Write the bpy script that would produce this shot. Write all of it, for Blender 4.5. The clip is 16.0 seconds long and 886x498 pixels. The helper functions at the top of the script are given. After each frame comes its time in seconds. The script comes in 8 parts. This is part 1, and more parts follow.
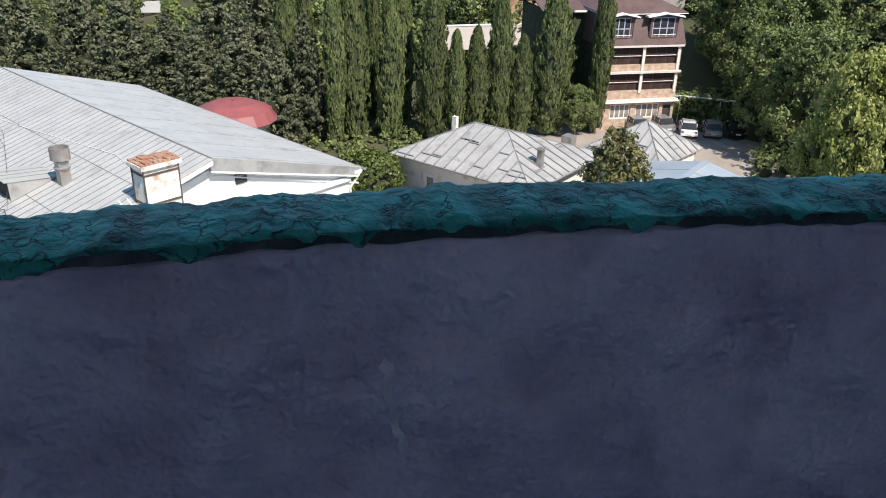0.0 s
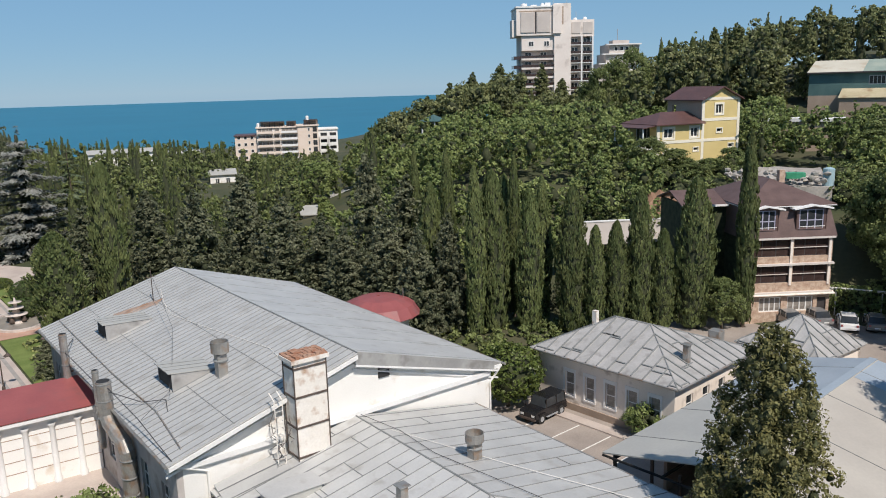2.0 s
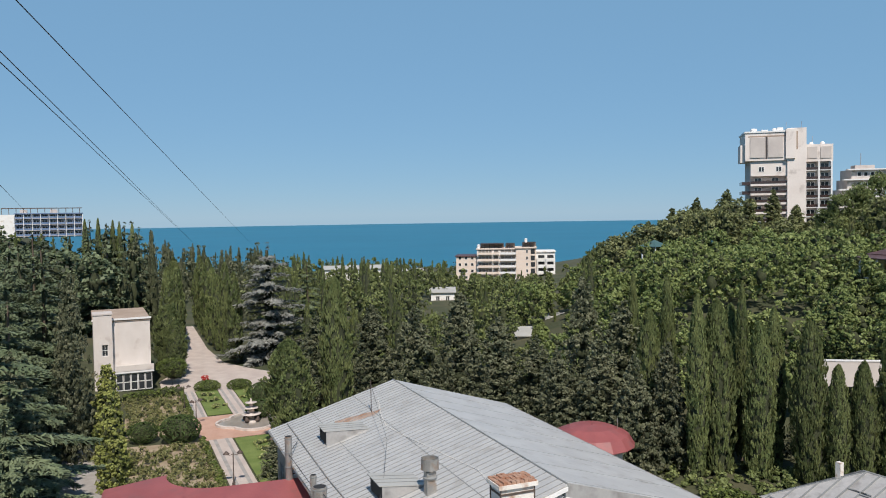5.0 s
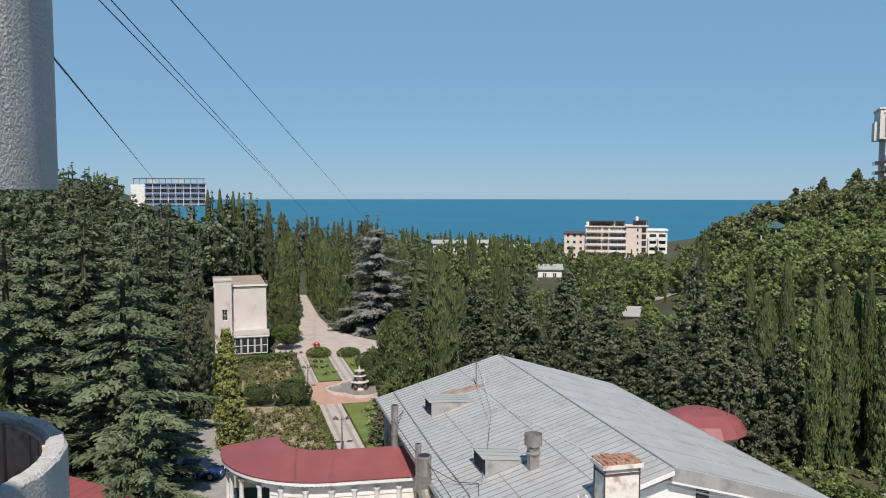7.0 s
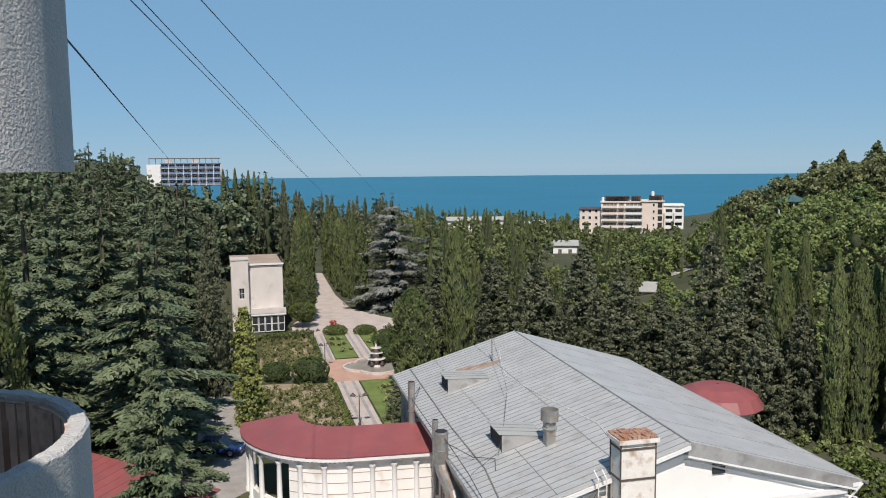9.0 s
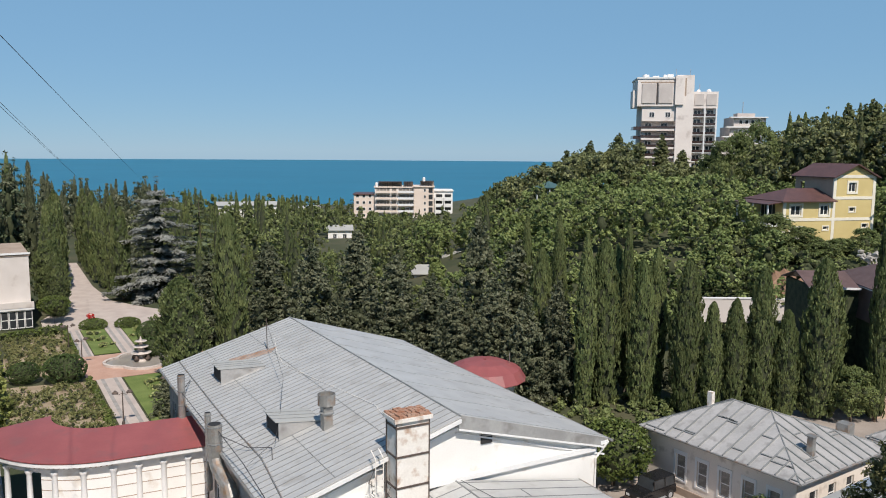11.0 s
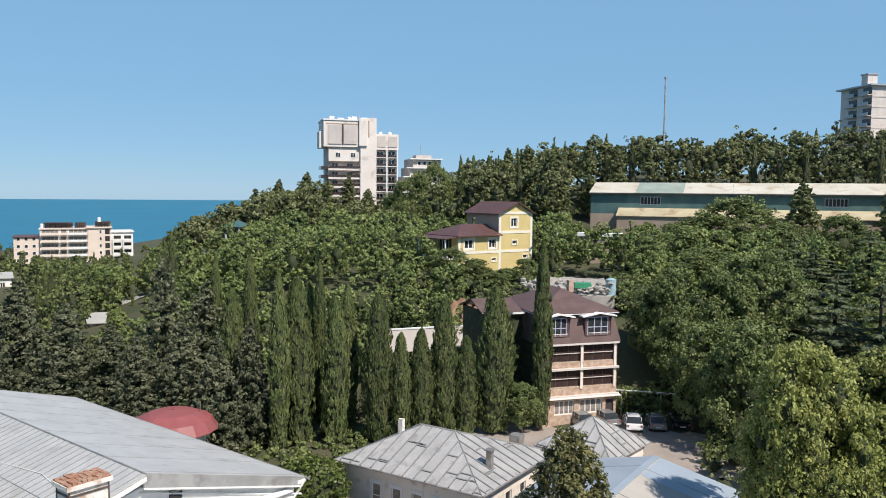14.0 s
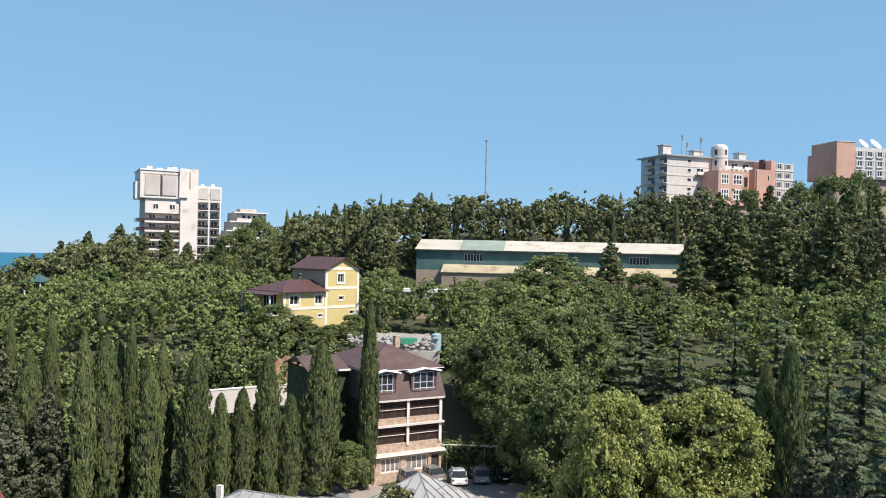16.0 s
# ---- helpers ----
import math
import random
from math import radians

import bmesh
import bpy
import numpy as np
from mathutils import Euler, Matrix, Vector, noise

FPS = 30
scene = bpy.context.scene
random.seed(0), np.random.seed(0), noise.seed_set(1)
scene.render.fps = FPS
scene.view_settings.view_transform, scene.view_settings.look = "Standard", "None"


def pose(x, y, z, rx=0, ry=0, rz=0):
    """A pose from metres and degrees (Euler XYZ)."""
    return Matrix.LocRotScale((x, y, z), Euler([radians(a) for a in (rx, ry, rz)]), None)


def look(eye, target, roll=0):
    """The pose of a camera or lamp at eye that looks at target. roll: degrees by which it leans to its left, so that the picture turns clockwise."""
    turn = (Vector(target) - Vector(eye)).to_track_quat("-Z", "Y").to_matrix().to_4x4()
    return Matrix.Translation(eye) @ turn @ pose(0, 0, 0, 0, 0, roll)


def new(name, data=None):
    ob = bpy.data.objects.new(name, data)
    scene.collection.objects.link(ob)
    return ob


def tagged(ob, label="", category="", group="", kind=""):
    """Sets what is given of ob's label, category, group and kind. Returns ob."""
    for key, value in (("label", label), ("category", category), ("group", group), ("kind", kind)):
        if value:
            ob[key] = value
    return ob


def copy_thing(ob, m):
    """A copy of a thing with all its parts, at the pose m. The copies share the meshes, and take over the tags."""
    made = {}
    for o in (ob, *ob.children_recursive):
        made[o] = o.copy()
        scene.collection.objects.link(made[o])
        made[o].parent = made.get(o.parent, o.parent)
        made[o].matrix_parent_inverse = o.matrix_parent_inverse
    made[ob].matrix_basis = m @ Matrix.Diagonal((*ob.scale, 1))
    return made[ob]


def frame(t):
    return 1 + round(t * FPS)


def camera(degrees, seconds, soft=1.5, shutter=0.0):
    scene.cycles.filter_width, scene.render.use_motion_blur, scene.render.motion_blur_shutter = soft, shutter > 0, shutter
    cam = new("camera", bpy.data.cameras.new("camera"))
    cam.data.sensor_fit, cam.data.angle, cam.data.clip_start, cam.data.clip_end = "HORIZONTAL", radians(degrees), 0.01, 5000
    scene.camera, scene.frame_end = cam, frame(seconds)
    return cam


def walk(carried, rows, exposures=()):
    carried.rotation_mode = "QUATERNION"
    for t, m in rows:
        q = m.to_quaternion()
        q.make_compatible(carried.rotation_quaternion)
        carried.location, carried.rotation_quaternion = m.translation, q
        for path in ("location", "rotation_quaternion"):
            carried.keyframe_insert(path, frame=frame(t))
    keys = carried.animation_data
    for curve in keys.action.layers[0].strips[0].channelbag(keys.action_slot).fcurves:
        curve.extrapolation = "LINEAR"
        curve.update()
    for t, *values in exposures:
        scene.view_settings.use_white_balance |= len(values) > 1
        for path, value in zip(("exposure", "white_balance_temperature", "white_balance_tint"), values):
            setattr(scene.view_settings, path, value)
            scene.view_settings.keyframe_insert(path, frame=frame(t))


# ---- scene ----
# ---- camera ----
cam = camera(58.54, 16.0, soft=1.0)
# seconds, x, y, z, yaw, pitch, roll
ROWS = [
    (0.0, 0.048, -0.250, 24.302, -43.600, -25.466, -1.292),
    (0.5, -0.024, -0.275, 24.377, -42.275, -22.239, -0.542),
    (1.0, -0.081, -0.247, 24.458, -41.077, -18.006, 0.035),
    (1.5, -0.059, -0.220, 24.504, -37.610, -14.922, 1.019),
    (2.0, -0.004, -0.123, 24.539, -34.108, -11.672, 1.567),
    (2.5, -0.014, -0.042, 24.548, -30.774, -8.920, 2.160),
    (3.0, 0.014, 0.047, 24.548, -27.358, -6.206, 2.390),
    (3.5, 0.051, 0.163, 24.552, -24.647, -4.413, 2.164),
    (4.0, 0.029, 0.181, 24.554, -22.616, -2.871, 1.871),
    (6.5, -0.048, 0.156, 24.551, -12.426, -3.315, -0.018),
    (7.0, -0.082, 0.169, 24.545, -10.656, -4.225, -0.028),
    (7.5, -0.080, 0.187, 24.550, -8.154, -4.443, 0.417),
    (8.0, -0.057, 0.180, 24.550, -6.620, -4.823, 0.712),
    (10.5, -0.104, 0.120, 24.555, -20.793, -7.256, -0.156),
    (11.0, -0.077, 0.109, 24.550, -25.801, -6.993, -0.440),
    (11.5, -0.054, 0.069, 24.546, -32.840, -6.587, -0.374),
    (12.0, -0.013, 0.017, 24.552, -36.170, -5.938, 0.194),
    (12.5, -0.006, -0.003, 24.552, -39.217, -5.336, 0.095),
    (13.0, -0.002, -0.043, 24.549, -42.367, -4.931, -0.142),
    (13.5, 0.015, -0.086, 24.547, -44.721, -4.468, -0.336),
    (14.0, 0.042, -0.074, 24.554, -47.900, -4.022, -0.565),
    (14.5, 0.113, -0.017, 24.559, -51.869, -2.863, -0.906),
    (15.0, 0.152, 0.022, 24.554, -54.775, -1.071, -1.066),
    (15.5, 0.133, 0.001, 24.554, -57.333, -0.003, -1.229),
    (16.0, 0.126, -0.007, 24.550, -60.384, 0.212, -1.232),
]
EXPOSURES = [(0.0, 0.42), (0.5, 0.64), (1.0, 0.20), (1.5, -0.05), (2.5, -0.15), (3.5, -0.08), (7.5, -0.1), (11.0, -0.08), (12.5, 0.0), (13.5, 0.05), (14.5, 0.26), (16.0, 0.33)]
walk(cam, [(t, pose(x, y, z, 90 + pitch, roll, yaw)) for t, x, y, z, yaw, pitch, roll in ROWS], EXPOSURES)

# ---- daylight ----
SUN_AZ, SUN_EL = 187.0, 51.0  # degrees, azimuth clockwise from +y
world = bpy.data.worlds.new("daylight")
scene.world = world
world.use_nodes = True
wn = world.node_tree
sky = wn.nodes.new("ShaderNodeTexSky")
sky.sky_type, sky.sun_disc = "NISHITA", False
sky.sun_elevation, sky.sun_rotation = radians(SUN_EL), radians(SUN_AZ)
sky.altitude, sky.air_density, sky.dust_density, sky.ozone_density = 1500, 1.0, 0.0, 4.0
tint = wn.nodes.new("ShaderNodeMix")
tint.data_type = "RGBA"  # thin even haze over the clear sky
tint.inputs["B"].default_value = (2.3, 4.6, 7.1, 1)
sky_dir, sky_up, haze = wn.nodes.new("ShaderNodeTexCoord"), wn.nodes.new("ShaderNodeSeparateXYZ"), wn.nodes.new("ShaderNodeMapRange")
for socket, v in (("From Min", 0.25), ("From Max", 0.75), ("To Min", 0.75), ("To Max", 0.12)):
    haze.inputs[socket].default_value = v
wn.links.new(sky_dir.outputs["Generated"], sky_up.inputs[0]), wn.links.new(sky_up.outputs["Z"], haze.inputs["Value"]), wn.links.new(haze.outputs[0], tint.inputs["Factor"])
wn.links.new(sky.outputs[0], tint.inputs["A"]), wn.links.new(tint.outputs["Result"], wn.nodes["Background"].inputs[0])
wn.nodes["Background"].inputs[1].default_value = 0.095
sun = new("sun", bpy.data.lights.new("sun", "SUN"))
sun.data.energy, sun.data.angle, sun.data.color = 4.9, radians(0.53), (1.0, 0.91, 0.82)
sa, se = radians(SUN_AZ), radians(SUN_EL)
sun.matrix_world = look((math.sin(sa) * math.cos(se) * 90, math.cos(sa) * math.cos(se) * 90, math.sin(se) * 90), (0, 0, 0))
# ---- materials ----
def mat(name, c1, c2, scale=2.0, rough=0.7, metal=0.0, bump=0.15, fine=20.0, contrast=0.25, rand=0.0, stain=None, island=False):
    """Two-scale procedural surface: c1 to c2 in large patches, fine grain on top, bump, and optional stains."""
    m = bpy.data.materials.new(name)
    m.use_nodes = True
    n, l = m.node_tree.nodes, m.node_tree.links
    b = n["Principled BSDF"]
    tc = n.new("ShaderNodeTexCoord")
    big, small = n.new("ShaderNodeTexNoise"), n.new("ShaderNodeTexNoise")
    big.inputs["Scale"].default_value, big.inputs["Detail"].default_value = scale, 5
    small.inputs["Scale"].default_value, small.inputs["Detail"].default_value = fine, 4
    for t in (big, small):
        l.new(tc.outputs["Object"], t.inputs["Vector"])
    ramp = n.new("ShaderNodeMapRange")
    ramp.inputs["From Min"].default_value, ramp.inputs["From Max"].default_value = 0.35, 0.65
    l.new(big.outputs[0], ramp.inputs["Value"])
    mix = n.new("ShaderNodeMix")
    mix.data_type = "RGBA"
    mix.inputs["A"].default_value, mix.inputs["B"].default_value = (*c1, 1), (*c2, 1)
    l.new(ramp.outputs[0], mix.inputs["Factor"])
    gain = n.new("ShaderNodeMapRange")
    gain.inputs["To Min"].default_value, gain.inputs["To Max"].default_value = 1 - contrast, 1 + contrast
    l.new(small.outputs[0], gain.inputs["Value"])
    value = gain.outputs[0]
    if rand:
        info = n.new("ShaderNodeNewGeometry" if island else "ShaderNodeObjectInfo")
        r2 = n.new("ShaderNodeMapRange")
        r2.inputs["To Min"].default_value, r2.inputs["To Max"].default_value = 1 - rand, 1 + rand
        l.new(info.outputs["Random Per Island" if island else "Random"], r2.inputs["Value"])
        mul = n.new("ShaderNodeMath")
        mul.operation = "MULTIPLY"
        l.new(value, mul.inputs[0]), l.new(r2.outputs[0], mul.inputs[1])
        value = mul.outputs[0]
    tint = n.new("ShaderNodeVectorMath")
    tint.operation = "SCALE"
    l.new(mix.outputs["Result"], tint.inputs[0]), l.new(value, tint.inputs["Scale"])
    colour = tint.outputs[0]
    if stain:
        s_col, s_scale, s_amount = stain
        sn = n.new("ShaderNodeTexNoise")
        sn.inputs["Scale"].default_value, sn.inputs["Detail"].default_value = s_scale, 8
        l.new(tc.outputs["Object"], sn.inputs["Vector"])
        sr = n.new("ShaderNodeMapRange")
        sr.inputs["From Min"].default_value, sr.inputs["From Max"].default_value = 0.62 - 0.25 * s_amount, 0.72
        l.new(sn.outputs[0], sr.inputs["Value"])
        sm = n.new("ShaderNodeMix")
        sm.data_type = "RGBA"
        l.new(sr.outputs[0], sm.inputs["Factor"]), l.new(colour, sm.inputs["A"])
        sm.inputs["B"].default_value = (*s_col, 1)
        colour = sm.outputs["Result"]
    l.new(colour, b.inputs["Base Color"])
    b.inputs["Roughness"].default_value, b.inputs["Metallic"].default_value = rough, metal
    if bump:
        bp = n.new("ShaderNodeBump")
        bp.inputs["Strength"].default_value, bp.inputs["Distance"].default_value = bump, 0.03
        l.new(small.outputs[0], bp.inputs["Height"]), l.new(bp.outputs[0], b.inputs["Normal"])
    return m


def leaf_mat(name, c1, c2, scale=0.35, translucent=0.25, rand=0.15, rough=0.55):
    """Foliage: colour varies over the crown, from leaf to leaf and from tree to tree; thin leaves let light through."""
    m = mat(name, c1, c2, scale=scale, rough=rough, bump=0, fine=5.0, contrast=0.45, rand=0.24, island=True)
    n, l = m.node_tree.nodes, m.node_tree.links
    b = n["Principled BSDF"]
    b.inputs["Specular IOR Level"].default_value = 0.25
    col = b.inputs["Base Color"].links[0].from_socket
    info, rr, sc = n.new("ShaderNodeObjectInfo"), n.new("ShaderNodeMapRange"), n.new("ShaderNodeVectorMath")
    rr.inputs["To Min"].default_value, rr.inputs["To Max"].default_value = 1 - rand, 1 + rand
    sc.operation = "SCALE"
    l.new(info.outputs["Random"], rr.inputs["Value"]), l.new(col, sc.inputs[0]), l.new(rr.outputs[0], sc.inputs["Scale"])
    l.new(sc.outputs[0], b.inputs["Base Color"])
    tr, mx = n.new("ShaderNodeBsdfTranslucent"), n.new("ShaderNodeMixShader")
    l.new(sc.outputs[0], tr.inputs[0])
    mx.inputs[0].default_value = translucent
    l.new(b.outputs[0], mx.inputs[1]), l.new(tr.outputs[0], mx.inputs[2])
    l.new(mx.outputs[0], n["Material Output"].inputs[0])
    return m


M = {
    "roof": mat("galvanised_roof", (0.49, 0.492, 0.485), (0.56, 0.562, 0.55), 0.5, 0.5, 0.12, 0.05, 9, 0.1, 0.08, ((0.40, 0.39, 0.37), 0.9, 0.2)),
    "seam": mat("roof_seam", (0.20, 0.21, 0.21), (0.27, 0.28, 0.28), 1, 0.7, 0.0, 0.1, 9),
    "roof_old": mat("old_sheet_roof", (0.37, 0.365, 0.355), (0.45, 0.44, 0.43), 0.7, 0.55, 0.1, 0.1, 7, 0.14, 0.1, ((0.27, 0.26, 0.25), 1.1, 0.3)),
    "roof_beige": mat("beige_sheet_roof", (0.42, 0.39, 0.35), (0.48, 0.45, 0.40), 0.3, 0.6, 0.0, 0.05, 6, 0.08),
    "roof_grey": mat("grey_sheet_roof", (0.42, 0.42, 0.40), (0.47, 0.47, 0.44), 0.3, 0.55, 0.1, 0.05, 6, 0.08),
    "roof_blue": mat("blue_sheet_roof", (0.36, 0.42, 0.48), (0.42, 0.48, 0.54), 0.3, 0.45, 0.2, 0.05, 6, 0.1),
    "white": mat("white_plaster", (0.80, 0.79, 0.76), (0.84, 0.83, 0.80), 0.6, 0.85, 0, 0.1, 12, 0.06, 0, ((0.62, 0.55, 0.46), 0.7, 0.2)),
    "cornice": mat("white_cornice", (0.74, 0.74, 0.73), (0.80, 0.80, 0.79), 0.6, 0.8, 0, 0.1, 9, 0.08),
    "cream": mat("cream_plaster", (0.78, 0.70, 0.62), (0.84, 0.76, 0.68), 0.5, 0.85, 0, 0.1, 12, 0.08, 0, ((0.5, 0.43, 0.36), 0.9, 0.2)),
    "chimney": mat("peeling_plaster", (0.74, 0.70, 0.64), (0.82, 0.79, 0.74), 1.2, 0.9, 0, 0.3, 10, 0.12, 0, ((0.46, 0.32, 0.23), 1.6, 0.3)),
    "rust": mat("rusty_brick_cap", (0.36, 0.17, 0.10), (0.46, 0.30, 0.22), 2.5, 0.9, 0.1, 0.5, 12, 0.4),
    "rust_streak": mat("rust_stain", (0.34, 0.20, 0.13), (0.46, 0.36, 0.30), 1.5, 0.8, 0.1, 0.1, 8, 0.3),
    "strap": mat("dark_iron", (0.10, 0.08, 0.07), (0.16, 0.12, 0.10), 3, 0.7, 0.4, 0.2, 20),
    "zinc": mat("zinc_pipe", (0.30, 0.295, 0.28), (0.42, 0.41, 0.39), 1.5, 0.45, 0.5, 0.1, 12, 0.2, 0, ((0.36, 0.24, 0.16), 1.8, 0.5)),
    "red": mat("red_metal_roof", (0.275, 0.080, 0.080), (0.32, 0.096, 0.094), 0.5, 0.5, 0.0, 0.05, 6, 0.1, 0, ((0.24, 0.09, 0.09), 0.9, 0.35)),
    "asphalt": mat("courtyard_paving", (0.30, 0.26, 0.23), (0.38, 0.33, 0.29), 0.4, 0.9, 0, 0.3, 8, 0.2),
    "line": mat("white_road_paint", (0.7, 0.68, 0.64), (0.78, 0.76, 0.72), 2, 0.8, 0, 0.1, 15, 0.15),
    # near-black that stands in for shade in holes and under the shed roof
    "dark": mat("shade_black", (0.02, 0.02, 0.022), (0.03, 0.03, 0.03), 1, 0.8, 0, 0.1, 10),
    "glass": mat("dark_window_glass", (0.03, 0.035, 0.04), (0.05, 0.055, 0.06), 0.6, 0.08, 0.0, 0, 5, 0.2),
    "ground": mat("dry_grass_ground", (0.045, 0.058, 0.024), (0.085, 0.082, 0.042), 0.12, 0.95, 0, 0.4, 2.0, 0.3),
    "earth": mat("red_earth", (0.21, 0.125, 0.08), (0.33, 0.21, 0.14), 0.5, 0.95, 0, 0.6, 3, 0.3),
    "sea": mat("sea_water", (0.006, 0.135, 0.225), (0.009, 0.152, 0.250), 0.004, 0.35, 0, 0.25, 0.05, 0.08),
    "trunk": mat("bark", (0.10, 0.075, 0.055), (0.17, 0.13, 0.10), 2, 0.95, 0, 0.6, 14, 0.3),
    "teal": mat("worn_teal_paint", (0.010, 0.20, 0.175), (0.045, 0.42, 0.37), 9, 0.5, 0, 1.0, 30, 0.6, 0, ((0.003, 0.022, 0.026), 11, 0.75)),
    "inner": mat("mauve_plaster", (0.56, 0.49, 0.63), (0.72, 0.63, 0.77), 2.6, 0.85, 0, 1.0, 9, 0.35, 0, ((0.42, 0.36, 0.47), 6, 0.45)),
    "teal_hem_dark": mat("dark_hem_strip", (0.02, 0.04, 0.045), (0.07, 0.08, 0.09), 12, 0.8, 0, 0.6, 40, 0.4),
}


def cracked(m, scale, width, colour):
    """Lays a net of irregular dark cracks over a finished surface, sunk into it."""
    n, l = m.node_tree.nodes, m.node_tree.links
    b = n["Principled BSDF"]
    tc, warp, add, vor, edge, mx = (n.new("ShaderNode" + k) for k in ("TexCoord", "TexNoise", "VectorMath", "TexVoronoi", "MapRange", "Mix"))
    warp.inputs["Scale"].default_value, warp.inputs["Detail"].default_value = scale * 0.8, 5
    add.operation = "MULTIPLY_ADD"
    add.inputs[1].default_value = (4.0 / scale,) * 3
    l.new(tc.outputs["Object"], warp.inputs["Vector"]), l.new(warp.outputs["Color"], add.inputs[0]), l.new(tc.outputs["Object"], add.inputs[2])
    vor.feature = "DISTANCE_TO_EDGE"
    vor.inputs["Scale"].default_value = scale
    l.new(add.outputs[0], vor.inputs["Vector"])
    edge.inputs["From Max"].default_value, edge.inputs["To Min"].default_value, edge.inputs["To Max"].default_value = width, 1, 0
    l.new(vor.outputs["Distance"], edge.inputs["Value"])
    mx.data_type = "RGBA"
    mx.inputs["B"].default_value = (*colour, 1)
    l.new(edge.outputs[0], mx.inputs["Factor"]), l.new(b.inputs["Base Color"].links[0].from_socket, mx.inputs["A"])
    l.new(mx.outputs["Result"], b.inputs["Base Color"])
    bp = n.new("ShaderNodeBump")
    bp.inputs["Strength"].default_value, bp.inputs["Distance"].default_value, bp.invert = 0.8, 0.006, True
    l.new(edge.outputs[0], bp.inputs["Height"]), l.new(b.inputs["Normal"].links[0].from_socket, bp.inputs["Normal"]), l.new(bp.outputs[0], b.inputs["Normal"])


M["inner"].node_tree.nodes["Bump"].inputs["Distance"].default_value = 0.09
cracked(M["teal"], 11.0, 0.035, (0.006, 0.05, 0.055))
M["sea"].node_tree.nodes["Principled BSDF"].inputs["Specular IOR Level"].default_value = 0.1


# ---- mesh helpers ----
def box(bm, x0, x1, y0, y1, z0, z1):
    v = [bm.verts.new((x, y, z)) for z in (z0, z1) for x, y in ((x0, y0), (x1, y0), (x1, y1), (x0, y1))]
    for f in ((3, 2, 1, 0), (4, 5, 6, 7), (0, 1, 5, 4), (1, 2, 6, 5), (2, 3, 7, 6), (3, 0, 4, 7)):
        bm.faces.new([v[i] for i in f])
    return bm


def slab(bm, pts, thick):
    """A plate: the polygon pts (3D, counterclockwise from above) with thickness downwards."""
    top = [bm.verts.new(p) for p in pts]
    low = [bm.verts.new((p[0], p[1], p[2] - thick)) for p in pts]
    bm.faces.new(top), bm.faces.new(low[::-1])
    for i in range(len(pts)):
        j = (i + 1) % len(pts)
        bm.faces.new((top[i], low[i], low[j], top[j]))
    return bm


def tube(bm, p0, p1, r0, r1=None, n=12, caps=True):
    p0, p1 = Vector(p0), Vector(p1)
    r1 = r0 if r1 is None else r1
    q = (p1 - p0).to_track_quat("Z", "Y").to_matrix()
    rings = [[bm.verts.new(p + q @ Vector((r * math.cos(2 * math.pi * k / n), r * math.sin(2 * math.pi * k / n), 0))) for k in range(n)] for p, r in ((p0, r0), (p1, r1))]
    for k in range(n):
        j = (k + 1) % n
        bm.faces.new((rings[0][k], rings[0][j], rings[1][j], rings[1][k]))
    if caps:
        bm.faces.new(rings[0][::-1]), bm.faces.new(rings[1])
    return bm


def lathe(bm, profile, n=24, cx=0, cy=0):
    """Turns (radius, z) pairs round the upright axis."""
    rings = []
    for r, z in profile:
        rings.append([bm.verts.new((cx + r * math.cos(2 * math.pi * k / n), cy + r * math.sin(2 * math.pi * k / n), z)) for k in range(n)])
    for a, b in zip(rings, rings[1:]):
        for k in range(n):
            j = (k + 1) % n
            bm.faces.new((a[k], a[j], b[j], b[k]))
    return bm


def pipe(bm, pts, r, n=10):
    """One bent tube through the points."""
    pts = [Vector(p) for p in pts]
    rings = []
    for i, p in enumerate(pts):
        d = (pts[min(i + 1, len(pts) - 1)] - p).normalized() + (p - pts[max(i - 1, 0)]).normalized()
        q = d.to_track_quat("Z", "Y").to_matrix()
        if rings:
            q = (last.rotation_difference(d.normalized())).to_matrix() @ frame_q
        last, frame_q = d.normalized(), q
        rings.append([bm.verts.new(p + q @ Vector((r * math.cos(2 * math.pi * k / n), r * math.sin(2 * math.pi * k / n), 0))) for k in range(n)])
    for a, b in zip(rings, rings[1:]):
        for k in range(n):
            j = (k + 1) % n
            bm.faces.new((a[k], a[j], b[j], b[k]))
    bm.faces.new(rings[0][::-1]), bm.faces.new(rings[-1])
    return bm


def smooth(mesh):
    mesh.polygons.foreach_set("use_smooth", [True] * len(mesh.polygons))
    return mesh


def mesh_of(name, bm, material, soft=False):
    bmesh.ops.recalc_face_normals(bm, faces=bm.faces)
    me = bpy.data.meshes.new(name)
    bm.to_mesh(me)
    bm.free()
    me.materials.append(material)
    return smooth(me) if soft else me


def part(name, bm, material, parent, label="", soft=False, m=None):
    me = bm if isinstance(bm, bpy.types.Mesh) else mesh_of(name, bm, material, soft)
    ob = new(name, me)
    ob.parent = parent
    if m is not None:
        ob.matrix_basis = m
    return tagged(ob, label)


def thing(name, m, label, category, group="", kind=""):
    ob = new(name)
    ob.empty_display_size = 0.3
    ob.matrix_basis = m
    return tagged(ob, label, category, group, kind)


def single(name, bm, material, m, label, category, group="", kind="", soft=False):
    me = bm if isinstance(bm, bpy.types.Mesh) else mesh_of(name, bm, material, soft)
    ob = new(name, me)
    ob.matrix_basis = m
    return tagged(ob, label, category, group, kind)


def B():
    return bmesh.new()


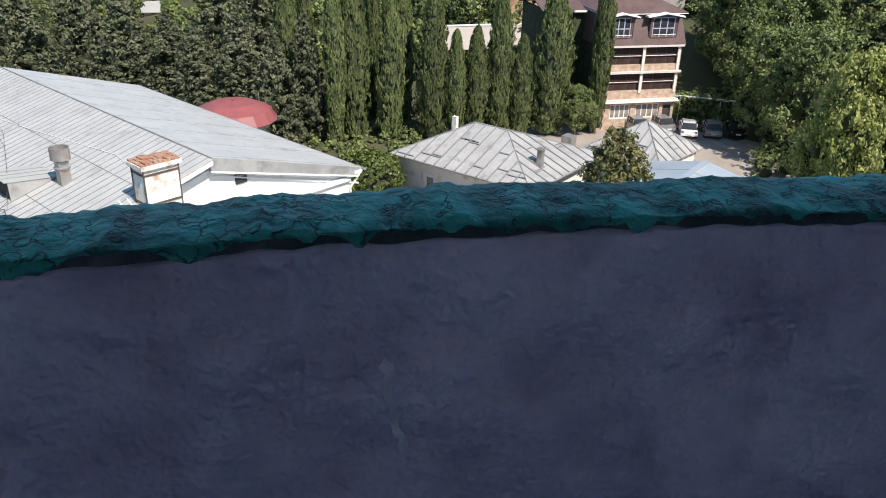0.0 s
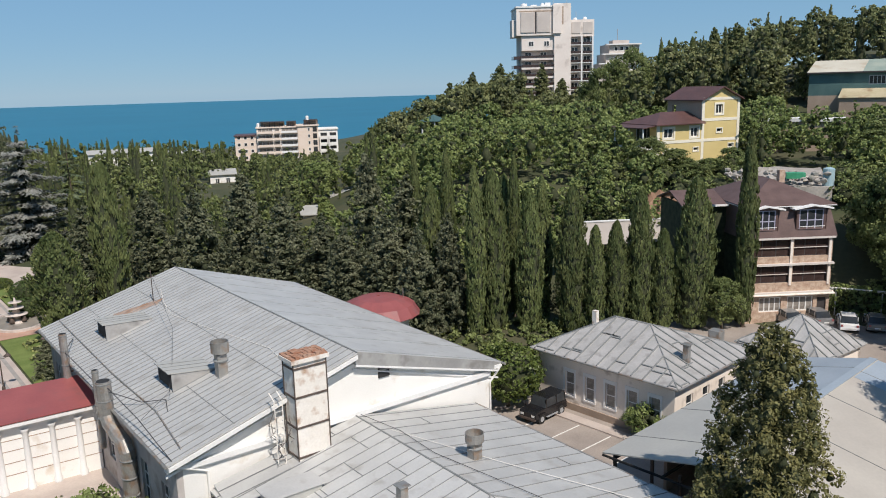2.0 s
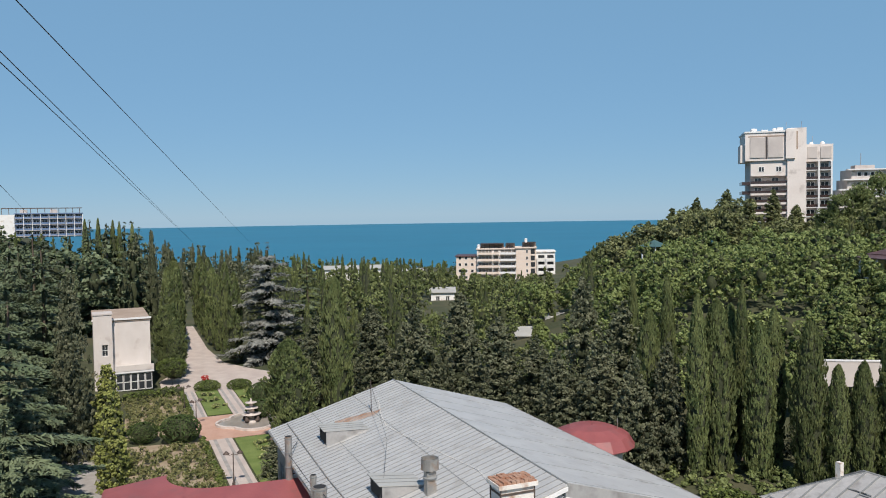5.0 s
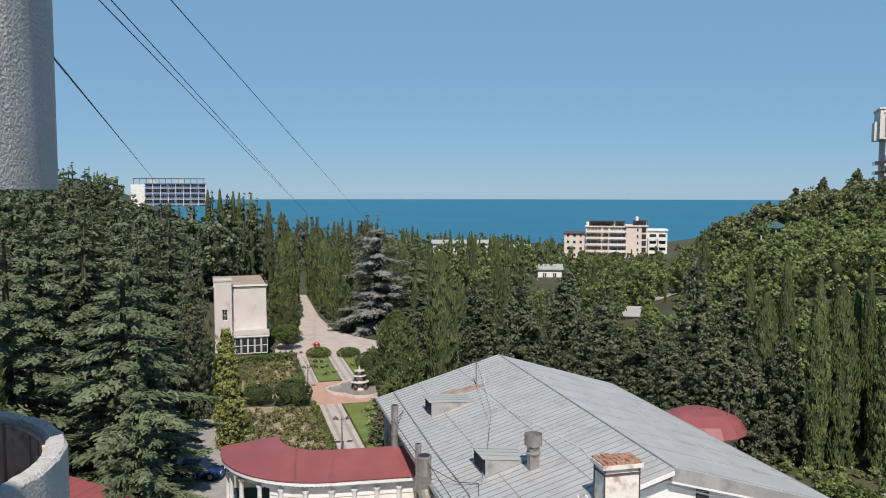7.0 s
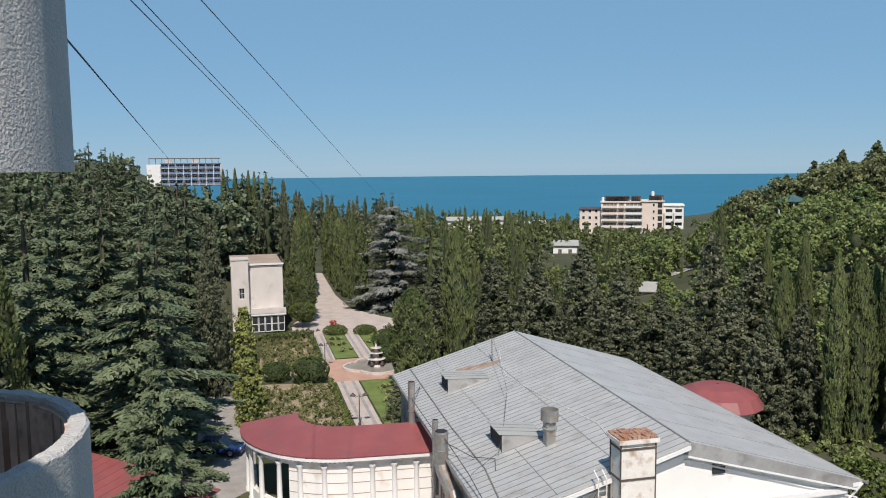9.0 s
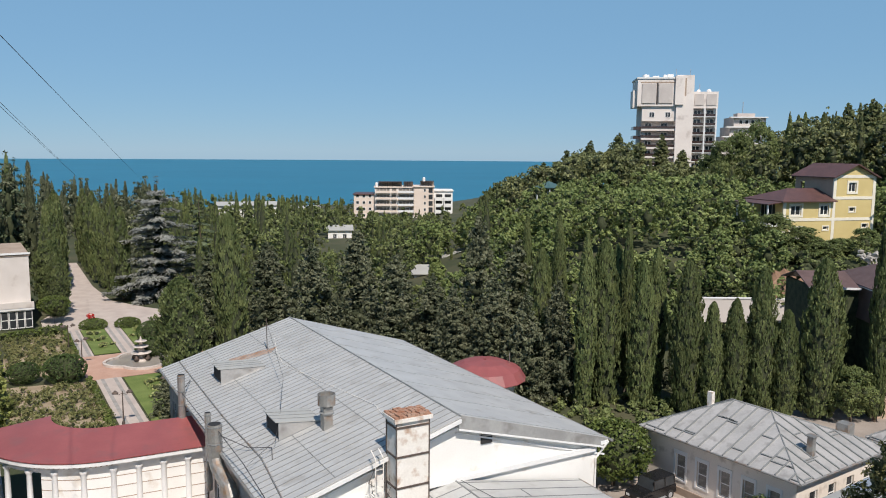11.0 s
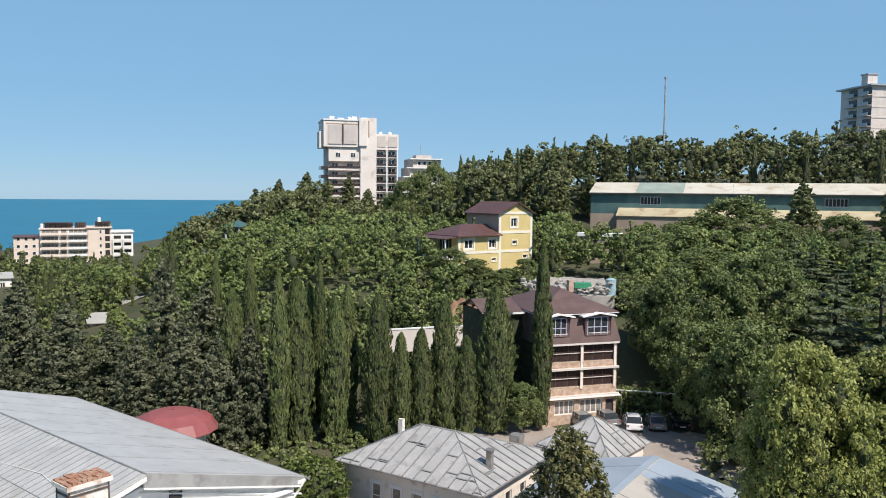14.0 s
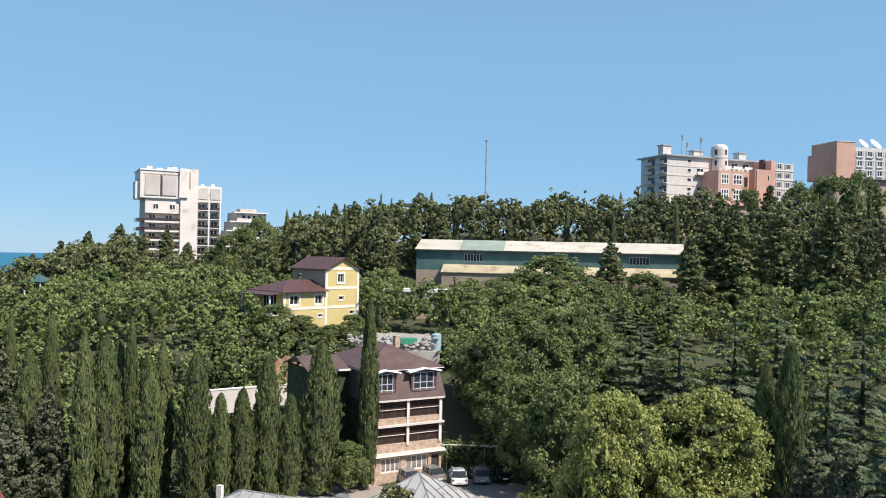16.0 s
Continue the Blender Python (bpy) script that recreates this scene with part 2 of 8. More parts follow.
def smoothstep(a, b, x):
    t = np.clip((x - a) / (b - a), 0, 1)
    return t * t * (3 - 2 * t)


def height(x, y):
    """The lie of the land: a flat courtyard in a valley, hills to both sides, falling to the sea."""
    x, y = np.asarray(x, float), np.asarray(y, float)
    az, d = np.degrees(np.arctan2(x, y)), np.hypot(x, y)
    q = 0.85 * x + 0.5 * y
    right = (11 * smoothstep(86, 113, q) + 0.03 * np.maximum(q - 122, 0)) * smoothstep(22, 38, az) + 0.22 * np.clip(q - 176, 0, 72) * smoothstep(44, 62, az)
    right = np.maximum(right - 0.04 * np.maximum(y - 130, 0) * smoothstep(22, 41, az), -4)
    left = 0.10 * np.maximum(d - 95, 0) * smoothstep(1, 15, -az)
    sink = -0.02 * np.maximum(y - 165, 0) - 0.09 * np.maximum(d - 440, 0)
    bump = 0.6 * np.sin(x * 0.11) * np.cos(y * 0.09) * smoothstep(100, 150, d) * smoothstep(4, 14, np.abs(az - 2))
    return np.maximum(np.minimum(right + left, 60) + sink + bump, -40)


def at(x, y, dz=0.0):
    return (x, y, float(height(x, y)) + dz)


def polar(az, d):
    return d * math.sin(radians(az)), d * math.cos(radians(az))
# ---- building helpers ----
def facade_bm(w, h, holes, thick=0.25, x0=0.0, z0=0.0):
    """A wall from (x0, z0), w wide and h high, outer face at y = 0, with rectangular holes (x, z, w, h) right through."""
    xs = sorted({x0, x0 + w, *[v for x, z, a, b in holes for v in (x, x + a)]})
    zs = sorted({z0, z0 + h, *[v for x, z, a, b in holes for v in (z, z + b)]})
    bm = B()
    for i in range(len(zs) - 1):
        run = None
        for j in range(len(xs)):
            solid = j < len(xs) - 1 and not any(x - 1e-6 <= xs[j] and xs[j + 1] <= x + a + 1e-6 and z - 1e-6 <= zs[i] and zs[i + 1] <= z + b + 1e-6 for x, z, a, b in holes)
            if solid and run is None:
                run = xs[j]
            if not solid and run is not None:
                box(bm, run, xs[j], 0, thick, zs[i], zs[i + 1])
                run = None
    return bm


WINDOW_MESHES = {}


def window(parent, x, z, w, h, m, cols=2, rows=1, bar=0.06, material="white_frame", depth=0.14, name="window", label="", glass="glass"):
    """A framed window in the wall plane m (outer face at y = 0), lower left corner at x, z: frame and panes."""
    key = (round(w, 2), round(h, 2), cols, rows, bar, material, glass)
    pw, ph = (w - bar) / cols, (h - bar) / rows
    if key not in WINDOW_MESHES:
        cells = [(bar + pw * i, bar + ph * j, pw - bar, ph - bar) for i in range(cols) for j in range(rows)]
        bm = facade_bm(w, h, cells, 0.07)
        bmesh.ops.remove_doubles(bm, verts=bm.verts, dist=0.0005)
        WINDOW_MESHES[key] = (mesh_of("window_frame", bm, M[material]), mesh_of("pane", box(B(), bar * 0.8, pw + bar * 0.2, 0.03, 0.05, bar * 0.8, ph + bar * 0.2), M[glass]))
    f, p = WINDOW_MESHES[key]
    win = part(name, f, None, parent, label, m=m @ pose(x, depth, z))
    for i in range(cols):
        for j in range(rows):
            part("pane", p, None, win, m=pose(pw * i, 0, ph * j))
    return win


def clip_line(poly, o, d):
    """The stretch of the line o + t d inside the convex flat polygon poly, as (t0, t1)."""
    n = (poly[1] - poly[0]).cross(poly[2] - poly[0])
    t0, t1 = -1e9, 1e9
    for i in range(len(poly)):
        a, b = poly[i], poly[(i + 1) % len(poly)]
        inward = n.cross(b - a)
        num, den = inward.dot(a - o), inward.dot(d)
        if abs(den) < 1e-9:
            if num > 0:
                return None
            continue
        t = num / den
        if den > 0:
            t0 = max(t0, t)
        else:
            t1 = min(t1, t)
    return (t0, t1) if t1 - t0 > 0.1 else None


SEAM = {}


def seam_mesh(size):
    if size not in SEAM:
        SEAM[size] = mesh_of("seam", box(B(), -size / 2, size / 2, 0, 1, 0, size), M["seam"])
    return SEAM[size]


def seams(parent, pts, eave, spacing, size=0.05, first=0.3, joints=0, seed=0, lift=0.0, name="seam"):
    """Standing seams up the roof plane pts (eave: the two points of its lower edge) and some cross joints between them."""
    poly = [Vector(p) for p in pts]
    a, b = Vector(eave[0]), Vector(eave[1])
    n = (poly[1] - poly[0]).cross(poly[2] - poly[0]).normalized()
    if n.z < 0:
        n = -n
        poly = poly[::-1]
    along = (b - a).normalized()
    up = n.cross(along)
    if up.z < 0:
        up = -up
    g = random.Random(seed)
    c = sum(poly, Vector()) / len(poly)
    lo = min((p - a).dot(along) for p in poly)
    hi = max((p - a).dot(along) for p in poly)
    s = lo + first
    lines = []
    while s < hi - 0.1:
        o = a + along * s
        r = clip_line(poly, o, up)
        if r:
            lines.append((o + up * r[0], o + up * r[1]))
        s += spacing
    for k in range(joints):
        i = g.randrange(max(len(lines) - 1, 1))
        if i + 1 < len(lines):
            t = g.uniform(0.15, 0.85)
            p = lines[i][0].lerp(lines[i][1], t)
            o = p
            r = clip_line(poly, o, along)
            if r:
                e = min(r[1], spacing * g.choice((1, 1, 2)))
                lines.append((o, o + along * e))
    for p, q in lines:
        d = (q - p)
        y = d.normalized()
        x = y.cross(n)
        m = Matrix((x, y, n)).transposed().to_4x4()
        m.translation = p + n * lift
        part(name, seam_mesh(size), None, parent, m=m @ Matrix.Diagonal((1, d.length, 1, 1)))


M["white_frame"] = mat("white_window_frame", (0.76, 0.75, 0.73), (0.8, 0.79, 0.77), 2, 0.6, 0, 0.05, 20, 0.05)
M["dark_frame"] = mat("dark_window_frame", (0.05, 0.045, 0.045), (0.07, 0.06, 0.06), 2, 0.6, 0, 0.05, 20, 0.05)
M["blue_frame"] = mat("violet_window_frame", (0.38, 0.38, 0.50), (0.46, 0.45, 0.56), 2, 0.5, 0, 0.05, 20, 0.05)
M["brick"] = mat("stone_facing", (0.40, 0.27, 0.20), (0.56, 0.44, 0.34), 2.2, 0.9, 0, 0.7, 7, 0.35)
M["tile"] = mat("brown_roof_tile", (0.105, 0.066, 0.06), (0.14, 0.09, 0.082), 0.8, 0.6, 0, 0.5, 9, 0.2)
M["maroon"] = mat("maroon_metal_tile", (0.105, 0.056, 0.050), (0.140, 0.072, 0.064), 0.8, 0.5, 0.1, 0.4, 9, 0.15)
M["yellow"] = mat("yellow_render", (0.58, 0.46, 0.20), (0.63, 0.51, 0.23), 0.4, 0.85, 0, 0.1, 8, 0.06)
M["concrete"] = mat("pale_concrete", (0.52, 0.47, 0.44), (0.60, 0.55, 0.51), 0.25, 0.9, 0, 0.1, 3, 0.1, 0, ((0.46, 0.42, 0.38), 0.3, 0.3))
M["peach"] = mat("peach_render", (0.72, 0.60, 0.51), (0.78, 0.67, 0.58), 0.2, 0.85, 0, 0.1, 3, 0.07)
M["ochre"] = mat("terracotta_render", (0.56, 0.33, 0.26), (0.63, 0.39, 0.31), 0.2, 0.85, 0, 0.1, 3, 0.08)
M["teal_wall"] = mat("teal_sheet_wall", (0.055, 0.12, 0.125), (0.10, 0.18, 0.17), 0.25, 0.6, 0.1, 0.2, 5, 0.2)
M["pale_sheet"] = mat("pale_sheet_roof", (0.52, 0.49, 0.40), (0.62, 0.59, 0.50), 0.15, 0.7, 0, 0.1, 4, 0.12, 0, ((0.42, 0.33, 0.22), 0.35, 0.4))
M["tan"] = mat("tan_plaster", (0.34, 0.26, 0.20), (0.42, 0.33, 0.26), 0.3, 0.9, 0, 0.2, 4, 0.15)
M["steel"] = mat("painted_steel", (0.40, 0.42, 0.45), (0.48, 0.50, 0.52), 1, 0.5, 0.4, 0.05, 9, 0.1)
M["blue_rail"] = mat("blue_balcony", (0.12, 0.19, 0.33), (0.17, 0.24, 0.38), 0.4, 0.7, 0, 0.1, 4, 0.1)
M["stone"] = mat("rough_stone", (0.34, 0.32, 0.29), (0.46, 0.43, 0.39), 0.8, 0.95, 0, 0.8, 4, 0.3)
M["path"] = mat("pale_paving", (0.46, 0.39, 0.35), (0.54, 0.47, 0.42), 0.5, 0.9, 0, 0.2, 6, 0.12)
M["grey_path"] = mat("grey_paving", (0.30, 0.28, 0.26), (0.38, 0.36, 0.34), 0.8, 0.9, 0, 0.2, 6, 0.15)
M["terracotta"] = mat("terracotta_paving", (0.46, 0.28, 0.21), (0.54, 0.35, 0.27), 0.5, 0.9, 0, 0.2, 6, 0.12)
M["lawn"] = mat("lawn_grass", (0.11, 0.16, 0.035), (0.17, 0.22, 0.06), 0.5, 0.95, 0, 0.5, 14, 0.3)
M["soil"] = mat("bed_soil", (0.30, 0.235, 0.16), (0.40, 0.33, 0.23), 0.6, 0.95, 0, 0.5, 8, 0.3)
M["black_paint"] = mat("black_car_paint", (0.015, 0.015, 0.017), (0.02, 0.02, 0.022), 1, 0.18, 0.1, 0, 5, 0.05)
M["white_paint"] = mat("white_car_paint", (0.74, 0.74, 0.74), (0.78, 0.78, 0.78), 1, 0.2, 0, 0, 5, 0.03)
M["silver_paint"] = mat("silver_car_paint", (0.34, 0.34, 0.34), (0.40, 0.40, 0.40), 1, 0.25, 0.5, 0, 5, 0.03)
M["blue_paint"] = mat("blue_car_paint", (0.012, 0.035, 0.13), (0.016, 0.045, 0.16), 1, 0.2, 0.2, 0, 5, 0.03)
M["rubber"] = mat("tyre_rubber", (0.02, 0.02, 0.02), (0.03, 0.03, 0.03), 4, 0.9, 0, 0.2, 30)
M["stucco"] = mat("rough_white_stucco", (0.57, 0.56, 0.55), (0.64, 0.63, 0.61), 3, 0.9, 0, 1.0, 55, 0.12)
M["stucco"].node_tree.nodes["Bump"].inputs["Distance"].default_value = 0.02
M["brown_wall"] = mat("stained_brown_plaster", (0.66, 0.52, 0.44), (0.80, 0.66, 0.57), 2.5, 0.9, 0, 0.5, 14, 0.3, 0, ((0.20, 0.13, 0.10), 4.0, 0.35))
M["flower"] = leaf_mat("red_flowers", (0.5, 0.02, 0.02), (0.6, 0.05, 0.04), 2, 0.2, 0.1)
M["wire"] = mat("dark_cable", (0.05, 0.05, 0.055), (0.07, 0.07, 0.075), 1, 0.7, 0, 0, 5)
M["villa_plaster"] = mat("villa_plaster", (0.62, 0.57, 0.53), (0.68, 0.63, 0.59), 0.4, 0.85, 0, 0.1, 10, 0.06, 0, ((0.52, 0.46, 0.42), 0.6, 0.2))
M["pylon"] = mat("weathered_white_concrete", (0.74, 0.67, 0.62), (0.80, 0.74, 0.69), 0.2, 0.9, 0, 0.1, 3, 0.08, 0, ((0.46, 0.40, 0.36), 0.25, 0.25))
M["dark_green"] = mat("dark_green_wall", (0.030, 0.040, 0.018), (0.070, 0.080, 0.040), 1.5, 0.9, 0, 1.0, 6, 0.5)
M["curtain_glass"] = mat("curtained_window_glass", (0.20, 0.18, 0.16), (0.34, 0.31, 0.28), 1.2, 0.12, 0, 0, 5, 0.3)
M["west_shade_plaster"] = mat("stained_shade_plaster", (0.40, 0.37, 0.35), (0.54, 0.50, 0.47), 0.5, 0.9, 0, 0.3, 6, 0.15, 0, ((0.30, 0.24, 0.20), 0.8, 0.4))
# ---- land and sea ----
def grid_mesh(name, xs, ys, zf, material):
    X, Y = np.meshgrid(xs, ys)
    Z = zf(X, Y)
    nx, ny = len(xs), len(ys)
    me = bpy.data.meshes.new(name)
    idx = np.arange(nx * ny).reshape(ny, nx)
    quads = np.stack([idx[:-1, :-1], idx[:-1, 1:], idx[1:, 1:], idx[1:, :-1]], -1).reshape(-1, 4)
    me.from_pydata(np.stack([X, Y, Z], -1).reshape(-1, 3).tolist(), [], quads.tolist())
    me.materials.append(material)
    return smooth(me)


ground = new("ground", grid_mesh("ground", np.linspace(-420, 620, 131), np.linspace(-220, 720, 119), lambda x, y: height(x, y) - 0.05, M["ground"]))
tagged(ground, "dry grassy hillside ground falling to the sea", "ground", kind="structure")
bm = B()
ring = [bm.verts.new((4600 * math.cos(a), 4600 * math.sin(a), -25.5)) for a in np.linspace(0, 2 * math.pi, 181)[:-1]]
bm.faces.new(ring)
single("water", bm, M["sea"], Matrix(), "calm deep blue sea reaching the horizon", "sea", kind="structure")
# ---- courtyard paving ----
bm = B()
slab(bm, [(20, 14, 0.02), (104, 14, 0.02), (104, 40, 0.02), (82, 50, 0.02), (66, 52, 0.02), (38, 50, 0.02), (30, 46, 0.02), (20, 40, 0.02)], 0.05)
single("pavement", bm, M["asphalt"], Matrix(), "worn brownish paved courtyard and parking lot", "pavement", kind="structure")
single("side_pavement", slab(B(), [(-12, 38, 0.018), (9.5, 38, 0.018), (9.0, 54, 0.018), (-8, 54, 0.018)], 0.05), M["path"], Matrix(), "pale paved strip between the hall and the arcade", "pavement", kind="structure")
for k in range(4):
    bm = box(B(), -0.06, 0.06, 0, 5.6, 0, 0.004)
    single("parking_line", bm, M["line"], pose(31.9 + 2.7 * k * 0.16, 41.3 - 2.7 * k, 0.022, 0, 0, -83), "white painted parking line on the paving", "road marking", "parking lines")
single("kerb", box(B(), 0, 12.6, -1.2, -0.3, 0.02, 0.14), M["path"], pose(40.3, 32.5, 0, 0, 0, 98.5) @ pose(0, 1.55, 0), "pale raised kerb path along the cream house", "kerb", kind="structure")

# ---- hall with the grey gable roof ----
M["fascia_grey"] = mat("weathered_grey_fascia", (0.27, 0.27, 0.265), (0.37, 0.37, 0.36), 0.6, 0.6, 0.1, 0.1, 5, 0.15, 0, ((0.20, 0.19, 0.18), 0.8, 0.3))
FRAME_A = pose(8.5, 37.85, 0, 0, 0, 3.35)
W_A, L_A, E_A, R_A = 22.3, 30.1, 6.5, 9.8
S_A = (R_A - E_A) / (W_A / 2)
hall = thing("gabled_hall", FRAME_A, "white plastered hall with a broad grey metal gable roof", "building")
win_a = [(1.2 + 3.6 * k, 1.6, 1.3, 2.6) for k in range(8)]
# west plaster is greyed to carry that side's shade, besides its brown stains
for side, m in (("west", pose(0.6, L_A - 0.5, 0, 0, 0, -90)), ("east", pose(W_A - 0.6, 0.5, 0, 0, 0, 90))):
    part("wall", facade_bm(L_A - 1, E_A - 0.25, win_a, 0.35), M["west_shade_plaster" if side == "west" else "white"], hall, m=m)
    for x, z, w, h in win_a:
        window(hall, x, z, w, h, m, 2, 3)
for y0, y1, vent in ((0.5, 0.85, True), (L_A - 0.85, L_A - 0.5, False)):
    bm = B()
    vs = [[bm.verts.new(p) for p in ((0.95, y, 0), (W_A - 0.95, y, 0), (W_A - 0.95, y, E_A - 0.1), (W_A / 2, y, R_A - 0.3), (0.95, y, E_A - 0.1))] for y in (y0, y1)]
    bm.faces.new(vs[0]), bm.faces.new(vs[1][::-1])
    for i in range(5):
        j = (i + 1) % 5
        bm.faces.new((vs[0][i], vs[1][i], vs[1][j], vs[0][j]))
    part("gable_wall", bm, M["white"], hall, "white gable wall under the roof")
planes_a = [[(0, -0.2, E_A), (W_A / 2, -0.2, R_A), (W_A / 2, L_A, R_A), (0, L_A, E_A)], [(W_A, 0.18, E_A), (W_A, L_A, E_A), (W_A / 2, L_A, R_A), (W_A / 2, 0.18, R_A)]]
for k, p in enumerate(planes_a):
    part("roof_plane", slab(B(), p[::-1] if k == 0 else p, 0.1), M["roof"], hall, "grey galvanised sheet roof with standing seams")
# raking cornices and eaves
for sx in (0, 1):
    for dz, w, t, y in ((-0.14, 0.62, 0.22, -0.28), (-0.42, 0.4, 0.16, 0.12), (-0.80, 0.22, 0.12, 0.28)) if sx == 0 else ((-1.12, 0.22, 0.10, 0.38),):
        bm = B()
        x0, x1 = (0.05, W_A / 2) if sx == 0 else (W_A - 0.05, W_A / 2)
        q = [(x0, E_A + dz), (x1, R_A + dz), (x1, R_A + dz - t), (x0, E_A + dz - t)]
        a = [bm.verts.new((x, y, z)) for x, z in q]
        b = [bm.verts.new((x, 0.5, z)) for x, z in q]
        bm.faces.new(a), bm.faces.new(b[::-1])
        for i in range(4):
            j = (i + 1) % 4
            bm.faces.new((a[i], b[i], b[j], a[j]))
        part("cornice", bm, M["cornice"], hall)
    xe = 0.02 if sx == 0 else W_A - 0.02
    sgn = 1 if sx == 0 else -1
    part("eave_board", box(B(), min(xe, xe + sgn * 0.6), max(xe, xe + sgn * 0.6), 0.1, L_A, E_A - 0.35, E_A - 0.12), M["cornice"], hall)
    part("gutter", tube(B(), (xe - sgn * 0.08, -0.2, E_A - 0.08), (xe - sgn * 0.08, L_A, E_A - 0.08), 0.08), M["zinc"], hall)
bm = B()
a = [bm.verts.new(v) for v in ((W_A / 2, 0.15, R_A - 0.02), (W_A + 0.02, 0.15, E_A - 0.02), (W_A - 0.4, 0.10, E_A - 0.46), (W_A / 2, 0.06, R_A - 0.80))]
b = [bm.verts.new((v.co.x, 0.48, v.co.z - 0.06)) for v in a]
bm.faces.new(a), bm.faces.new(b[::-1])
for i in range(4):
    j = (i + 1) % 4
    bm.faces.new((a[i], b[i], b[j], a[j]))
part("skirt_roof", bm, M["fascia_grey"], hall, "steep grey sheet skirt along the gable edge")
part("skirt_moulding", slab(B(), [(W_A / 2, 0.0, R_A - 0.80), (W_A - 0.4, 0.04, E_A - 0.46), (W_A - 0.4, 0.48, E_A - 0.46), (W_A / 2, 0.48, R_A - 0.80)], 0.10), M["cornice"], hall)
part("string_course", box(B(), 0.9, W_A - 0.9, 0.22, 0.5, E_A - 0.75, E_A - 0.45), M["cornice"], hall, "sloping white ledge across the gable wall")
part("downpipe", pipe(B(), [(W_A - 0.1, 0.0, E_A - 0.15), (W_A - 0.5, 0.35, E_A - 1.0), (W_A - 0.75, 0.42, E_A - 1.3), (W_A - 0.75, 0.42, 0)], 0.07), M["white"], hall, "white rain downpipe")
part("downpipe", pipe(B(), [(0.2, 0.0, E_A - 0.2), (1.6, 0.35, E_A - 0.9), (2.2, 0.4, E_A - 1.2), (2.2, 0.4, 0)], 0.07), M["white"], hall, "white rain downpipe")
# near-black block in place of the shaded hole
vent = part("gable_vent", box(B(), 12.9, 13.65, 0.40, 0.6, 7.65, 8.2), M["dark"], hall, "small dark vent opening in the gable")
part("vent_hood", slab(B(), [(12.9, 0.2, 8.2), (13.7, 0.2, 8.2), (13.7, 0.5, 8.34), (12.9, 0.5, 8.34)], 0.04), M["zinc"], vent)
part("ridge_cap", tube(B(), (W_A / 2, -0.2, R_A + 0.02), (W_A / 2, L_A, R_A + 0.02), 0.05, 0.05, 8), M["seam"], hall)
for k, p in enumerate(planes_a):
    ev = (p[0], p[3]) if k == 0 else (p[0], p[1])
    seams(hall, p, ev, (0.64, 3.7)[k], (0.034, 0.016)[k], 0.3)
for x in (3.7, 7.4):
    part("sheet_joint", seam_mesh(0.03), None, hall, m=Matrix.Translation((x, 0, E_A + x * S_A)) @ Matrix.Diagonal((1, L_A, 1, 1)))


def roof_a(x, y, dz=0.0):
    return (x, y, E_A + min(x, W_A - x) * S_A + dz)


def hatch(y0, y1, x0, x1):
    """Low dormer hatch with a flat sheet lid, open to the eave side."""
    h = part("roof_hatch", slab(B(), [roof_a(x0, y0, 1.28), roof_a(x1, y0, 0.1), roof_a(x1, y1, 0.1), roof_a(x0, y1, 1.28)], 0.05), M["roof_grey"], hall, "low sheet metal roof hatch with a dark opening")
    for y in (y0 + 0.05, y1 - 0.1):
        bm = B()
        a = [bm.verts.new(v) for v in (roof_a(x0 + 0.2, y), roof_a(x1, y), roof_a(x1, y, 0.06), roof_a(x0 + 0.2, y, 1.15))]
        b = [bm.verts.new((v.co.x, y + 0.05, v.co.z)) for v in a]
        bm.faces.new(a), bm.faces.new(b[::-1])
        for i in range(4):
            j = (i + 1) % 4
            bm.faces.new((a[i], b[i], b[j], a[j]))
        part("cheek", bm, M["roof_old"], h)
    for k in range(1, 4):
        c = y0 + (y1 - y0) * k / 4
        part("lid_seam", slab(B(), [roof_a(x0, c - 0.02, 1.305), roof_a(x1, c - 0.02, 0.125), roof_a(x1, c + 0.02, 0.125), roof_a(x0, c + 0.02, 1.305)], 0.02), M["seam"], h)
    # near-black panel paints the shade inside the hatch
    part("opening", box(B(), x0 + 0.24, x0 + 0.3, y0 + 0.1, y1 - 0.1, roof_a(x0 + 0.5, 0)[2] + 0.05, roof_a(x0 + 0.5, 0)[2] + 1.05), M["dark"], h)


hatch(7.1, 9.7, 2.7, 5.6)
hatch(20.4, 22.7, 2.5, 6.0)


def roof_vent(parent, x, y, z, h, r, name="roof_vent"):
    """Square sheet stack with a drum cowl."""
    v = part(name, box(B(), x - r * 0.55, x + r * 0.55, y - r * 0.55, y + r * 0.55, z - 0.25, z + h * 0.62), M["zinc"], parent, "sheet metal roof ventilator with a drum cowl")
    bm = lathe(B(), [(r * 0.5, z + h * 0.55), (r * 0.62, z + h * 0.66), (r, z + h * 0.68), (r, z + h), (r * 0.94, z + h), (r * 0.94, z + h * 0.72), (0.01, z + h * 0.72)], 20, x, y)
    part("cowl", bm, M["zinc"], v, "rust-rimmed drum cowl")
    part("collar", lathe(B(), [(r * 0.8, z + h * 0.42), (r * 0.85, z + h * 0.46), (r * 0.55, z + h * 0.5)], 12, x, y), M["seam"], v)


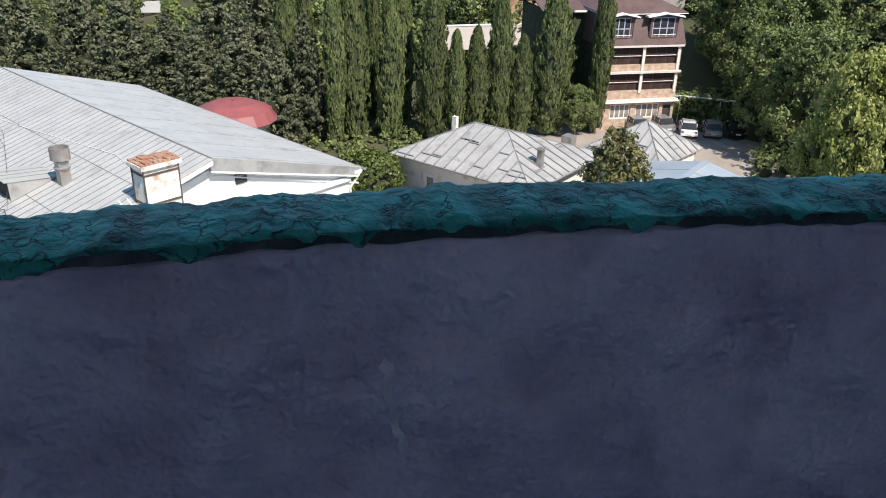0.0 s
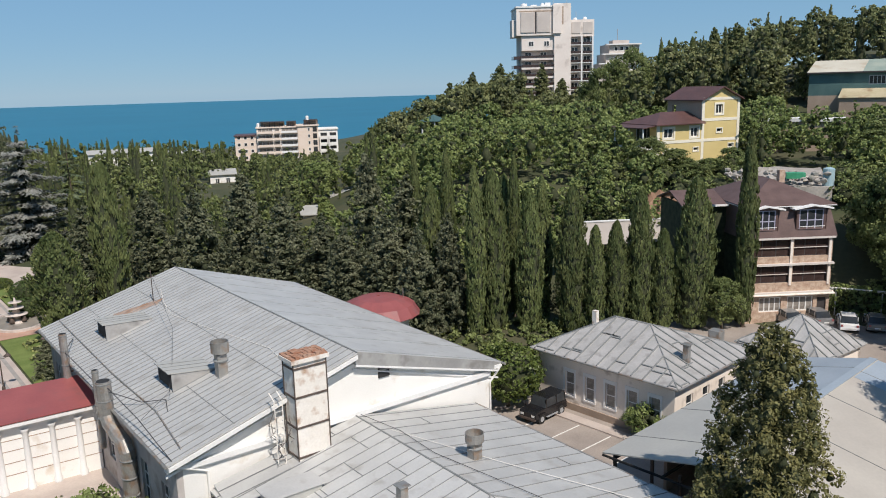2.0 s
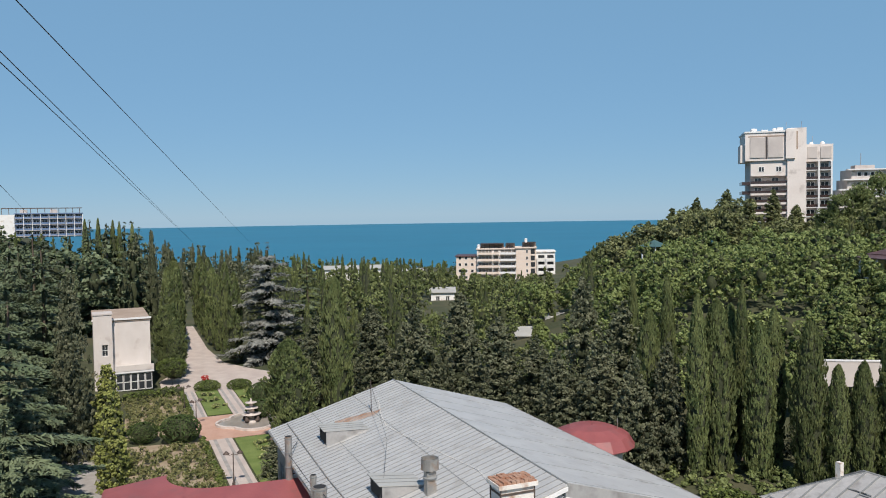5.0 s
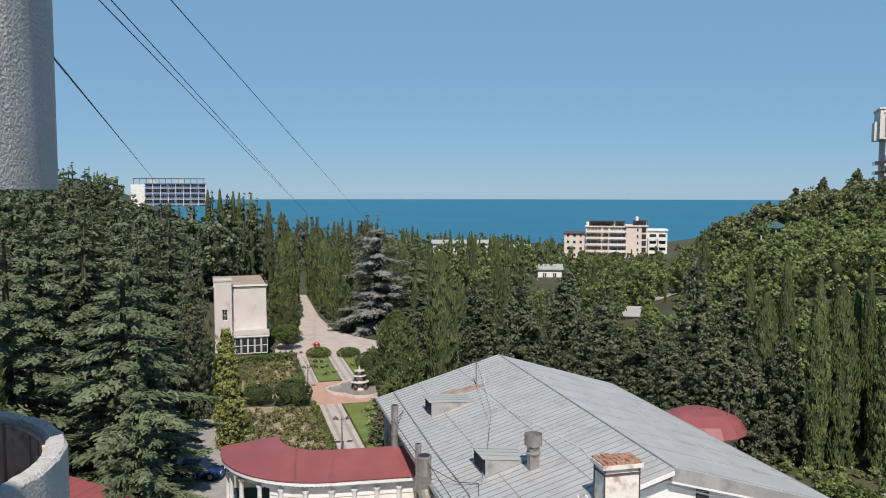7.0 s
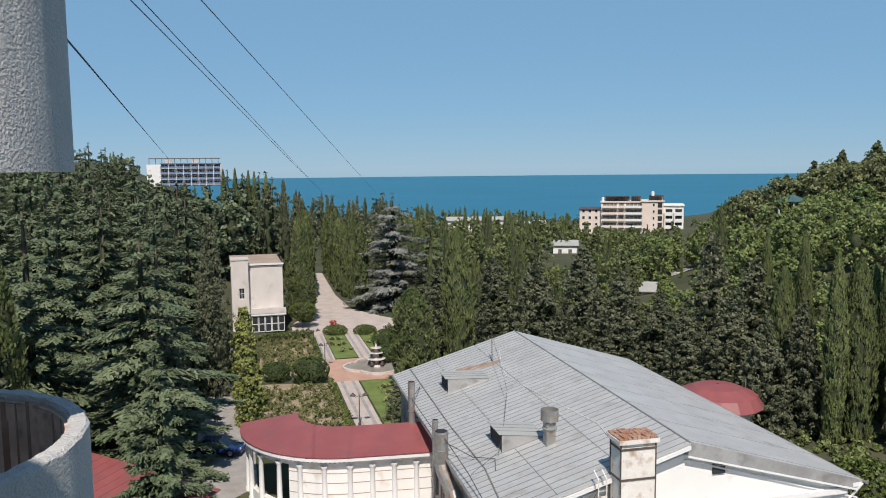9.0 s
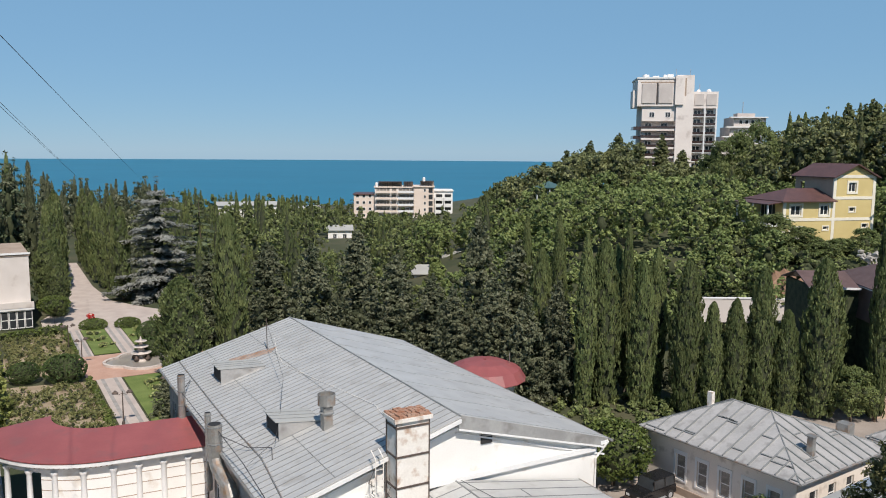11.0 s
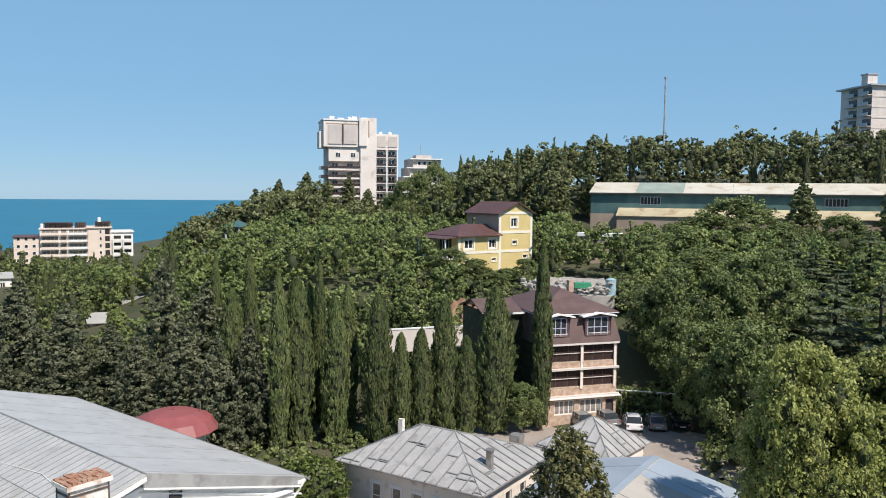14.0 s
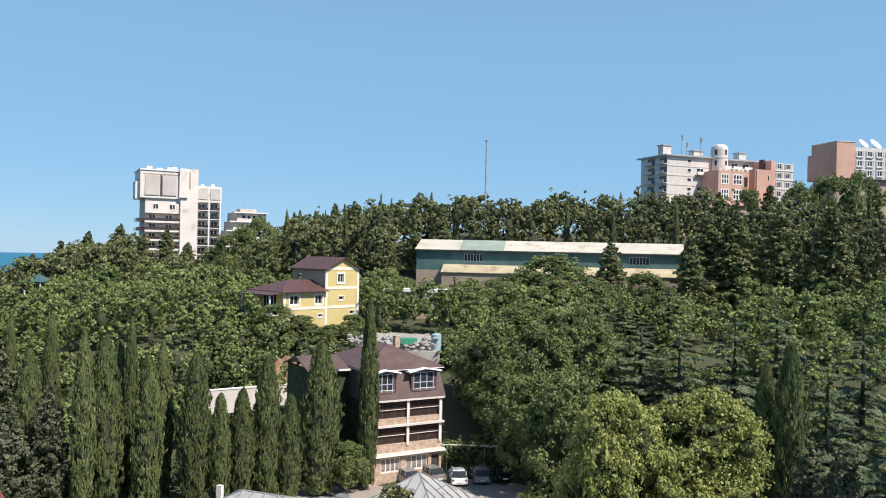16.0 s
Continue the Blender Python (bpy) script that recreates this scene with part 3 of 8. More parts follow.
roof_vent(hall, 5.5, 6.0, 8.13, 2.1, 0.53)
part("antenna_mast", tube(tube(B(), (7.3, 24.1, 8.6), (7.3, 24.1, 11.2), 0.035), (6.9, 24.1, 10.6), (7.7, 24.1, 10.6), 0.02), M["strap"], hall, "thin rusty antenna mast on the roof")
part("rust_patch", slab(B(), [roof_a(4.0, 24.4, 0.012), roof_a(7.2, 22.9, 0.012), roof_a(8.0, 23.7, 0.012), roof_a(4.6, 25.4, 0.012)], 0.008), M["rust_streak"], hall, "rust stain running down the roof")
bm = pipe(B(), [roof_a(8.5, 26, 0.03), roof_a(7.6, 22.5, 0.04), roof_a(7.1, 19.5, 0.03), roof_a(7.5, 15.0, 0.05), roof_a(8.2, 9.5, 0.03), roof_a(8.6, 6.0, 0.05), roof_a(8.1, 2.0, 0.03)], 0.022, 6)
part("cable", bm, M["line"], hall, "pale cable lying across the roof")
bm = pipe(B(), [(7.3, 24.1, 10.9), (5.4, 14.0, 9.2), roof_a(3.6, 9.0, 1.0), roof_a(2.4, 6.2, 0.6), roof_a(0.4, 5.0, 0.5)], 0.014, 5)
part("cable", bm, M["wire"], hall, "slack dark cable over the roof")

# upstanding gutter strip above the eave, dark wires along the wall
part("roof_gutter", pipe(B(), [roof_a(1.0, 0.6, 0.05), roof_a(1.5, 6.0, 0.05), roof_a(1.35, 14.0, 0.05), roof_a(1.5, L_A - 0.3, 0.05)], 0.045, 6), M["zinc"], hall, "upstanding gutter strip along the roof")
bm = pipe(B(), [(0.3, 0.0, 6.6), (0.1, 4.5, 7.4), (-0.2, 9.6, 7.9), (-0.1, 12.2, 7.2), (-0.3, 19.6, 7.4), roof_a(1.2, 24.0, 0.1)], 0.03, 6)
part("cable", bm, M["wire"], hall, "dark cable tied between the flues")
bm = pipe(B(), [(-0.2, 9.4, 7.6), roof_a(1.2, 7.6, 0.25), roof_a(2.3, 6.6, 0.1), roof_a(1.9, 5.2, 0.05)], 0.025, 6)
part("cable", bm, M["wire"], hall, "dark cable tied between the flues")

# chimney on the gable
chim = thing("chimney_stack", FRAME_A @ pose(7.55, -0.85, 0), "tall peeling white chimney stack against the gable wall", "chimney")
part("shaft", box(B(), -0.95, 0.95, -0.45, 0.75, 3.5, 10.5), M["chimney"], chim)
cap = part("cap", box(B(), -1.12, 1.12, -0.62, 0.92, 10.5, 10.72), M["chimney"], chim)
bm = B()
g = random.Random(4)
for i in range(9):
    for j in range(6):
        box(bm, -1.08 + i * 0.24, -1.08 + i * 0.24 + 0.21, -0.58 + j * 0.245, -0.58 + j * 0.245 + 0.21, 10.72, 10.78 + g.uniform(0, 0.12))
tagged(part("crown", bm, M["rust"], cap, "rusty red broken brick crown"), kind="stuff")
for z in (5.2, 6.9, 8.6, 10.2):
    bm = B()
    for x0, x1, y0, y1 in ((-1.0, 1.0, -0.5, -0.45), (-1.0, 1.0, 0.75, 0.8), (-1.0, -0.95, -0.5, 0.8), (0.95, 1.0, -0.5, 0.8)):
        box(bm, x0, x1, y0, y1, z - 0.05, z + 0.05)
    part("iron_band", bm, M["strap"], chim)
for x in (-0.97, 0.97):
    for y in (-0.47, 0.77):
        part("corner_iron", box(B(), x - 0.028, x + 0.028, y - 0.028, y + 0.028, 4.4, 10.45), M["strap"], chim)
lad = thing("iron_ladder", FRAME_A @ pose(5.55, -0.75, 0), "rusty pale iron ladder beside the chimney", "ladder")
for x in (0, 0.45):
    part("rail", pipe(B(), [(x, -0.2, 4.8), (x, -0.2, 8.6), (x, 0.4, 8.9)], 0.035, 8), M["chimney"], lad)
for k in range(12):
    part("rung", tube(B(), (0, -0.2, 5.0 + 0.3 * k), (0.45, -0.2, 5.0 + 0.3 * k), 0.018, n=6), M["chimney"], lad)

g = random.Random(21)
for k in range(7):
    pts = [(5.3 + g.uniform(0, 1.2), -0.6 + g.uniform(-0.3, 0.3), 8.2 - g.uniform(0, 1.5))]
    for j in range(6):
        p = pts[-1]
        pts.append((p[0] + g.uniform(-0.5, 0.5), p[1] + g.uniform(-0.35, 0.25), max(p[2] - g.uniform(0.1, 0.7), 5.75)))
    single("loose_cable", pipe(B(), pts, 0.018, 5), M["strap" if k % 2 else "wire"], FRAME_A, "loose tangled cable by the ladder and chimney", "cable", "loose cables by the chimney")

# flues on the west wall
for x, y, top, r, base in ((-0.3, 19.6, 8.7, 0.26, 0), (-0.12, 12.2, 8.1, 0.2, 3.0), (-0.3, 9.6, 8.2, 0.45, 4.9)):
    fl = thing("flue_pipe", FRAME_A @ pose(x, y, 0), "tall weathered zinc flue pipe on the hall wall", "pipe", "flues on the hall wall")
    if r > 0.3:
        part("duct", pipe(B(), [(0, 0, top), (0, 0, 6.1), (0.06, -0.25, 5.6), (0.22, -0.9, 5.15), (0.38, -1.6, 4.8), (0.42, -1.9, 4.3), (0.42, -1.95, 0.2)], r, 14), M["zinc"], fl)
        for z in (3.9, 2.8, 1.7):
            part("joint_ring", tube(B(), (0.42, -1.95, z - 0.06), (0.42, -1.95, z), r + 0.035, n=14), M["seam"], fl)
    else:
        part("duct", tube(B(), (0, 0, base), (0, 0, top), r, n=14), M["zinc"], fl)
    for z in np.arange(top - 0.1, max(base, 5.2), -1.05):
        part("joint_ring", tube(B(), (0, 0, z - 0.06), (0, 0, z), r + 0.035, n=14), M["seam"], fl)
    part("bracket", box(B(), 0, 1.4, -0.04, 0.04, 5.9, 5.98), M["strap"], fl)
    # near-black disc paints the shaded pipe mouth
    part("inner", tube(B(), (0, 0, top + 0.002), (0, 0, top + 0.01), r * 0.85, n=14), M["dark"], fl)

# ---- low wing ----
wing = thing("low_wing", FRAME_A, "low wing with a hipped grey sheet metal roof", "building")
win_b = [(1.4 + 3.1 * k, 1.1, 1.2, 1.9) for k in range(6)]
m = pose(19.5, -19.5, 0, 0, 0, 90)
part("wall", facade_bm(19.9, 4.0, win_b, 0.3), M["cream"], wing, m=m)
for x, z, w, h in win_b:
    window(wing, x, z, w, h, m, 2, 2)
m = pose(2.6, 0.4, 0, 0, 0, -90)
part("wall", facade_bm(19.9, 4.0, [], 0.3), M["white"], wing, m=m)
part("wall", facade_bm(16.3, 4.0, [], 0.3), M["white"], wing, m=pose(2.9, -19.5, 0))
p = [(2.2, 0.3, 4.2), (11.1, 0.3, 5.85), (20, 0.3, 4.2), (2.2, -20, 4.2), (11.1, -11.7, 5.85), (20, -20, 4.2)]
planes_b = [([p[0], p[3], p[4], p[1]], (p[3], p[0])), ([p[1], p[4], p[5], p[2]], (p[5], p[2])), ([p[3], p[5], p[4]], (p[3], p[5]))]
for k, (q, ev) in enumerate(planes_b):
    part("roof_plane", slab(B(), q, 0.1), M["roof"], wing)
    seams(wing, q, ev, (0.95, 1.15, 0.95)[k], 0.035, 0.4, (34, 3, 8)[k], k)
part("ridge_cap", tube(B(), p[1], (11.1, -11.7, 5.87), 0.05, n=8), M["seam"], wing)
for c in (p[3], p[5]):
    part("hip_cap", tube(B(), p[4], c, 0.045, n=8), M["seam"], wing)
part("gutter", tube(B(), (20.06, -20, 4.16), (20.06, 0.2, 4.16), 0.07), M["zinc"], wing)
part("eave_board", box(B(), 19.55, 19.98, -19.9, 0.2, 3.9, 4.08), M["tan"], wing)
bm = pipe(B(), [(11.3, 0.0, 5.95), (12.0, -3.0, 5.78), (11.8, -6.5, 5.8), (12.6, -10.5, 5.66), (13.5, -15, 5.5)], 0.018, 6)
part("cable", bm, M["wire"], wing, "dark cable lying across the roof")
bm = pipe(B(), [(11.6, -2.5, 5.82), (14.5, -9.0, 5.3), (17.5, -15.0, 4.75)], 0.02, 6)
part("cable", bm, M["line"], wing, "pale cable lying across the roof")
roof_vent(wing, 13.5, -7.7, 5.35, 1.5, 0.5)
v = part("square_stack", box(B(), 7.35, 7.75, -9.9, -9.5, 4.9, 6.7), M["zinc"], wing, "square sheet metal stack")
part("stack_lid", box(B(), 7.25, 7.85, -10.0, -9.4, 6.75, 6.8), M["zinc"], v)
# lean-to and hatch where wing meets hall
lean = thing("lean_to", FRAME_A, "small sheet-roofed lean-to in the corner of the hall", "building")
part("wall", box(B(), 2.75, 5.6, -2.3, -0.1, 0, 3.9), M["white"], lean)
part("roof_plane", slab(B(), [(2.3, -2.6, 4.0), (5.9, -2.6, 4.75), (6.2, 0.25, 5.2), (2.4, 0.25, 4.5)], 0.06), M["roof"], lean)
seams(lean, [(2.3, -2.6, 4.0), (5.9, -2.6, 4.75), (6.2, 0.25, 5.2), (2.4, 0.25, 4.5)], ((2.3, -2.6, 4.0), (2.4, 0.25, 4.5)), 0.9, 0.035, 0.4)
hb = part("roof_hatch", slab(B(), [(3.3, -4.6, 5.3), (6.4, -4.6, 5.25), (6.4, -3.0, 5.25), (3.3, -3.0, 5.3)], 0.06), M["roof"], wing, "low sheet metal roof hatch")
part("cheek", box(B(), 3.5, 6.2, -4.5, -3.1, 4.3, 5.24), M["roof_grey"], hb)

# ---- cream house ----
FRAME_C = pose(40.3, 32.5, 0, 0, 0, 8.5)
cream = thing("cream_house", FRAME_C, "cream plastered house with tall white windows and a hipped metal roof", "house")
win_c = [(0.75 + 1.86 * k, 1.15, 0.86, 1.85) for k in range(1, 6)]
m = pose(0.5, 12.5, 0, 0, 0, -90)
part("wall", facade_bm(12, 4.15, win_c, 0.3), M["cream"], cream, m=m)
for x, z, w, h in win_c:
    win = window(cream, x, z, w, h, m, 1, 2, 0.07, depth=0.12, label="tall white sash window", glass="curtain_glass")
    part("surround", facade_bm(w + 0.3, h + 0.42, [(0, 0, w, h)], 0.05, -0.15, -0.14), M["white_frame"], win, m=pose(0, -0.165, 0))
m2 = pose(0.8, 0.5, 0)
part("wall", facade_bm(9.6, 4.15, [(1.2 + 2.2 * k, 1.05, 0.92, 2.05) for k in range(4)], 0.3), M["cream"], cream, m=m2)
for k in range(4):
    window(cream, 1.2 + 2.2 * k, 1.05, 0.92, 2.05, m2, 1, 3, 0.07, depth=0.12)
part("wall", facade_bm(12, 4.15, [], 0.3), M["cream"], cream, m=pose(10.7, 0.5, 0, 0, 0, 90))
part("wall", facade_bm(9.6, 4.15, [], 0.3), M["cream"], cream, m=pose(10.4, 12.5, 0, 0, 0, 180))
part("plinth", box(B(), 0.42, 10.78, 0.42, 12.58, 0, 0.55), M["tan"], cream)
part("eave_board", box(B(), 0.12, 11.08, 0.12, 12.88, 4.15, 4.24), M["cornice"], cream)
e, r = 4.3, 6.45
p = [(0, 0, e), (11.2, 0, e), (11.2, 13, e), (0, 13, e), (5.3, 5.6, r), (5.3, 8.6, r)]
planes_c = [([p[3], p[0], p[4], p[5]], (p[3], p[0])), ([p[0], p[1], p[4]], (p[0], p[1])), ([p[1], p[2], p[5], p[4]], (p[1], p[2])), ([p[2], p[3], p[5]], (p[2], p[3]))]
for k, (q, ev) in enumerate(planes_c):
    part("roof_plane", slab(B(), q, 0.08), M["roof_old"], cream)
    seams(cream, q, ev, 0.98, 0.085, 0.5, (16, 12, 4, 4)[k], 20 + k)
for a, b in ((4, 0), (4, 1), (5, 2), (5, 3), (4, 5)):
    part("hip_cap", tube(B(), p[a], p[b], 0.05, n=8), M["seam"], cream)
part("gutter", tube(B(), (-0.06, 0, e - 0.05), (-0.06, 13, e - 0.05), 0.07), M["zinc"], cream)
part("gutter", tube(B(), (0, -0.06, e - 0.05), (11.2, -0.06, e - 0.05), 0.07), M["zinc"], cream)
v = part("square_stack", box(B(), 3.55, 3.95, 1.4, 1.8, 4.5, 6.1), M["zinc"], cream, "square sheet metal stack")
part("stack_lid", box(B(), 3.42, 4.08, 1.27, 1.93, 6.16, 6.22), M["zinc"], v)
part("chimney", box(B(), 4.75, 5.1, 10.2, 10.6, 5.0, 6.7), M["chimney"], cream, "small white chimney")
part("chimney", box(B(), 10.1, 11.0, 2.6, 3.5, 4.2, 5.35), M["zinc"], cream, "grey square chimney block")

# ---- open shed ----
FRAME_D = pose(31.3, 22.8, 0, 0, 0, 9.0)
shed = thing("open_shed", FRAME_D, "open shed with a low grey sheet roof over posts", "shed")
planes_d = [[(0, 0, 5.5), (21.7, 0, 5.5), (21.7, 6.75, 4.0), (0.0, 6.75, 4.0)], [(0, -6.7, 4.0), (21.7, -6.7, 4.0), (21.7, 0, 5.5), (0, 0, 5.5)]]
part("roof_plane", slab(B(), planes_d[0], 0.08), M["roof_grey"], shed, "smooth grey sheet roof plane")
part("roof_plane", slab(B(), planes_d[1], 0.08), M["roof_beige"], shed)
seams(shed, planes_d[0], ((21.7, 6.75, 4.0), (0, 6.75, 4.0)), 5.4, 0.03, 2.5)
seams(shed, planes_d[1], ((0, -6.7, 4.0), (21.7, -6.7, 4.0)), 5.4, 0.03, 2.5)
part("ridge_cap", box(B(), 0, 21.7, -0.25, 0.25, 5.47, 5.53), M["roof_blue"], shed)
part("roof_sheet", slab(B(), [(17.4, -6.7, 4.012), (21.7, -6.7, 4.012), (21.7, -0.3, 5.445), (17.4, -0.3, 5.445)], 0.008), M["roof_blue"], shed, "newer bluish sheets on the shed roof")
part("roof_sheet", slab(B(), [(13.0, 0.3, 5.445), (21.7, 0.3, 5.445), (21.7, 6.75, 4.012), (13.0, 6.75, 4.012)], 0.008), M["roof_blue"], shed, "newer bluish sheets on the shed roof")
# fascia coloured near-black to carry the shade under the roof
part("fascia", box(B(), -0.02, 0.06, -6.7, 6.75, 3.78, 3.9), M["dark"], shed)
part("wall", box(B(), 5, 21, -6, 1.0, 0, 3.85), M["tan"], shed)
part("wall", box(B(), 5, 21, 5.6, 5.8, 0, 3.85), M["tan"], shed)
for x, y in ((0.6, 6.3), (0.6, 2.2), (0.6, -2.2), (0.6, -6.2), (4.5, 6.3)):
    part("post", box(B(), x - 0.08, x + 0.08, y - 0.08, y + 0.08, 0, 4.0), M["strap"], shed)
# rafters near-black too, shade put into their colour
for k in range(5):
    part("rafter", box(B(), 0.02, 5, -6.4 + 3.1 * k, -6.28 + 3.1 * k, 3.74, 3.86), M["dark"], shed)
rail = thing("stair_railing", FRAME_D @ pose(1.2, 3.0, 0), "white baluster railing on dark stairs under the shed", "railing")
for k in range(7):
    part("step", box(B(), 0.1, 1.5, -0.3 * k - 0.3, -0.3 * k, 0, 0.17 * (k + 1)), M["strap"], rail)
    part("baluster", box(B(), 0, 0.08, -0.3 * k - 0.2, -0.3 * k - 0.12, 0.17 * (k + 1), 0.17 * (k + 1) + 0.75), M["cornice"], rail)
part("handrail", slab(B(), [(-0.03, 0, 1.0), (-0.03, -2.1, 2.15), (0.11, -2.1, 2.15), (0.11, 0, 1.0)], 0.07), M["cornice"], rail)

# ---- pavilion ----
pav = thing("square_pavilion", pose(58.9, 35.3, 0, 0, 0, 3), "small square building with a pyramid metal roof", "building")
for a in range(4):
    part("wall", facade_bm(6.6, 2.95, [(-0.7, 0.9, 1.4, 1.4)], 0.25, -3.3), M["cream"], pav, m=pose(0, 0, 0, 0, 0, 90 * a) @ pose(0, -3.3, 0))
    window(pav, -0.7, 0.9, 1.4, 1.4, pose(0, 0, 0, 0, 0, 90 * a) @ pose(0, -3.3, 0) @ pose(0, 0, 0), 2, 1)
c = [(-3.7, -3.7, 3), (3.7, -3.7, 3), (3.7, 3.7, 3), (-3.7, 3.7, 3)]
for i in range(4):
    q = [c[i], c[(i + 1) % 4], (0, 0, 5.4)]
    part("roof_plane", slab(B(), q, 0.08), M["roof_old"], pav)
    seams(pav, q, (q[0], q[1]), 1.0, 0.085, 0.35, 3, 40 + i)
    part("hip_cap", tube(B(), c[i], (0, 0, 5.42), 0.05, n=8), M["seam"], pav)
part("eave_board", box(B(), -3.6, 3.6, -3.6, 3.6, 2.82, 2.9), M["cornice"], pav)

# ---- round pavilion with the red roof behind the hall ----
kiosk = thing("red_roofed_kiosk", pose(33.7, 61.0, 0), "kiosk with a faceted red metal roof behind the hall", "building")
n8 = 16
for (r0, z0), (r1, z1) in (((3.75, 4.45), (3.2, 5.3)), ((3.2, 5.3), (1.9, 5.85)), ((1.9, 5.85), (0.15, 6.05))):
    for k in range(n8):
        c, d = 2 * math.pi * k / n8, 2 * math.pi * (k + 1) / n8
        part("roof_panel", slab(B(), [(r0 * math.cos(c), r0 * math.sin(c), z0), (r0 * math.cos(d), r0 * math.sin(d), z0), (r1 * math.cos(d), r1 * math.sin(d), z1), (r1 * math.cos(c), r1 * math.sin(c), z1)], 0.06), M["red"], kiosk)
part("wall", tube(B(), (0, 0, 0), (0, 0, 4.4), 2.7, n=n8), M["cream"], kiosk)
part("finial", pipe(B(), [(2.0, -1.0, 5.5), (2.0, -1.0, 6.6)], 0.04, 6), M["zinc"], kiosk)
# ---- guesthouse ----
guest = thing("guesthouse", pose(75.5, 42.5, 0, 0, 0, -30.3), "four-storey stone-faced guesthouse with a brown mansard roof", "house")
WF = 9.2
I4 = Matrix()
lows = [(-7.3, 1.15, 2.3, 1.55), (-4.35, 1.15, 2.7, 1.55), (-1.25, 0.0, 0.95, 2.5)]
log2 = [(-8.6, 4.15, 4.3, 1.85), (-4.0, 4.15, 3.65, 1.85)]
log3 = [(-8.6, 6.85, 4.3, 1.75), (-4.0, 6.85, 3.65, 1.75)]
part("front_wall", facade_bm(WF, 8.75, lows + log2 + log3, 0.35, -WF), M["brick"], guest, "warm rubble stone facing")
for x, z, w, h in lows[:2]:
    window(guest, x, z, w, h, I4, 4, 1, 0.12, label="white four-pane window", glass="curtain_glass")
part("door", box(B(), -1.25, -0.3, 0.15, 0.22, 0, 2.5), M["dark_frame"], guest, "dark brown entrance door")
M["loggia_glass"] = mat("loggia_glass", (0.045, 0.03, 0.028), (0.075, 0.05, 0.045), 0.8, 0.12, 0, 0, 6, 0.3)
for x, z, w, h in log2 + log3:
    window(guest, x, z, w, h, I4, 3, 1, 0.07, "dark_frame", 0.2, "loggia_window", "dark glazed loggia", "loggia_glass")
for z in (3.05, 5.98, 8.66):
    part("ledge", box(B(), -WF - 0.1, 0.12, -0.32, 0.0, z, z + 0.2), M["villa_plaster"], guest)
part("awning", slab(B(), [(-WF, -0.5, 3.02), (0.3, -0.5, 3.02), (0.3, 0, 3.2), (-WF, 0, 3.2)], 0.08), M["cream"], guest, "narrow pale canopy over the ground floor")
for x in (-4.25, -0.28, -8.9):
    part("pillar", box(B(), x - 0.13, x + 0.13, -0.1, 0, 3.9, 8.6), M["cream"], guest)
part("side_wall", facade_bm(11, 8.75, [(2.2, 3.9, 1.2, 1.5), (6, 3.9, 1.2, 1.5), (2.2, 6.6, 1.2, 1.5), (6, 6.6, 1.2, 1.5)], 0.3), M["white"], guest, m=pose(0, 0, 0, 0, 0, 90) @ pose(0.35, 0, 0))
for x, z in ((2.2, 3.9), (6, 3.9), (2.2, 6.6), (6, 6.6)):
    window(guest, x, z, 1.2, 1.5, pose(0, 0, 0, 0, 0, 90) @ pose(0.35, 0, 0), 2, 1)
for x, z, w, h in log2 + log3:
    part("loggia_rail", box(B(), x, x + w, 0.06, 0.1, z + 0.85, z + 0.92), M["villa_plaster"], guest)
    part("loggia_curtain", box(B(), x + w * 0.55, x + w * 0.68, 0.30, 0.33, z + 0.1, z + h - 0.1), M["curtain_glass"], guest, "pale strip behind the glazing")
part("side_wall", facade_bm(11, 8.75, [], 0.3), M["dark_green"], guest, "dark green side wall", m=pose(-WF, 11.35, 0, 0, 0, -90))
part("back_wall", facade_bm(WF, 8.75, [], 0.3), M["white"], guest, m=pose(0, 11.35, 0, 0, 0, 180))
# mansard and hipped roof
bm = B()
lo = [(-WF - 0.25, -0.3, 8.85), (0.25, -0.3, 8.85), (0.25, 11.6, 8.85), (-WF - 0.25, 11.6, 8.85)]
hi = [(-WF + 0.35, 0.55, 12.0), (-0.35, 0.55, 12.0), (-0.35, 11.0, 12.0), (-WF + 0.35, 11.0, 12.0)]
a, b = [bm.verts.new(v) for v in lo], [bm.verts.new(v) for v in hi]
for i in range(4):
    j = (i + 1) % 4
    bm.faces.new((a[i], a[j], b[j], b[i]))
bm.faces.new(a[::-1]), bm.faces.new(b)
part("mansard", bm, M["tile"], guest, "steep brown tiled mansard slope")
bm = B()
ea = [(-WF - 0.1, 0.05, 12.05), (0.15, 0.05, 12.05), (0.15, 11.5, 12.05), (-WF - 0.1, 11.5, 12.05)]
rg = [(-4.6, 4.6, 14.2), (-4.6, 7.2, 14.2)]
for q in ([ea[0], ea[1], rg[0]], [ea[1], ea[2], rg[1], rg[0]], [ea[2], ea[3], rg[1]], [ea[3], ea[0], rg[0], rg[1]]):
    part("roof_plane", slab(B(), q, 0.12), M["tile"], guest, "dark brown tiled hipped roof")
part("eave_trim", box(B(), -WF - 0.12, 0.17, 0.03, 11.52, 11.88, 11.95), M["cornice"], guest)
part("roof_chimney", box(B(), -3.2, -2.6, 5.4, 6.0, 13.6, 14.9), M["brick"], guest)
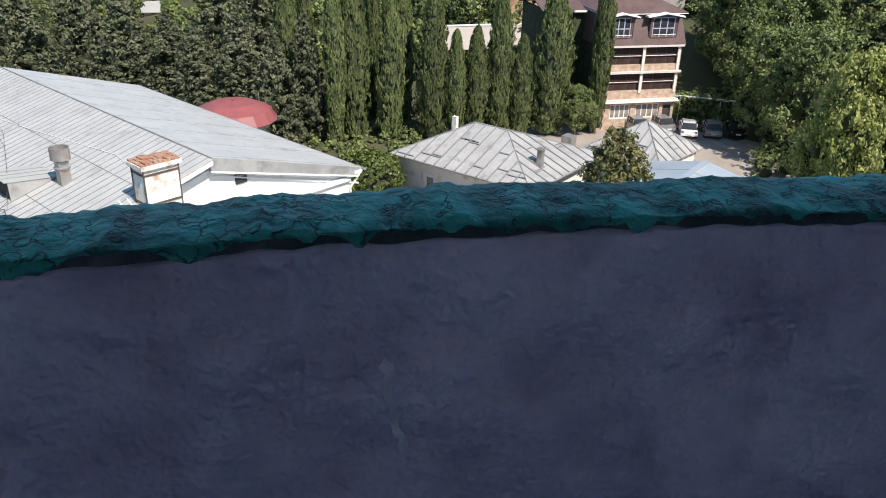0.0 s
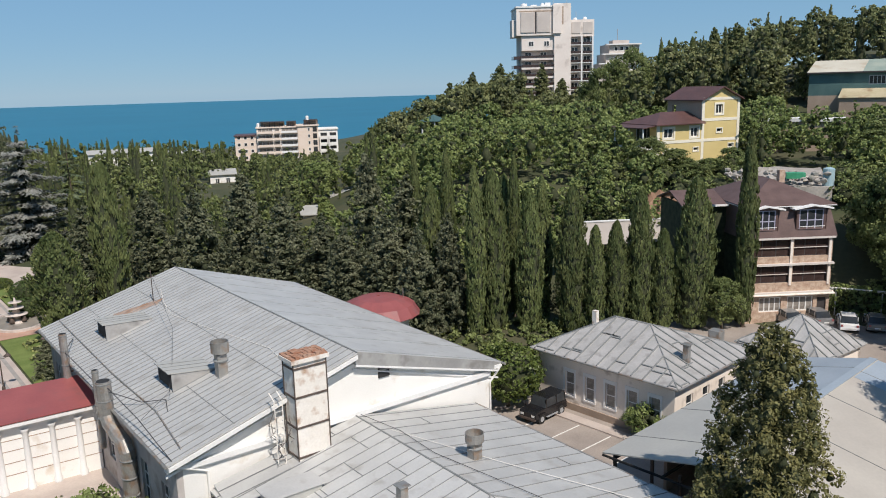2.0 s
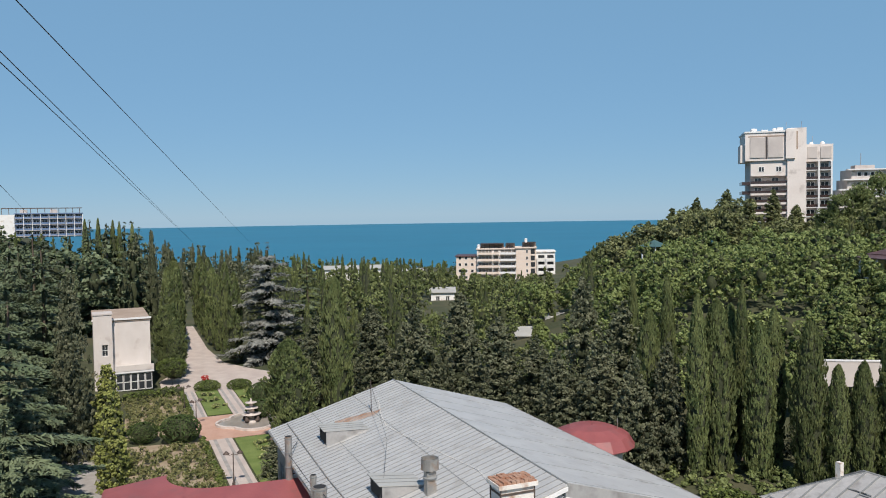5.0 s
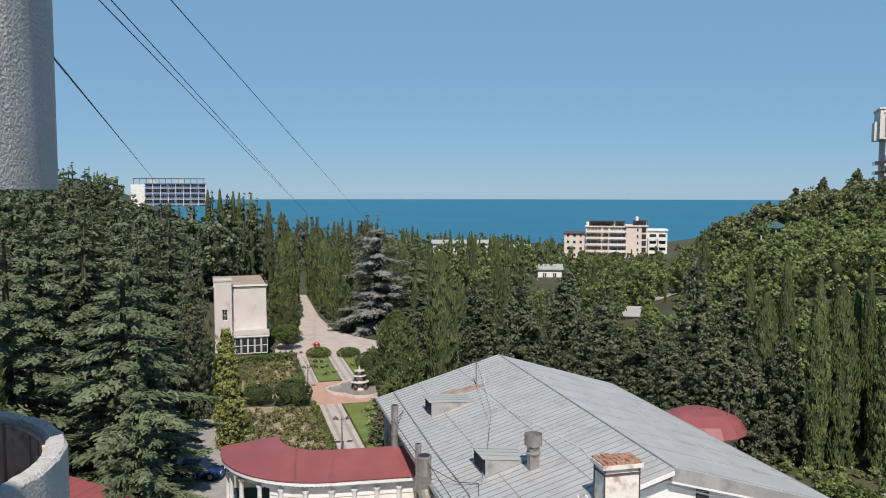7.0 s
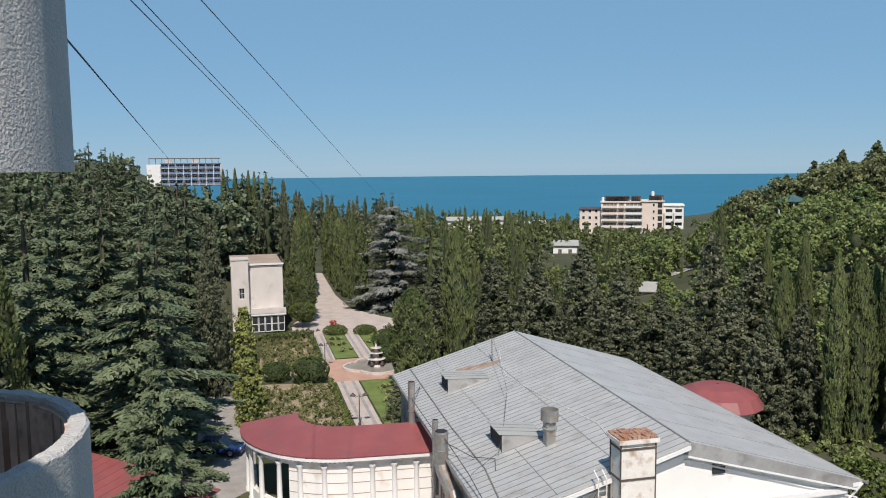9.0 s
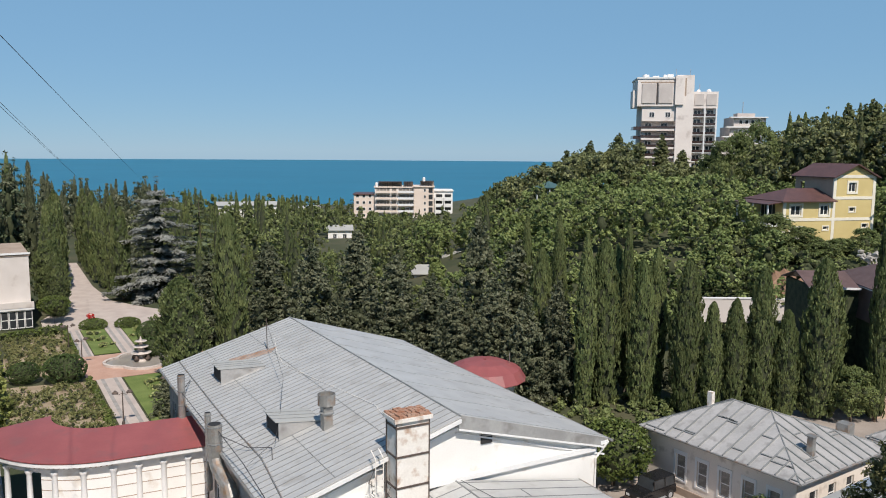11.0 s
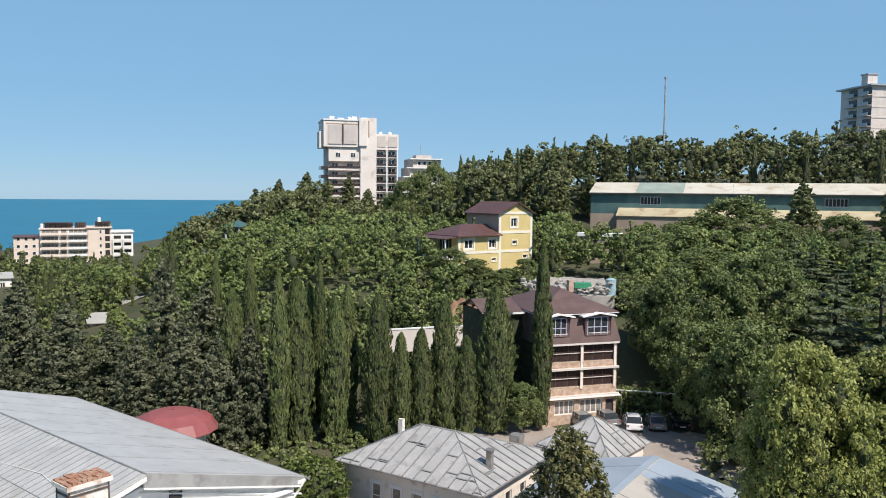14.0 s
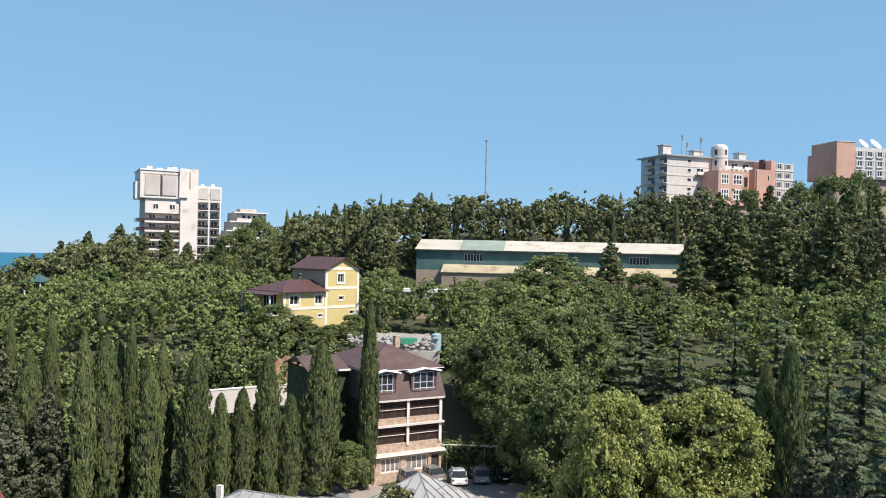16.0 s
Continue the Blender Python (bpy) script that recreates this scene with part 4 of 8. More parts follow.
for x0, w in ((-4.0, 3.1), (-8.4, 2.6)):
    d = part("dormer", facade_bm(w, 2.65, [(x0 + 0.3, 9.4, w - 0.6, 2.2)], 0.12, x0, 9.15), M["tile"], guest, "brown dormer with a tall violet-framed window", m=pose(0, -0.12, 0))
    window(guest, x0 + 0.3, 9.4, w - 0.6, 2.2, pose(0, -0.12, 0), 3, 2, 0.1, "blue_frame", 0.04)
    part("cheek", box(B(), x0, x0 + 0.1, 0, 1.0, 9.15, 11.75), M["tile"], d)
    part("cheek", box(B(), x0 + w - 0.1, x0 + w, 0, 1.0, 9.15, 11.75), M["tile"], d)
    part("hood", slab(slab(B(), [(x0 - 0.45, -0.45, 11.75), (x0 + w / 2, -0.45, 12.1), (x0 + w / 2, 1.2, 12.1), (x0 - 0.45, 1.2, 11.75)], 0.14), [(x0 + w / 2, -0.45, 12.1), (x0 + w + 0.45, -0.45, 11.75), (x0 + w + 0.45, 1.2, 11.75), (x0 + w / 2, 1.2, 12.1)], 0.14), M["cornice"], d, "white dormer hood")
    part("rail", box(B(), x0 + 0.3, x0 + w - 0.3, -0.3, -0.26, 9.9, 9.96), M["cornice"], d)
side = thing("guesthouse_wing", pose(75.5, 42.5, 0, 0, 0, -30.3), "side wing of the guesthouse with dark green walls", "house")
part("wall", facade_bm(4.4, 11.7, [(1.3, 8.9, 1.4, 1.6)], 0.3, 0), M["dark_green"], side, m=pose(-WF - 4.5, 4.2, 0))
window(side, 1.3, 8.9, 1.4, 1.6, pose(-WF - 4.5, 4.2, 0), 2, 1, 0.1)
part("wall", facade_bm(7, 11.7, [], 0.3), M["dark_green"], side, m=pose(-WF - 4.5, 11.5, 0, 0, 0, -90))
part("roof_plane", slab(B(), [(-WF - 5.0, 3.7, 11.75), (-WF - 0.2, 3.7, 11.75), (-WF - 0.2, 7.5, 12.9), (-WF - 5.0, 7.5, 12.9)], 0.12), M["tile"], side)
part("roof_plane", slab(B(), [(-WF - 5.0, 7.5, 12.9), (-WF - 0.2, 7.5, 12.9), (-WF - 0.2, 11.6, 11.75), (-WF - 5.0, 11.6, 11.75)], 0.12), M["tile"], side)
part("fascia", box(B(), -WF - 5.0, -WF - 0.1, 3.62, 3.7, 11.6, 11.8), M["cornice"], side)

# pergola with vines beside the car park, pipe rail, retaining walls
per = thing("pergola", pose(77.0, 43.0, 0, 0, 0, -62), "pale pipe pergola with green vines behind the parked cars", "pergola")
for x in (0.3, 4.5):
    part("post", tube(B(), (x, 0, 0), (x, 0, 3.1), 0.06), M["steel"], per)
part("beam", tube(B(), (-2.2, 0, 3.1), (6.0, 0, 3.1), 0.07), M["line"], per)
part("beam", tube(B(), (-1.0, 0.5, 2.85), (5.4, 0.5, 2.85), 0.05), M["line"], per)
wall_r = thing("retaining_wall", pose(64.8, 66.7, 0), "long white retaining wall behind the cypresses", "wall", kind="structure")
m = Matrix.Rotation(math.atan2(61.4 - 66.7, 75.0 - 64.8), 4, "Z")
part("face", box(B(), -1.8, 13.5, 0, 0.4, 5.6, 8.3), M["villa_plaster"], wall_r, m=m)
part("coping", box(B(), -1.85, 13.55, -0.06, 0.46, 8.3, 8.42), M["cornice"], wall_r, m=m)
# bare earth above the wall: a small uneven slope
bm = B()
grid = [[bm.verts.new((8.6 + 0.5 * i + 0.4 * noise.noise(Vector((i * 0.7, j * 0.9, 1))), 0.6 + 0.4 * j, 7.4 + 0.46 * j + 0.9 * noise.noise(Vector((i * 0.8, j * 0.8, 3))) - 0.07 * (i - 4) ** 2)) for j in range(9)] for i in range(9)]
for i in range(8):
    for j in range(8):
        bm.faces.new((grid[i][j], grid[i + 1][j], grid[i + 1][j + 1], grid[i][j + 1]))
single("earth_bank", bm, M["earth"], pose(64.8, 66.7, 0) @ m, "bare red earth bank above the retaining wall", "earth bank", kind="structure")
# ---- formal garden ----
GX = pose(6.4, 96.3, 0, 0, 0, 4.6)  # origin at the fountain, y along the garden's axis


def bed(name, pts, material, label, z=0.02, t=0.06, kind="structure"):
    return single(name, slab(B(), [(x, y, z) for x, y in pts], t), material, GX, label, name.replace("_", " "), kind=kind)


bed("plaza", [(-7.5, 21.0), (11, 21.0), (11, 28), (7.5, 33.5), (3.6, 42), (2.7, 58), (3.4, 92), (0.6, 92), (-0.3, 66), (-1.6, 52), (-4.2, 38), (-7.5, 30)], M["path"], "pale paved plaza and avenue between tall trees")
bed("terracotta_court", [(-5.2, -5.6), (9, -5.6), (9, 5.2), (-5.2, 5.2)], M["terracotta"], "reddish paved court round the fountain", 0.025)
for x0, x1, y0, y1 in ((-4.4, -1.9, -24, -5.6), (-5.0, -3.3, 5.2, 21.0), (-0.2, 1.8, 5.2, 21.0), (4.6, 6.8, 5.2, 21.0), (3.2, 5.4, -24, -5.6)):
    bed("garden_path", [(x0, y0), (x1, y0), (x1, y1), (x0, y1)], M["path"], "pale stone garden path with grey bands", 0.024)
    for k in (0.25, 0.75):
        c = x0 + (x1 - x0) * k
        bed("path_band", [(c - 0.18, y0), (c + 0.18, y0), (c + 0.18, y1), (c - 0.18, y1)], M["grey_path"], "darker grey paving band in the path", 0.03)
for x0, x1, y0, y1 in ((-1.7, 3.0, -24, -6.0), (-3.2, -0.3, 5.8, 20.6), (1.9, 4.5, 5.8, 20.6)):
    bed("lawn", [(x0, y0), (x1, y0), (x1, y1), (x0, y1)], M["lawn"], "narrow bright green lawn strip", 0.05)
for pts in ([(-13.5, -24), (-4.7, -24), (-4.7, -5.8), (-13.0, -4.5)], [(-13.0, -1.5), (-5.5, -1.0), (-5.0, 19.5), (-12.5, 17.5)]):
    bed("rose_bed", pts, M["soil"], "planted rose bed with bare soil between bushes", 0.045)
bed("road", [(-19, -40), (-13.8, -34), (-14.2, -5), (-16, 26), (-18.5, 26), (-19, -10)], M["grey_path"], "narrow grey service road beside the garden", 0.03)

# fountain
M["basin_stone"] = mat("weathered_fountain_stone", (0.54, 0.48, 0.44), (0.64, 0.58, 0.53), 1.5, 0.85, 0, 0.5, 8, 0.25, 0, ((0.30, 0.24, 0.20), 2.2, 0.35))
ft = thing("fountain", GX @ pose(1.2, 0.2, 0) @ Matrix.Diagonal((1.15, 1.15, 0.58, 1)), "grey stone fountain with a scalloped basin and stacked bowls", "fountain")
bm = B()
outer, inner = [], []
for k in range(64):
    a = 2 * math.pi * k / 64
    r = 2.9 + 0.75 * abs(math.cos(2 * a))
    outer.append((r, a)), inner.append((r - 0.3, a))
for z0, z1 in ((0.0, 0.5),):
    o0 = [bm.verts.new((r * math.cos(a), r * math.sin(a), z0)) for r, a in outer]
    o1 = [bm.verts.new((r * math.cos(a), r * math.sin(a), z1)) for r, a in outer]
    i1 = [bm.verts.new((r * math.cos(a), r * math.sin(a), z1)) for r, a in inner]
    i0 = [bm.verts.new((r * math.cos(a), r * math.sin(a), z0 + 0.1)) for r, a in inner]
    for k in range(64):
        j = (k + 1) % 64
        for p, q in ((o0, o1), (o1, i1), (i1, i0)):
            bm.faces.new((p[k], p[j], q[j], q[k]))
    bm.faces.new(i0)
part("basin", bm, M["basin_stone"], ft, "weathered pinkish stone rim")
bm = B()
bm.faces.new([bm.verts.new(((r - 0.02) * math.cos(a), (r - 0.02) * math.sin(a), 0.25)) for r, a in inner])
part("water", bm, mat("shallow_water", (0.30, 0.27, 0.24), (0.36, 0.33, 0.29), 0.8, 0.15, 0, 0.1, 6, 0.15), ft)
prof = [(0.75, 0.1), (0.7, 0.5), (0.35, 0.8), (0.3, 1.5), (1.0, 1.75), (1.02, 1.85), (0.3, 1.85), (0.35, 2.3), (0.22, 2.8), (0.72, 3.0), (0.74, 3.1), (0.2, 3.1), (0.16, 3.9), (0.58, 4.1), (0.6, 4.2), (0.12, 4.2), (0.1, 4.8), (0.01, 5.2)]
part("tiered_basin", lathe(B(), prof, 20), M["basin_stone"], ft, soft=True)
for k in range(4):
    a = radians(45 + 90 * k)
    part("sculpture", lathe(B(), [(0.03, 0.35), (0.24, 0.45), (0.28, 0.8), (0.16, 1.15), (0.2, 1.4), (0.01, 1.55)], 10, 0.75 * math.cos(a), 0.75 * math.sin(a)), M["strap"], ft, "dark bronze sculpture at the foot", soft=True)


def street_lamp(m):
    t = thing("garden_lamp", m, "dark iron garden lamp with two shaded heads", "lamp", "garden lamps")
    part("pole", lathe(B(), [(0.14, 0), (0.14, 0.3), (0.06, 0.5), (0.045, 3.0), (0.03, 3.2)], 10), M["strap"], t)
    part("arm", pipe(B(), [(-0.6, 0, 3.0), (-0.3, 0, 2.85), (0, 0, 3.0), (0.3, 0, 2.85), (0.6, 0, 3.0)], 0.025, 6), M["strap"], t)
    for x in (-0.6, 0.6):
        part("shade", lathe(B(), [(0.03, 3.3), (0.3, 3.05), (0.28, 3.0), (0.05, 3.1)], 12, x, 0), M["strap"], t)
    return t


lamp = street_lamp(Matrix.Translation((4.1, 74.1, 0)))
for x, y, a in ((1.3, 97.0, 40), (0.0, 105.5, 20), (8.2, 78, 70)):
    copy_thing(lamp, Matrix.Translation((x, y, 0)) @ pose(0, 0, 0, 0, 0, a))

# ---- curved arcade with the red roof ----
arc = thing("arcade", pose(2.2, 61.0, 0), "white curved arcade with columns and a red metal roof", "building")
R_IN, R_OUT, R_WALL = 3.6, 8.0, 7.45


def sweep(r, k):
    """The arcade's plan line at offset r: a quarter turn, then straight on to the hall."""
    a = radians(172 + 98 * min(k, 1.0))
    x, y = r * math.cos(a), r * math.sin(a)
    return (x + max(k - 1, 0) * 6.2, y)


ks = [i / 14 for i in range(15)] + [1.25, 1.5, 1.75, 1.95]
for i in range(len(ks) - 1):
    q = [(*sweep(R_OUT, ks[i]), 4.85), (*sweep(R_OUT, ks[i + 1]), 4.85), (*sweep(R_IN, ks[i + 1]), 5.6), (*sweep(R_IN, ks[i]), 5.6)]
    part("roof_sheet", slab(B(), q, 0.06), M["red"], arc)
    a, b = sweep(R_OUT - 0.05, ks[i]), sweep(R_OUT - 0.05, ks[i + 1])
    c, d = sweep(R_WALL, ks[i]), sweep(R_WALL, ks[i + 1])
    part("entablature", slab(B(), [(*a, 4.72), (*b, 4.72), (*d, 4.72), (*c, 4.72)], 0.22), M["cornice"], arc)
    e, f = sweep(R_WALL - 0.4, ks[i]), sweep(R_WALL - 0.4, ks[i + 1])
    c, d = sweep(R_WALL + 0.05, ks[i]), sweep(R_WALL + 0.05, ks[i + 1])
    part("frieze", slab(B(), [(*c, 4.5), (*d, 4.5), (*f, 4.5), (*e, 4.5)], 0.5), M["white"], arc)
    if ks[i] >= 0.62:
        part("wall_panel", slab(B(), [(*sweep(R_WALL - 0.1, ks[i]), 4.0), (*sweep(R_WALL - 0.1, ks[i + 1]), 4.0), (*f, 4.0), (*e, 4.0)], 4.0), M["white"], arc)
        for z in (1.2, 2.0, 2.8, 3.5):
            c2, d2 = sweep(R_WALL - 0.085, ks[i]), sweep(R_WALL - 0.085, ks[i + 1])
            part("groove", slab(B(), [(*c2, z), (*d2, z), (*f, z), (*e, z)], 0.05), M["tan"], arc)
    else:
        part("parapet", slab(B(), [(*sweep(R_WALL, ks[i]), 1.0), (*sweep(R_WALL, ks[i + 1]), 1.0), (*f, 1.0), (*e, 1.0)], 1.0), M["white"], arc)
    bi, bj = sweep(R_IN + 0.4, ks[i]), sweep(R_IN + 0.4, ks[i + 1])
    bo, bp = sweep(R_IN + 0.7, ks[i]), sweep(R_IN + 0.7, ks[i + 1])
    part("back_wall", slab(B(), [(*bo, 5.2), (*bp, 5.2), (*bj, 5.2), (*bi, 5.2)], 5.2), M["cream"], arc)
for k in (0.02, 0.12, 0.27, 0.42, 0.58, 0.72, 0.86, 1.0, 1.25, 1.5, 1.75):
    x, y = sweep(R_WALL, k)
    col = part("column", lathe(B(), [(0.26, 0), (0.26, 0.3), (0.2, 0.4), (0.19, 2.2), (0.165, 3.8), (0.22, 3.9), (0.26, 4.0), (0.26, 4.1)], 14, x, y), M["cornice"], arc, soft=True)
for i in range(40):
    k = 0.02 + i * 0.025
    x, y = sweep(R_WALL + 0.06, k)
    part("dentil", box(B(), x - 0.06, x + 0.06, y - 0.06, y + 0.06, 4.3, 4.46), M["tan"], arc)

# lower red roof nearer the building
red = thing("red_roofed_annex", pose(-11.9, 56.1, 0, 0, 0, -41), "low annex with a red metal roof", "building")
part("roof_plane", slab(B(), [(-7.5, -6.4, 3.0), (7.5, -6.4, 3.0), (7.5, 0, 4.0), (-7.5, 0, 4.0)], 0.08), M["red"], red)
for k in range(16):
    part("roof_rib", slab(B(), [(-7.4 + 0.98 * k, -6.4, 3.03), (-7.36 + 0.98 * k, -6.4, 3.03), (-7.36 + 0.98 * k, 0, 4.03), (-7.4 + 0.98 * k, 0, 4.03)], 0.04), M["red"], red)
part("wall", box(B(), -7, 7, -6.0, -0.4, 0, 2.95), M["white"], red)

# ---- white villa ----
villa = thing("white_villa", pose(-4.4, 121.6, 0, 0, 0, 6) @ Matrix.Diagonal((0.77, 1, 1, 1)), "white two-storey flat-roofed villa beside the avenue", "house")
wv = [(-8.4, 5.4, 1.0, 1.6), (-8.4, 1.6, 1.0, 1.6)]
part("wall", facade_bm(6.6, 10.0, [], 0.3, -6.6), M["villa_plaster"], villa, "blank white end wall")
part("wall", facade_bm(3.2, 11.2, wv, 0.3, -9.8), M["villa_plaster"], villa, m=pose(0, -1.3, 0))
for x, z, w, h in wv:
    window(villa, x, z, w, h, pose(0, -1.3, 0), 2, 2)
part("wall", box(B(), -6.9, -6.6, -1.0, 0, 0, 11.2), M["villa_plaster"], villa)
part("wall", facade_bm(15, 10.0, [(1.5 + 3 * k, z, 1.3, 1.7) for k in range(4) for z in (1.2, 5.6)], 0.3, 0.3), M["villa_plaster"], villa, m=pose(0, 0, 0, 0, 0, 90))
for k in range(4):
    for z in (1.2, 5.6):
        window(villa, 1.5 + 3 * k, z, 1.3, 1.7, pose(0, 0, 0, 0, 0, 90), 2, 2)
part("wall", box(B(), -9.8, -0.3, 15, 15.3, 0, 10), M["villa_plaster"], villa)
part("wall", box(B(), -9.8, -9.5, -1.0, 15, 0, 10), M["villa_plaster"], villa)
part("flat_roof", box(B(), -9.9, 0.15, -0.1, 15.4, 10.0, 10.25), M["tan"], villa, "grey flat roof with a low edge")
part("coping", box(B(), -10.0, 0.25, -0.25, -0.05, 10.25, 10.5), M["cornice"], villa)
part("roof_box", box(B(), -9.9, -6.5, -1.4, 2.0, 11.2, 11.4), M["concrete"], villa)
porch = part("porch", box(B(), -6.4, 0.3, -2.2, 0, 2.9, 3.2), M["cornice"], villa, "white glazed porch")
part("parapet", box(B(), -6.4, 0.3, -2.25, -2.1, 3.2, 4.0), M["villa_plaster"], porch)
for k in range(5):
    window(villa, -6.2 + 1.25 * k, 0.4, 1.15, 2.4, pose(0, -2.1, 0), 1, 2, 0.1)
# ---- yellow house on the slope ----
zy = 12.6
yel = thing("yellow_house", pose(98.6, 76.8, zy - 0.6, 0, 0, -12), "yellow three-storey house with white bands and maroon roofs", "house")
hy = [(2.3, 7.35, 1.25, 1.35), (2.6, 4.55, 1.0, 0.6), (4.9, 2.2, 1.0, 0.6)]
part("gable_front", facade_bm(6.6, 9.6, hy, 0.3), M["yellow"], yel)
M["band"] = mat("cream_trim", (0.74, 0.70, 0.58), (0.80, 0.76, 0.64), 1.0, 0.85, 0, 0.1, 9, 0.06)


def surround(parent, x, z, w, h, t=0.28):
    part("window_surround", facade_bm(w + 2 * t, h + 2 * t, [(x, z, w, h)], 0.07, x - t, z - t), M["band"], parent, m=pose(0, -0.07, 0))


for x, z, w, h in hy:
    window(yel, x, z, w, h, I4, 2 if h > 1 else 1, 1, 0.1)
    surround(yel, x, z, w, h, 0.28 if h > 1 else 0.14)
bm = B()
for y in (0.0, 0.3):
    bm.faces.new([bm.verts.new(v) for v in ((0, y, 9.6), (6.6, y, 9.6), (3.3, y, 11.2))])
part("gable_top", bm, M["yellow"], yel)
# left wall in tan instead of yellow: its shade is put into the colour
part("side_wall", facade_bm(8.4, 9.6, [(1.2, 7.35, 0.9, 1.3)], 0.3), M["tan"], yel, m=pose(0, 8.4, 0, 0, 0, -90))
window(yel, 6.2, 7.35, 0.9, 1.3, pose(0, 8.4, 0, 0, 0, -90), 1, 1, 0.1)
part("side_wall", facade_bm(8.4, 9.6, [], 0.3), M["yellow"], yel, m=pose(6.6, 0, 0, 0, 0, 90))
part("roof_plane", slab(B(), [(-0.6, -0.6, 9.45), (3.3, -0.6, 11.35), (3.3, 8.8, 11.35), (-0.6, 8.8, 9.45)][::-1], 0.14), M["maroon"], yel)
part("roof_plane", slab(B(), [(3.3, -0.6, 11.35), (7.2, -0.6, 9.45), (7.2, 8.8, 9.45), (3.3, 8.8, 11.35)][::-1], 0.14), M["maroon"], yel)
lw = [(-7.0, 4.1, 1.7, 1.4), (-2.2, 4.1, 1.4, 1.4), (-6.9, 0.9, 1.8, 1.4), (-1.6, 2.0, 0.9, 0.5)]
part("front_wall", facade_bm(8.0, 6.2, lw, 0.3, -8.0), M["yellow"], yel)
for x, z, w, h in lw:
    window(yel, x, z, w, h, I4, 2 if h > 1 else 1, 1, 0.12)
    surround(yel, x, z, w, h, 0.28 if h > 1 else 0.14)
part("side_wall", facade_bm(7.5, 6.2, [(2.0, 3.6, 3.5, 2.2)], 0.3), M["yellow"], yel, m=pose(-8.0, 7.5, 0, 0, 0, -90))
window(yel, 2.0, 3.6, 3.5, 2.2, pose(-8.0, 7.5, 0, 0, 0, -90), 4, 1, 0.1)
e4 = [(-8.9, -0.8, 6.15), (-0.05, -0.8, 6.15), (-0.05, 8.2, 6.15), (-8.9, 8.2, 6.15)]
rg = [(-5.0, 3.6, 7.75), (-0.05, 3.6, 7.75)]
for q in ([e4[0], e4[1], rg[1], rg[0]], [e4[2], e4[3], rg[0], rg[1]], [e4[3], e4[0], rg[0]]):
    part("roof_plane", slab(B(), q, 0.14), M["maroon"], yel, "maroon metal tile roof")
part("porch_roof", slab(B(), [(-11.0, -0.5, 5.75), (-8.6, -0.5, 6.1), (-8.6, 7.5, 6.1), (-11.0, 7.5, 5.75)], 0.12), M["maroon"], yel)
for y in (0, 3.4, 7):
    part("porch_post", box(B(), -10.7, -10.5, y, y + 0.2, 0, 5.6), M["cornice"], yel)
part("porch_floor", box(B(), -11.0, -8, -0.2, 7.5, 2.6, 2.9), M["cornice"], yel)
for z, x0, x1 in ((6.3, 0, 6.6), (3.3, -8, 6.6), (9.35, 0, 6.6), (0.05, -8, 6.6)):
    part("band", box(B(), x0 - 0.05, x1 + 0.05, -0.06, 0.0, z, z + 0.42), M["band"], yel)
for x in (-8.0, 0.0, 6.6):
    part("quoin", box(B(), x - 0.24, x + 0.24, -0.05, 0.1, 0, 6.2 if x < 0 else 9.5), M["band"], yel)

# ---- hangar ----
M["green_sheet"] = mat("faded_green_sheet", (0.24, 0.31, 0.27), (0.34, 0.39, 0.33), 0.3, 0.7, 0, 0.1, 4, 0.15)
M["lean_sheet"] = mat("yellowed_sheet_roof", (0.44, 0.38, 0.24), (0.54, 0.48, 0.33), 0.3, 0.7, 0, 0.1, 4, 0.15, 0, ((0.32, 0.22, 0.13), 0.5, 0.35))
hang = thing("hangar", pose(149.2, 91.4, 12.0, 0, 0, -68.0), "long teal sheet-clad hangar with a pale roof", "hangar")
LH = 58.6
hw = [(10.5, 10.6, 4.2, 1.7), (26, 10.6, 4.2, 1.7), (46, 10.6, 4.2, 1.7)]
part("upper_wall", facade_bm(LH, 4.6, hw, 0.3, 0, 8.6), M["teal_wall"], hang, "teal profiled sheet wall")
for x, z, w, h in hw:
    window(hang, x, z, w, h, I4, 6, 1, 0.13, "steel", 0.1, "louvre", "dark louvred opening")
part("lower_wall", facade_bm(LH, 8.6, [(18, 0, 4, 4)], 0.3), M["tan"], hang)
part("end_wall", box(B(), 0, 0.3, 0.3, 16, 0, 13.2), M["teal_wall"], hang)
part("end_wall", box(B(), LH - 0.3, LH, 0.3, 16, 0, 13.2), M["teal_wall"], hang)
for k in range(6):
    x0, x1 = LH * k / 6, LH * (k + 1) / 6
    part("roof_sheet", slab(B(), [(x0 - 0.3, -0.7, 13.1), (x1 - 0.32, -0.7, 13.1), (x1 - 0.32, 8, 15.4), (x0 - 0.3, 8, 15.4)], 0.12), M["pale_sheet"] if k != 1 else M["green_sheet"], hang)
    part("roof_sheet", slab(B(), [(x0 - 0.3, 8, 15.4), (x1 - 0.32, 8, 15.4), (x1 - 0.32, 16.6, 13.1), (x0 - 0.3, 16.6, 13.1)], 0.12), M["pale_sheet"], hang)
part("lean_roof", slab(B(), [(6, -4.5, 8.3), (LH - 2, -4.5, 8.3), (LH - 2, -0.02, 9.9), (6, -0.02, 9.9)], 0.12), M["lean_sheet"], hang, "beige sheet lean-to roof")
part("lean_wall", box(B(), 6.2, LH - 2.2, -4.2, -4.0, 0, 8.2), M["tan"], hang)
part("fascia", box(B(), -0.3, LH + 0.3, -0.75, -0.7, 12.8, 13.05), M["dark_frame"], hang)
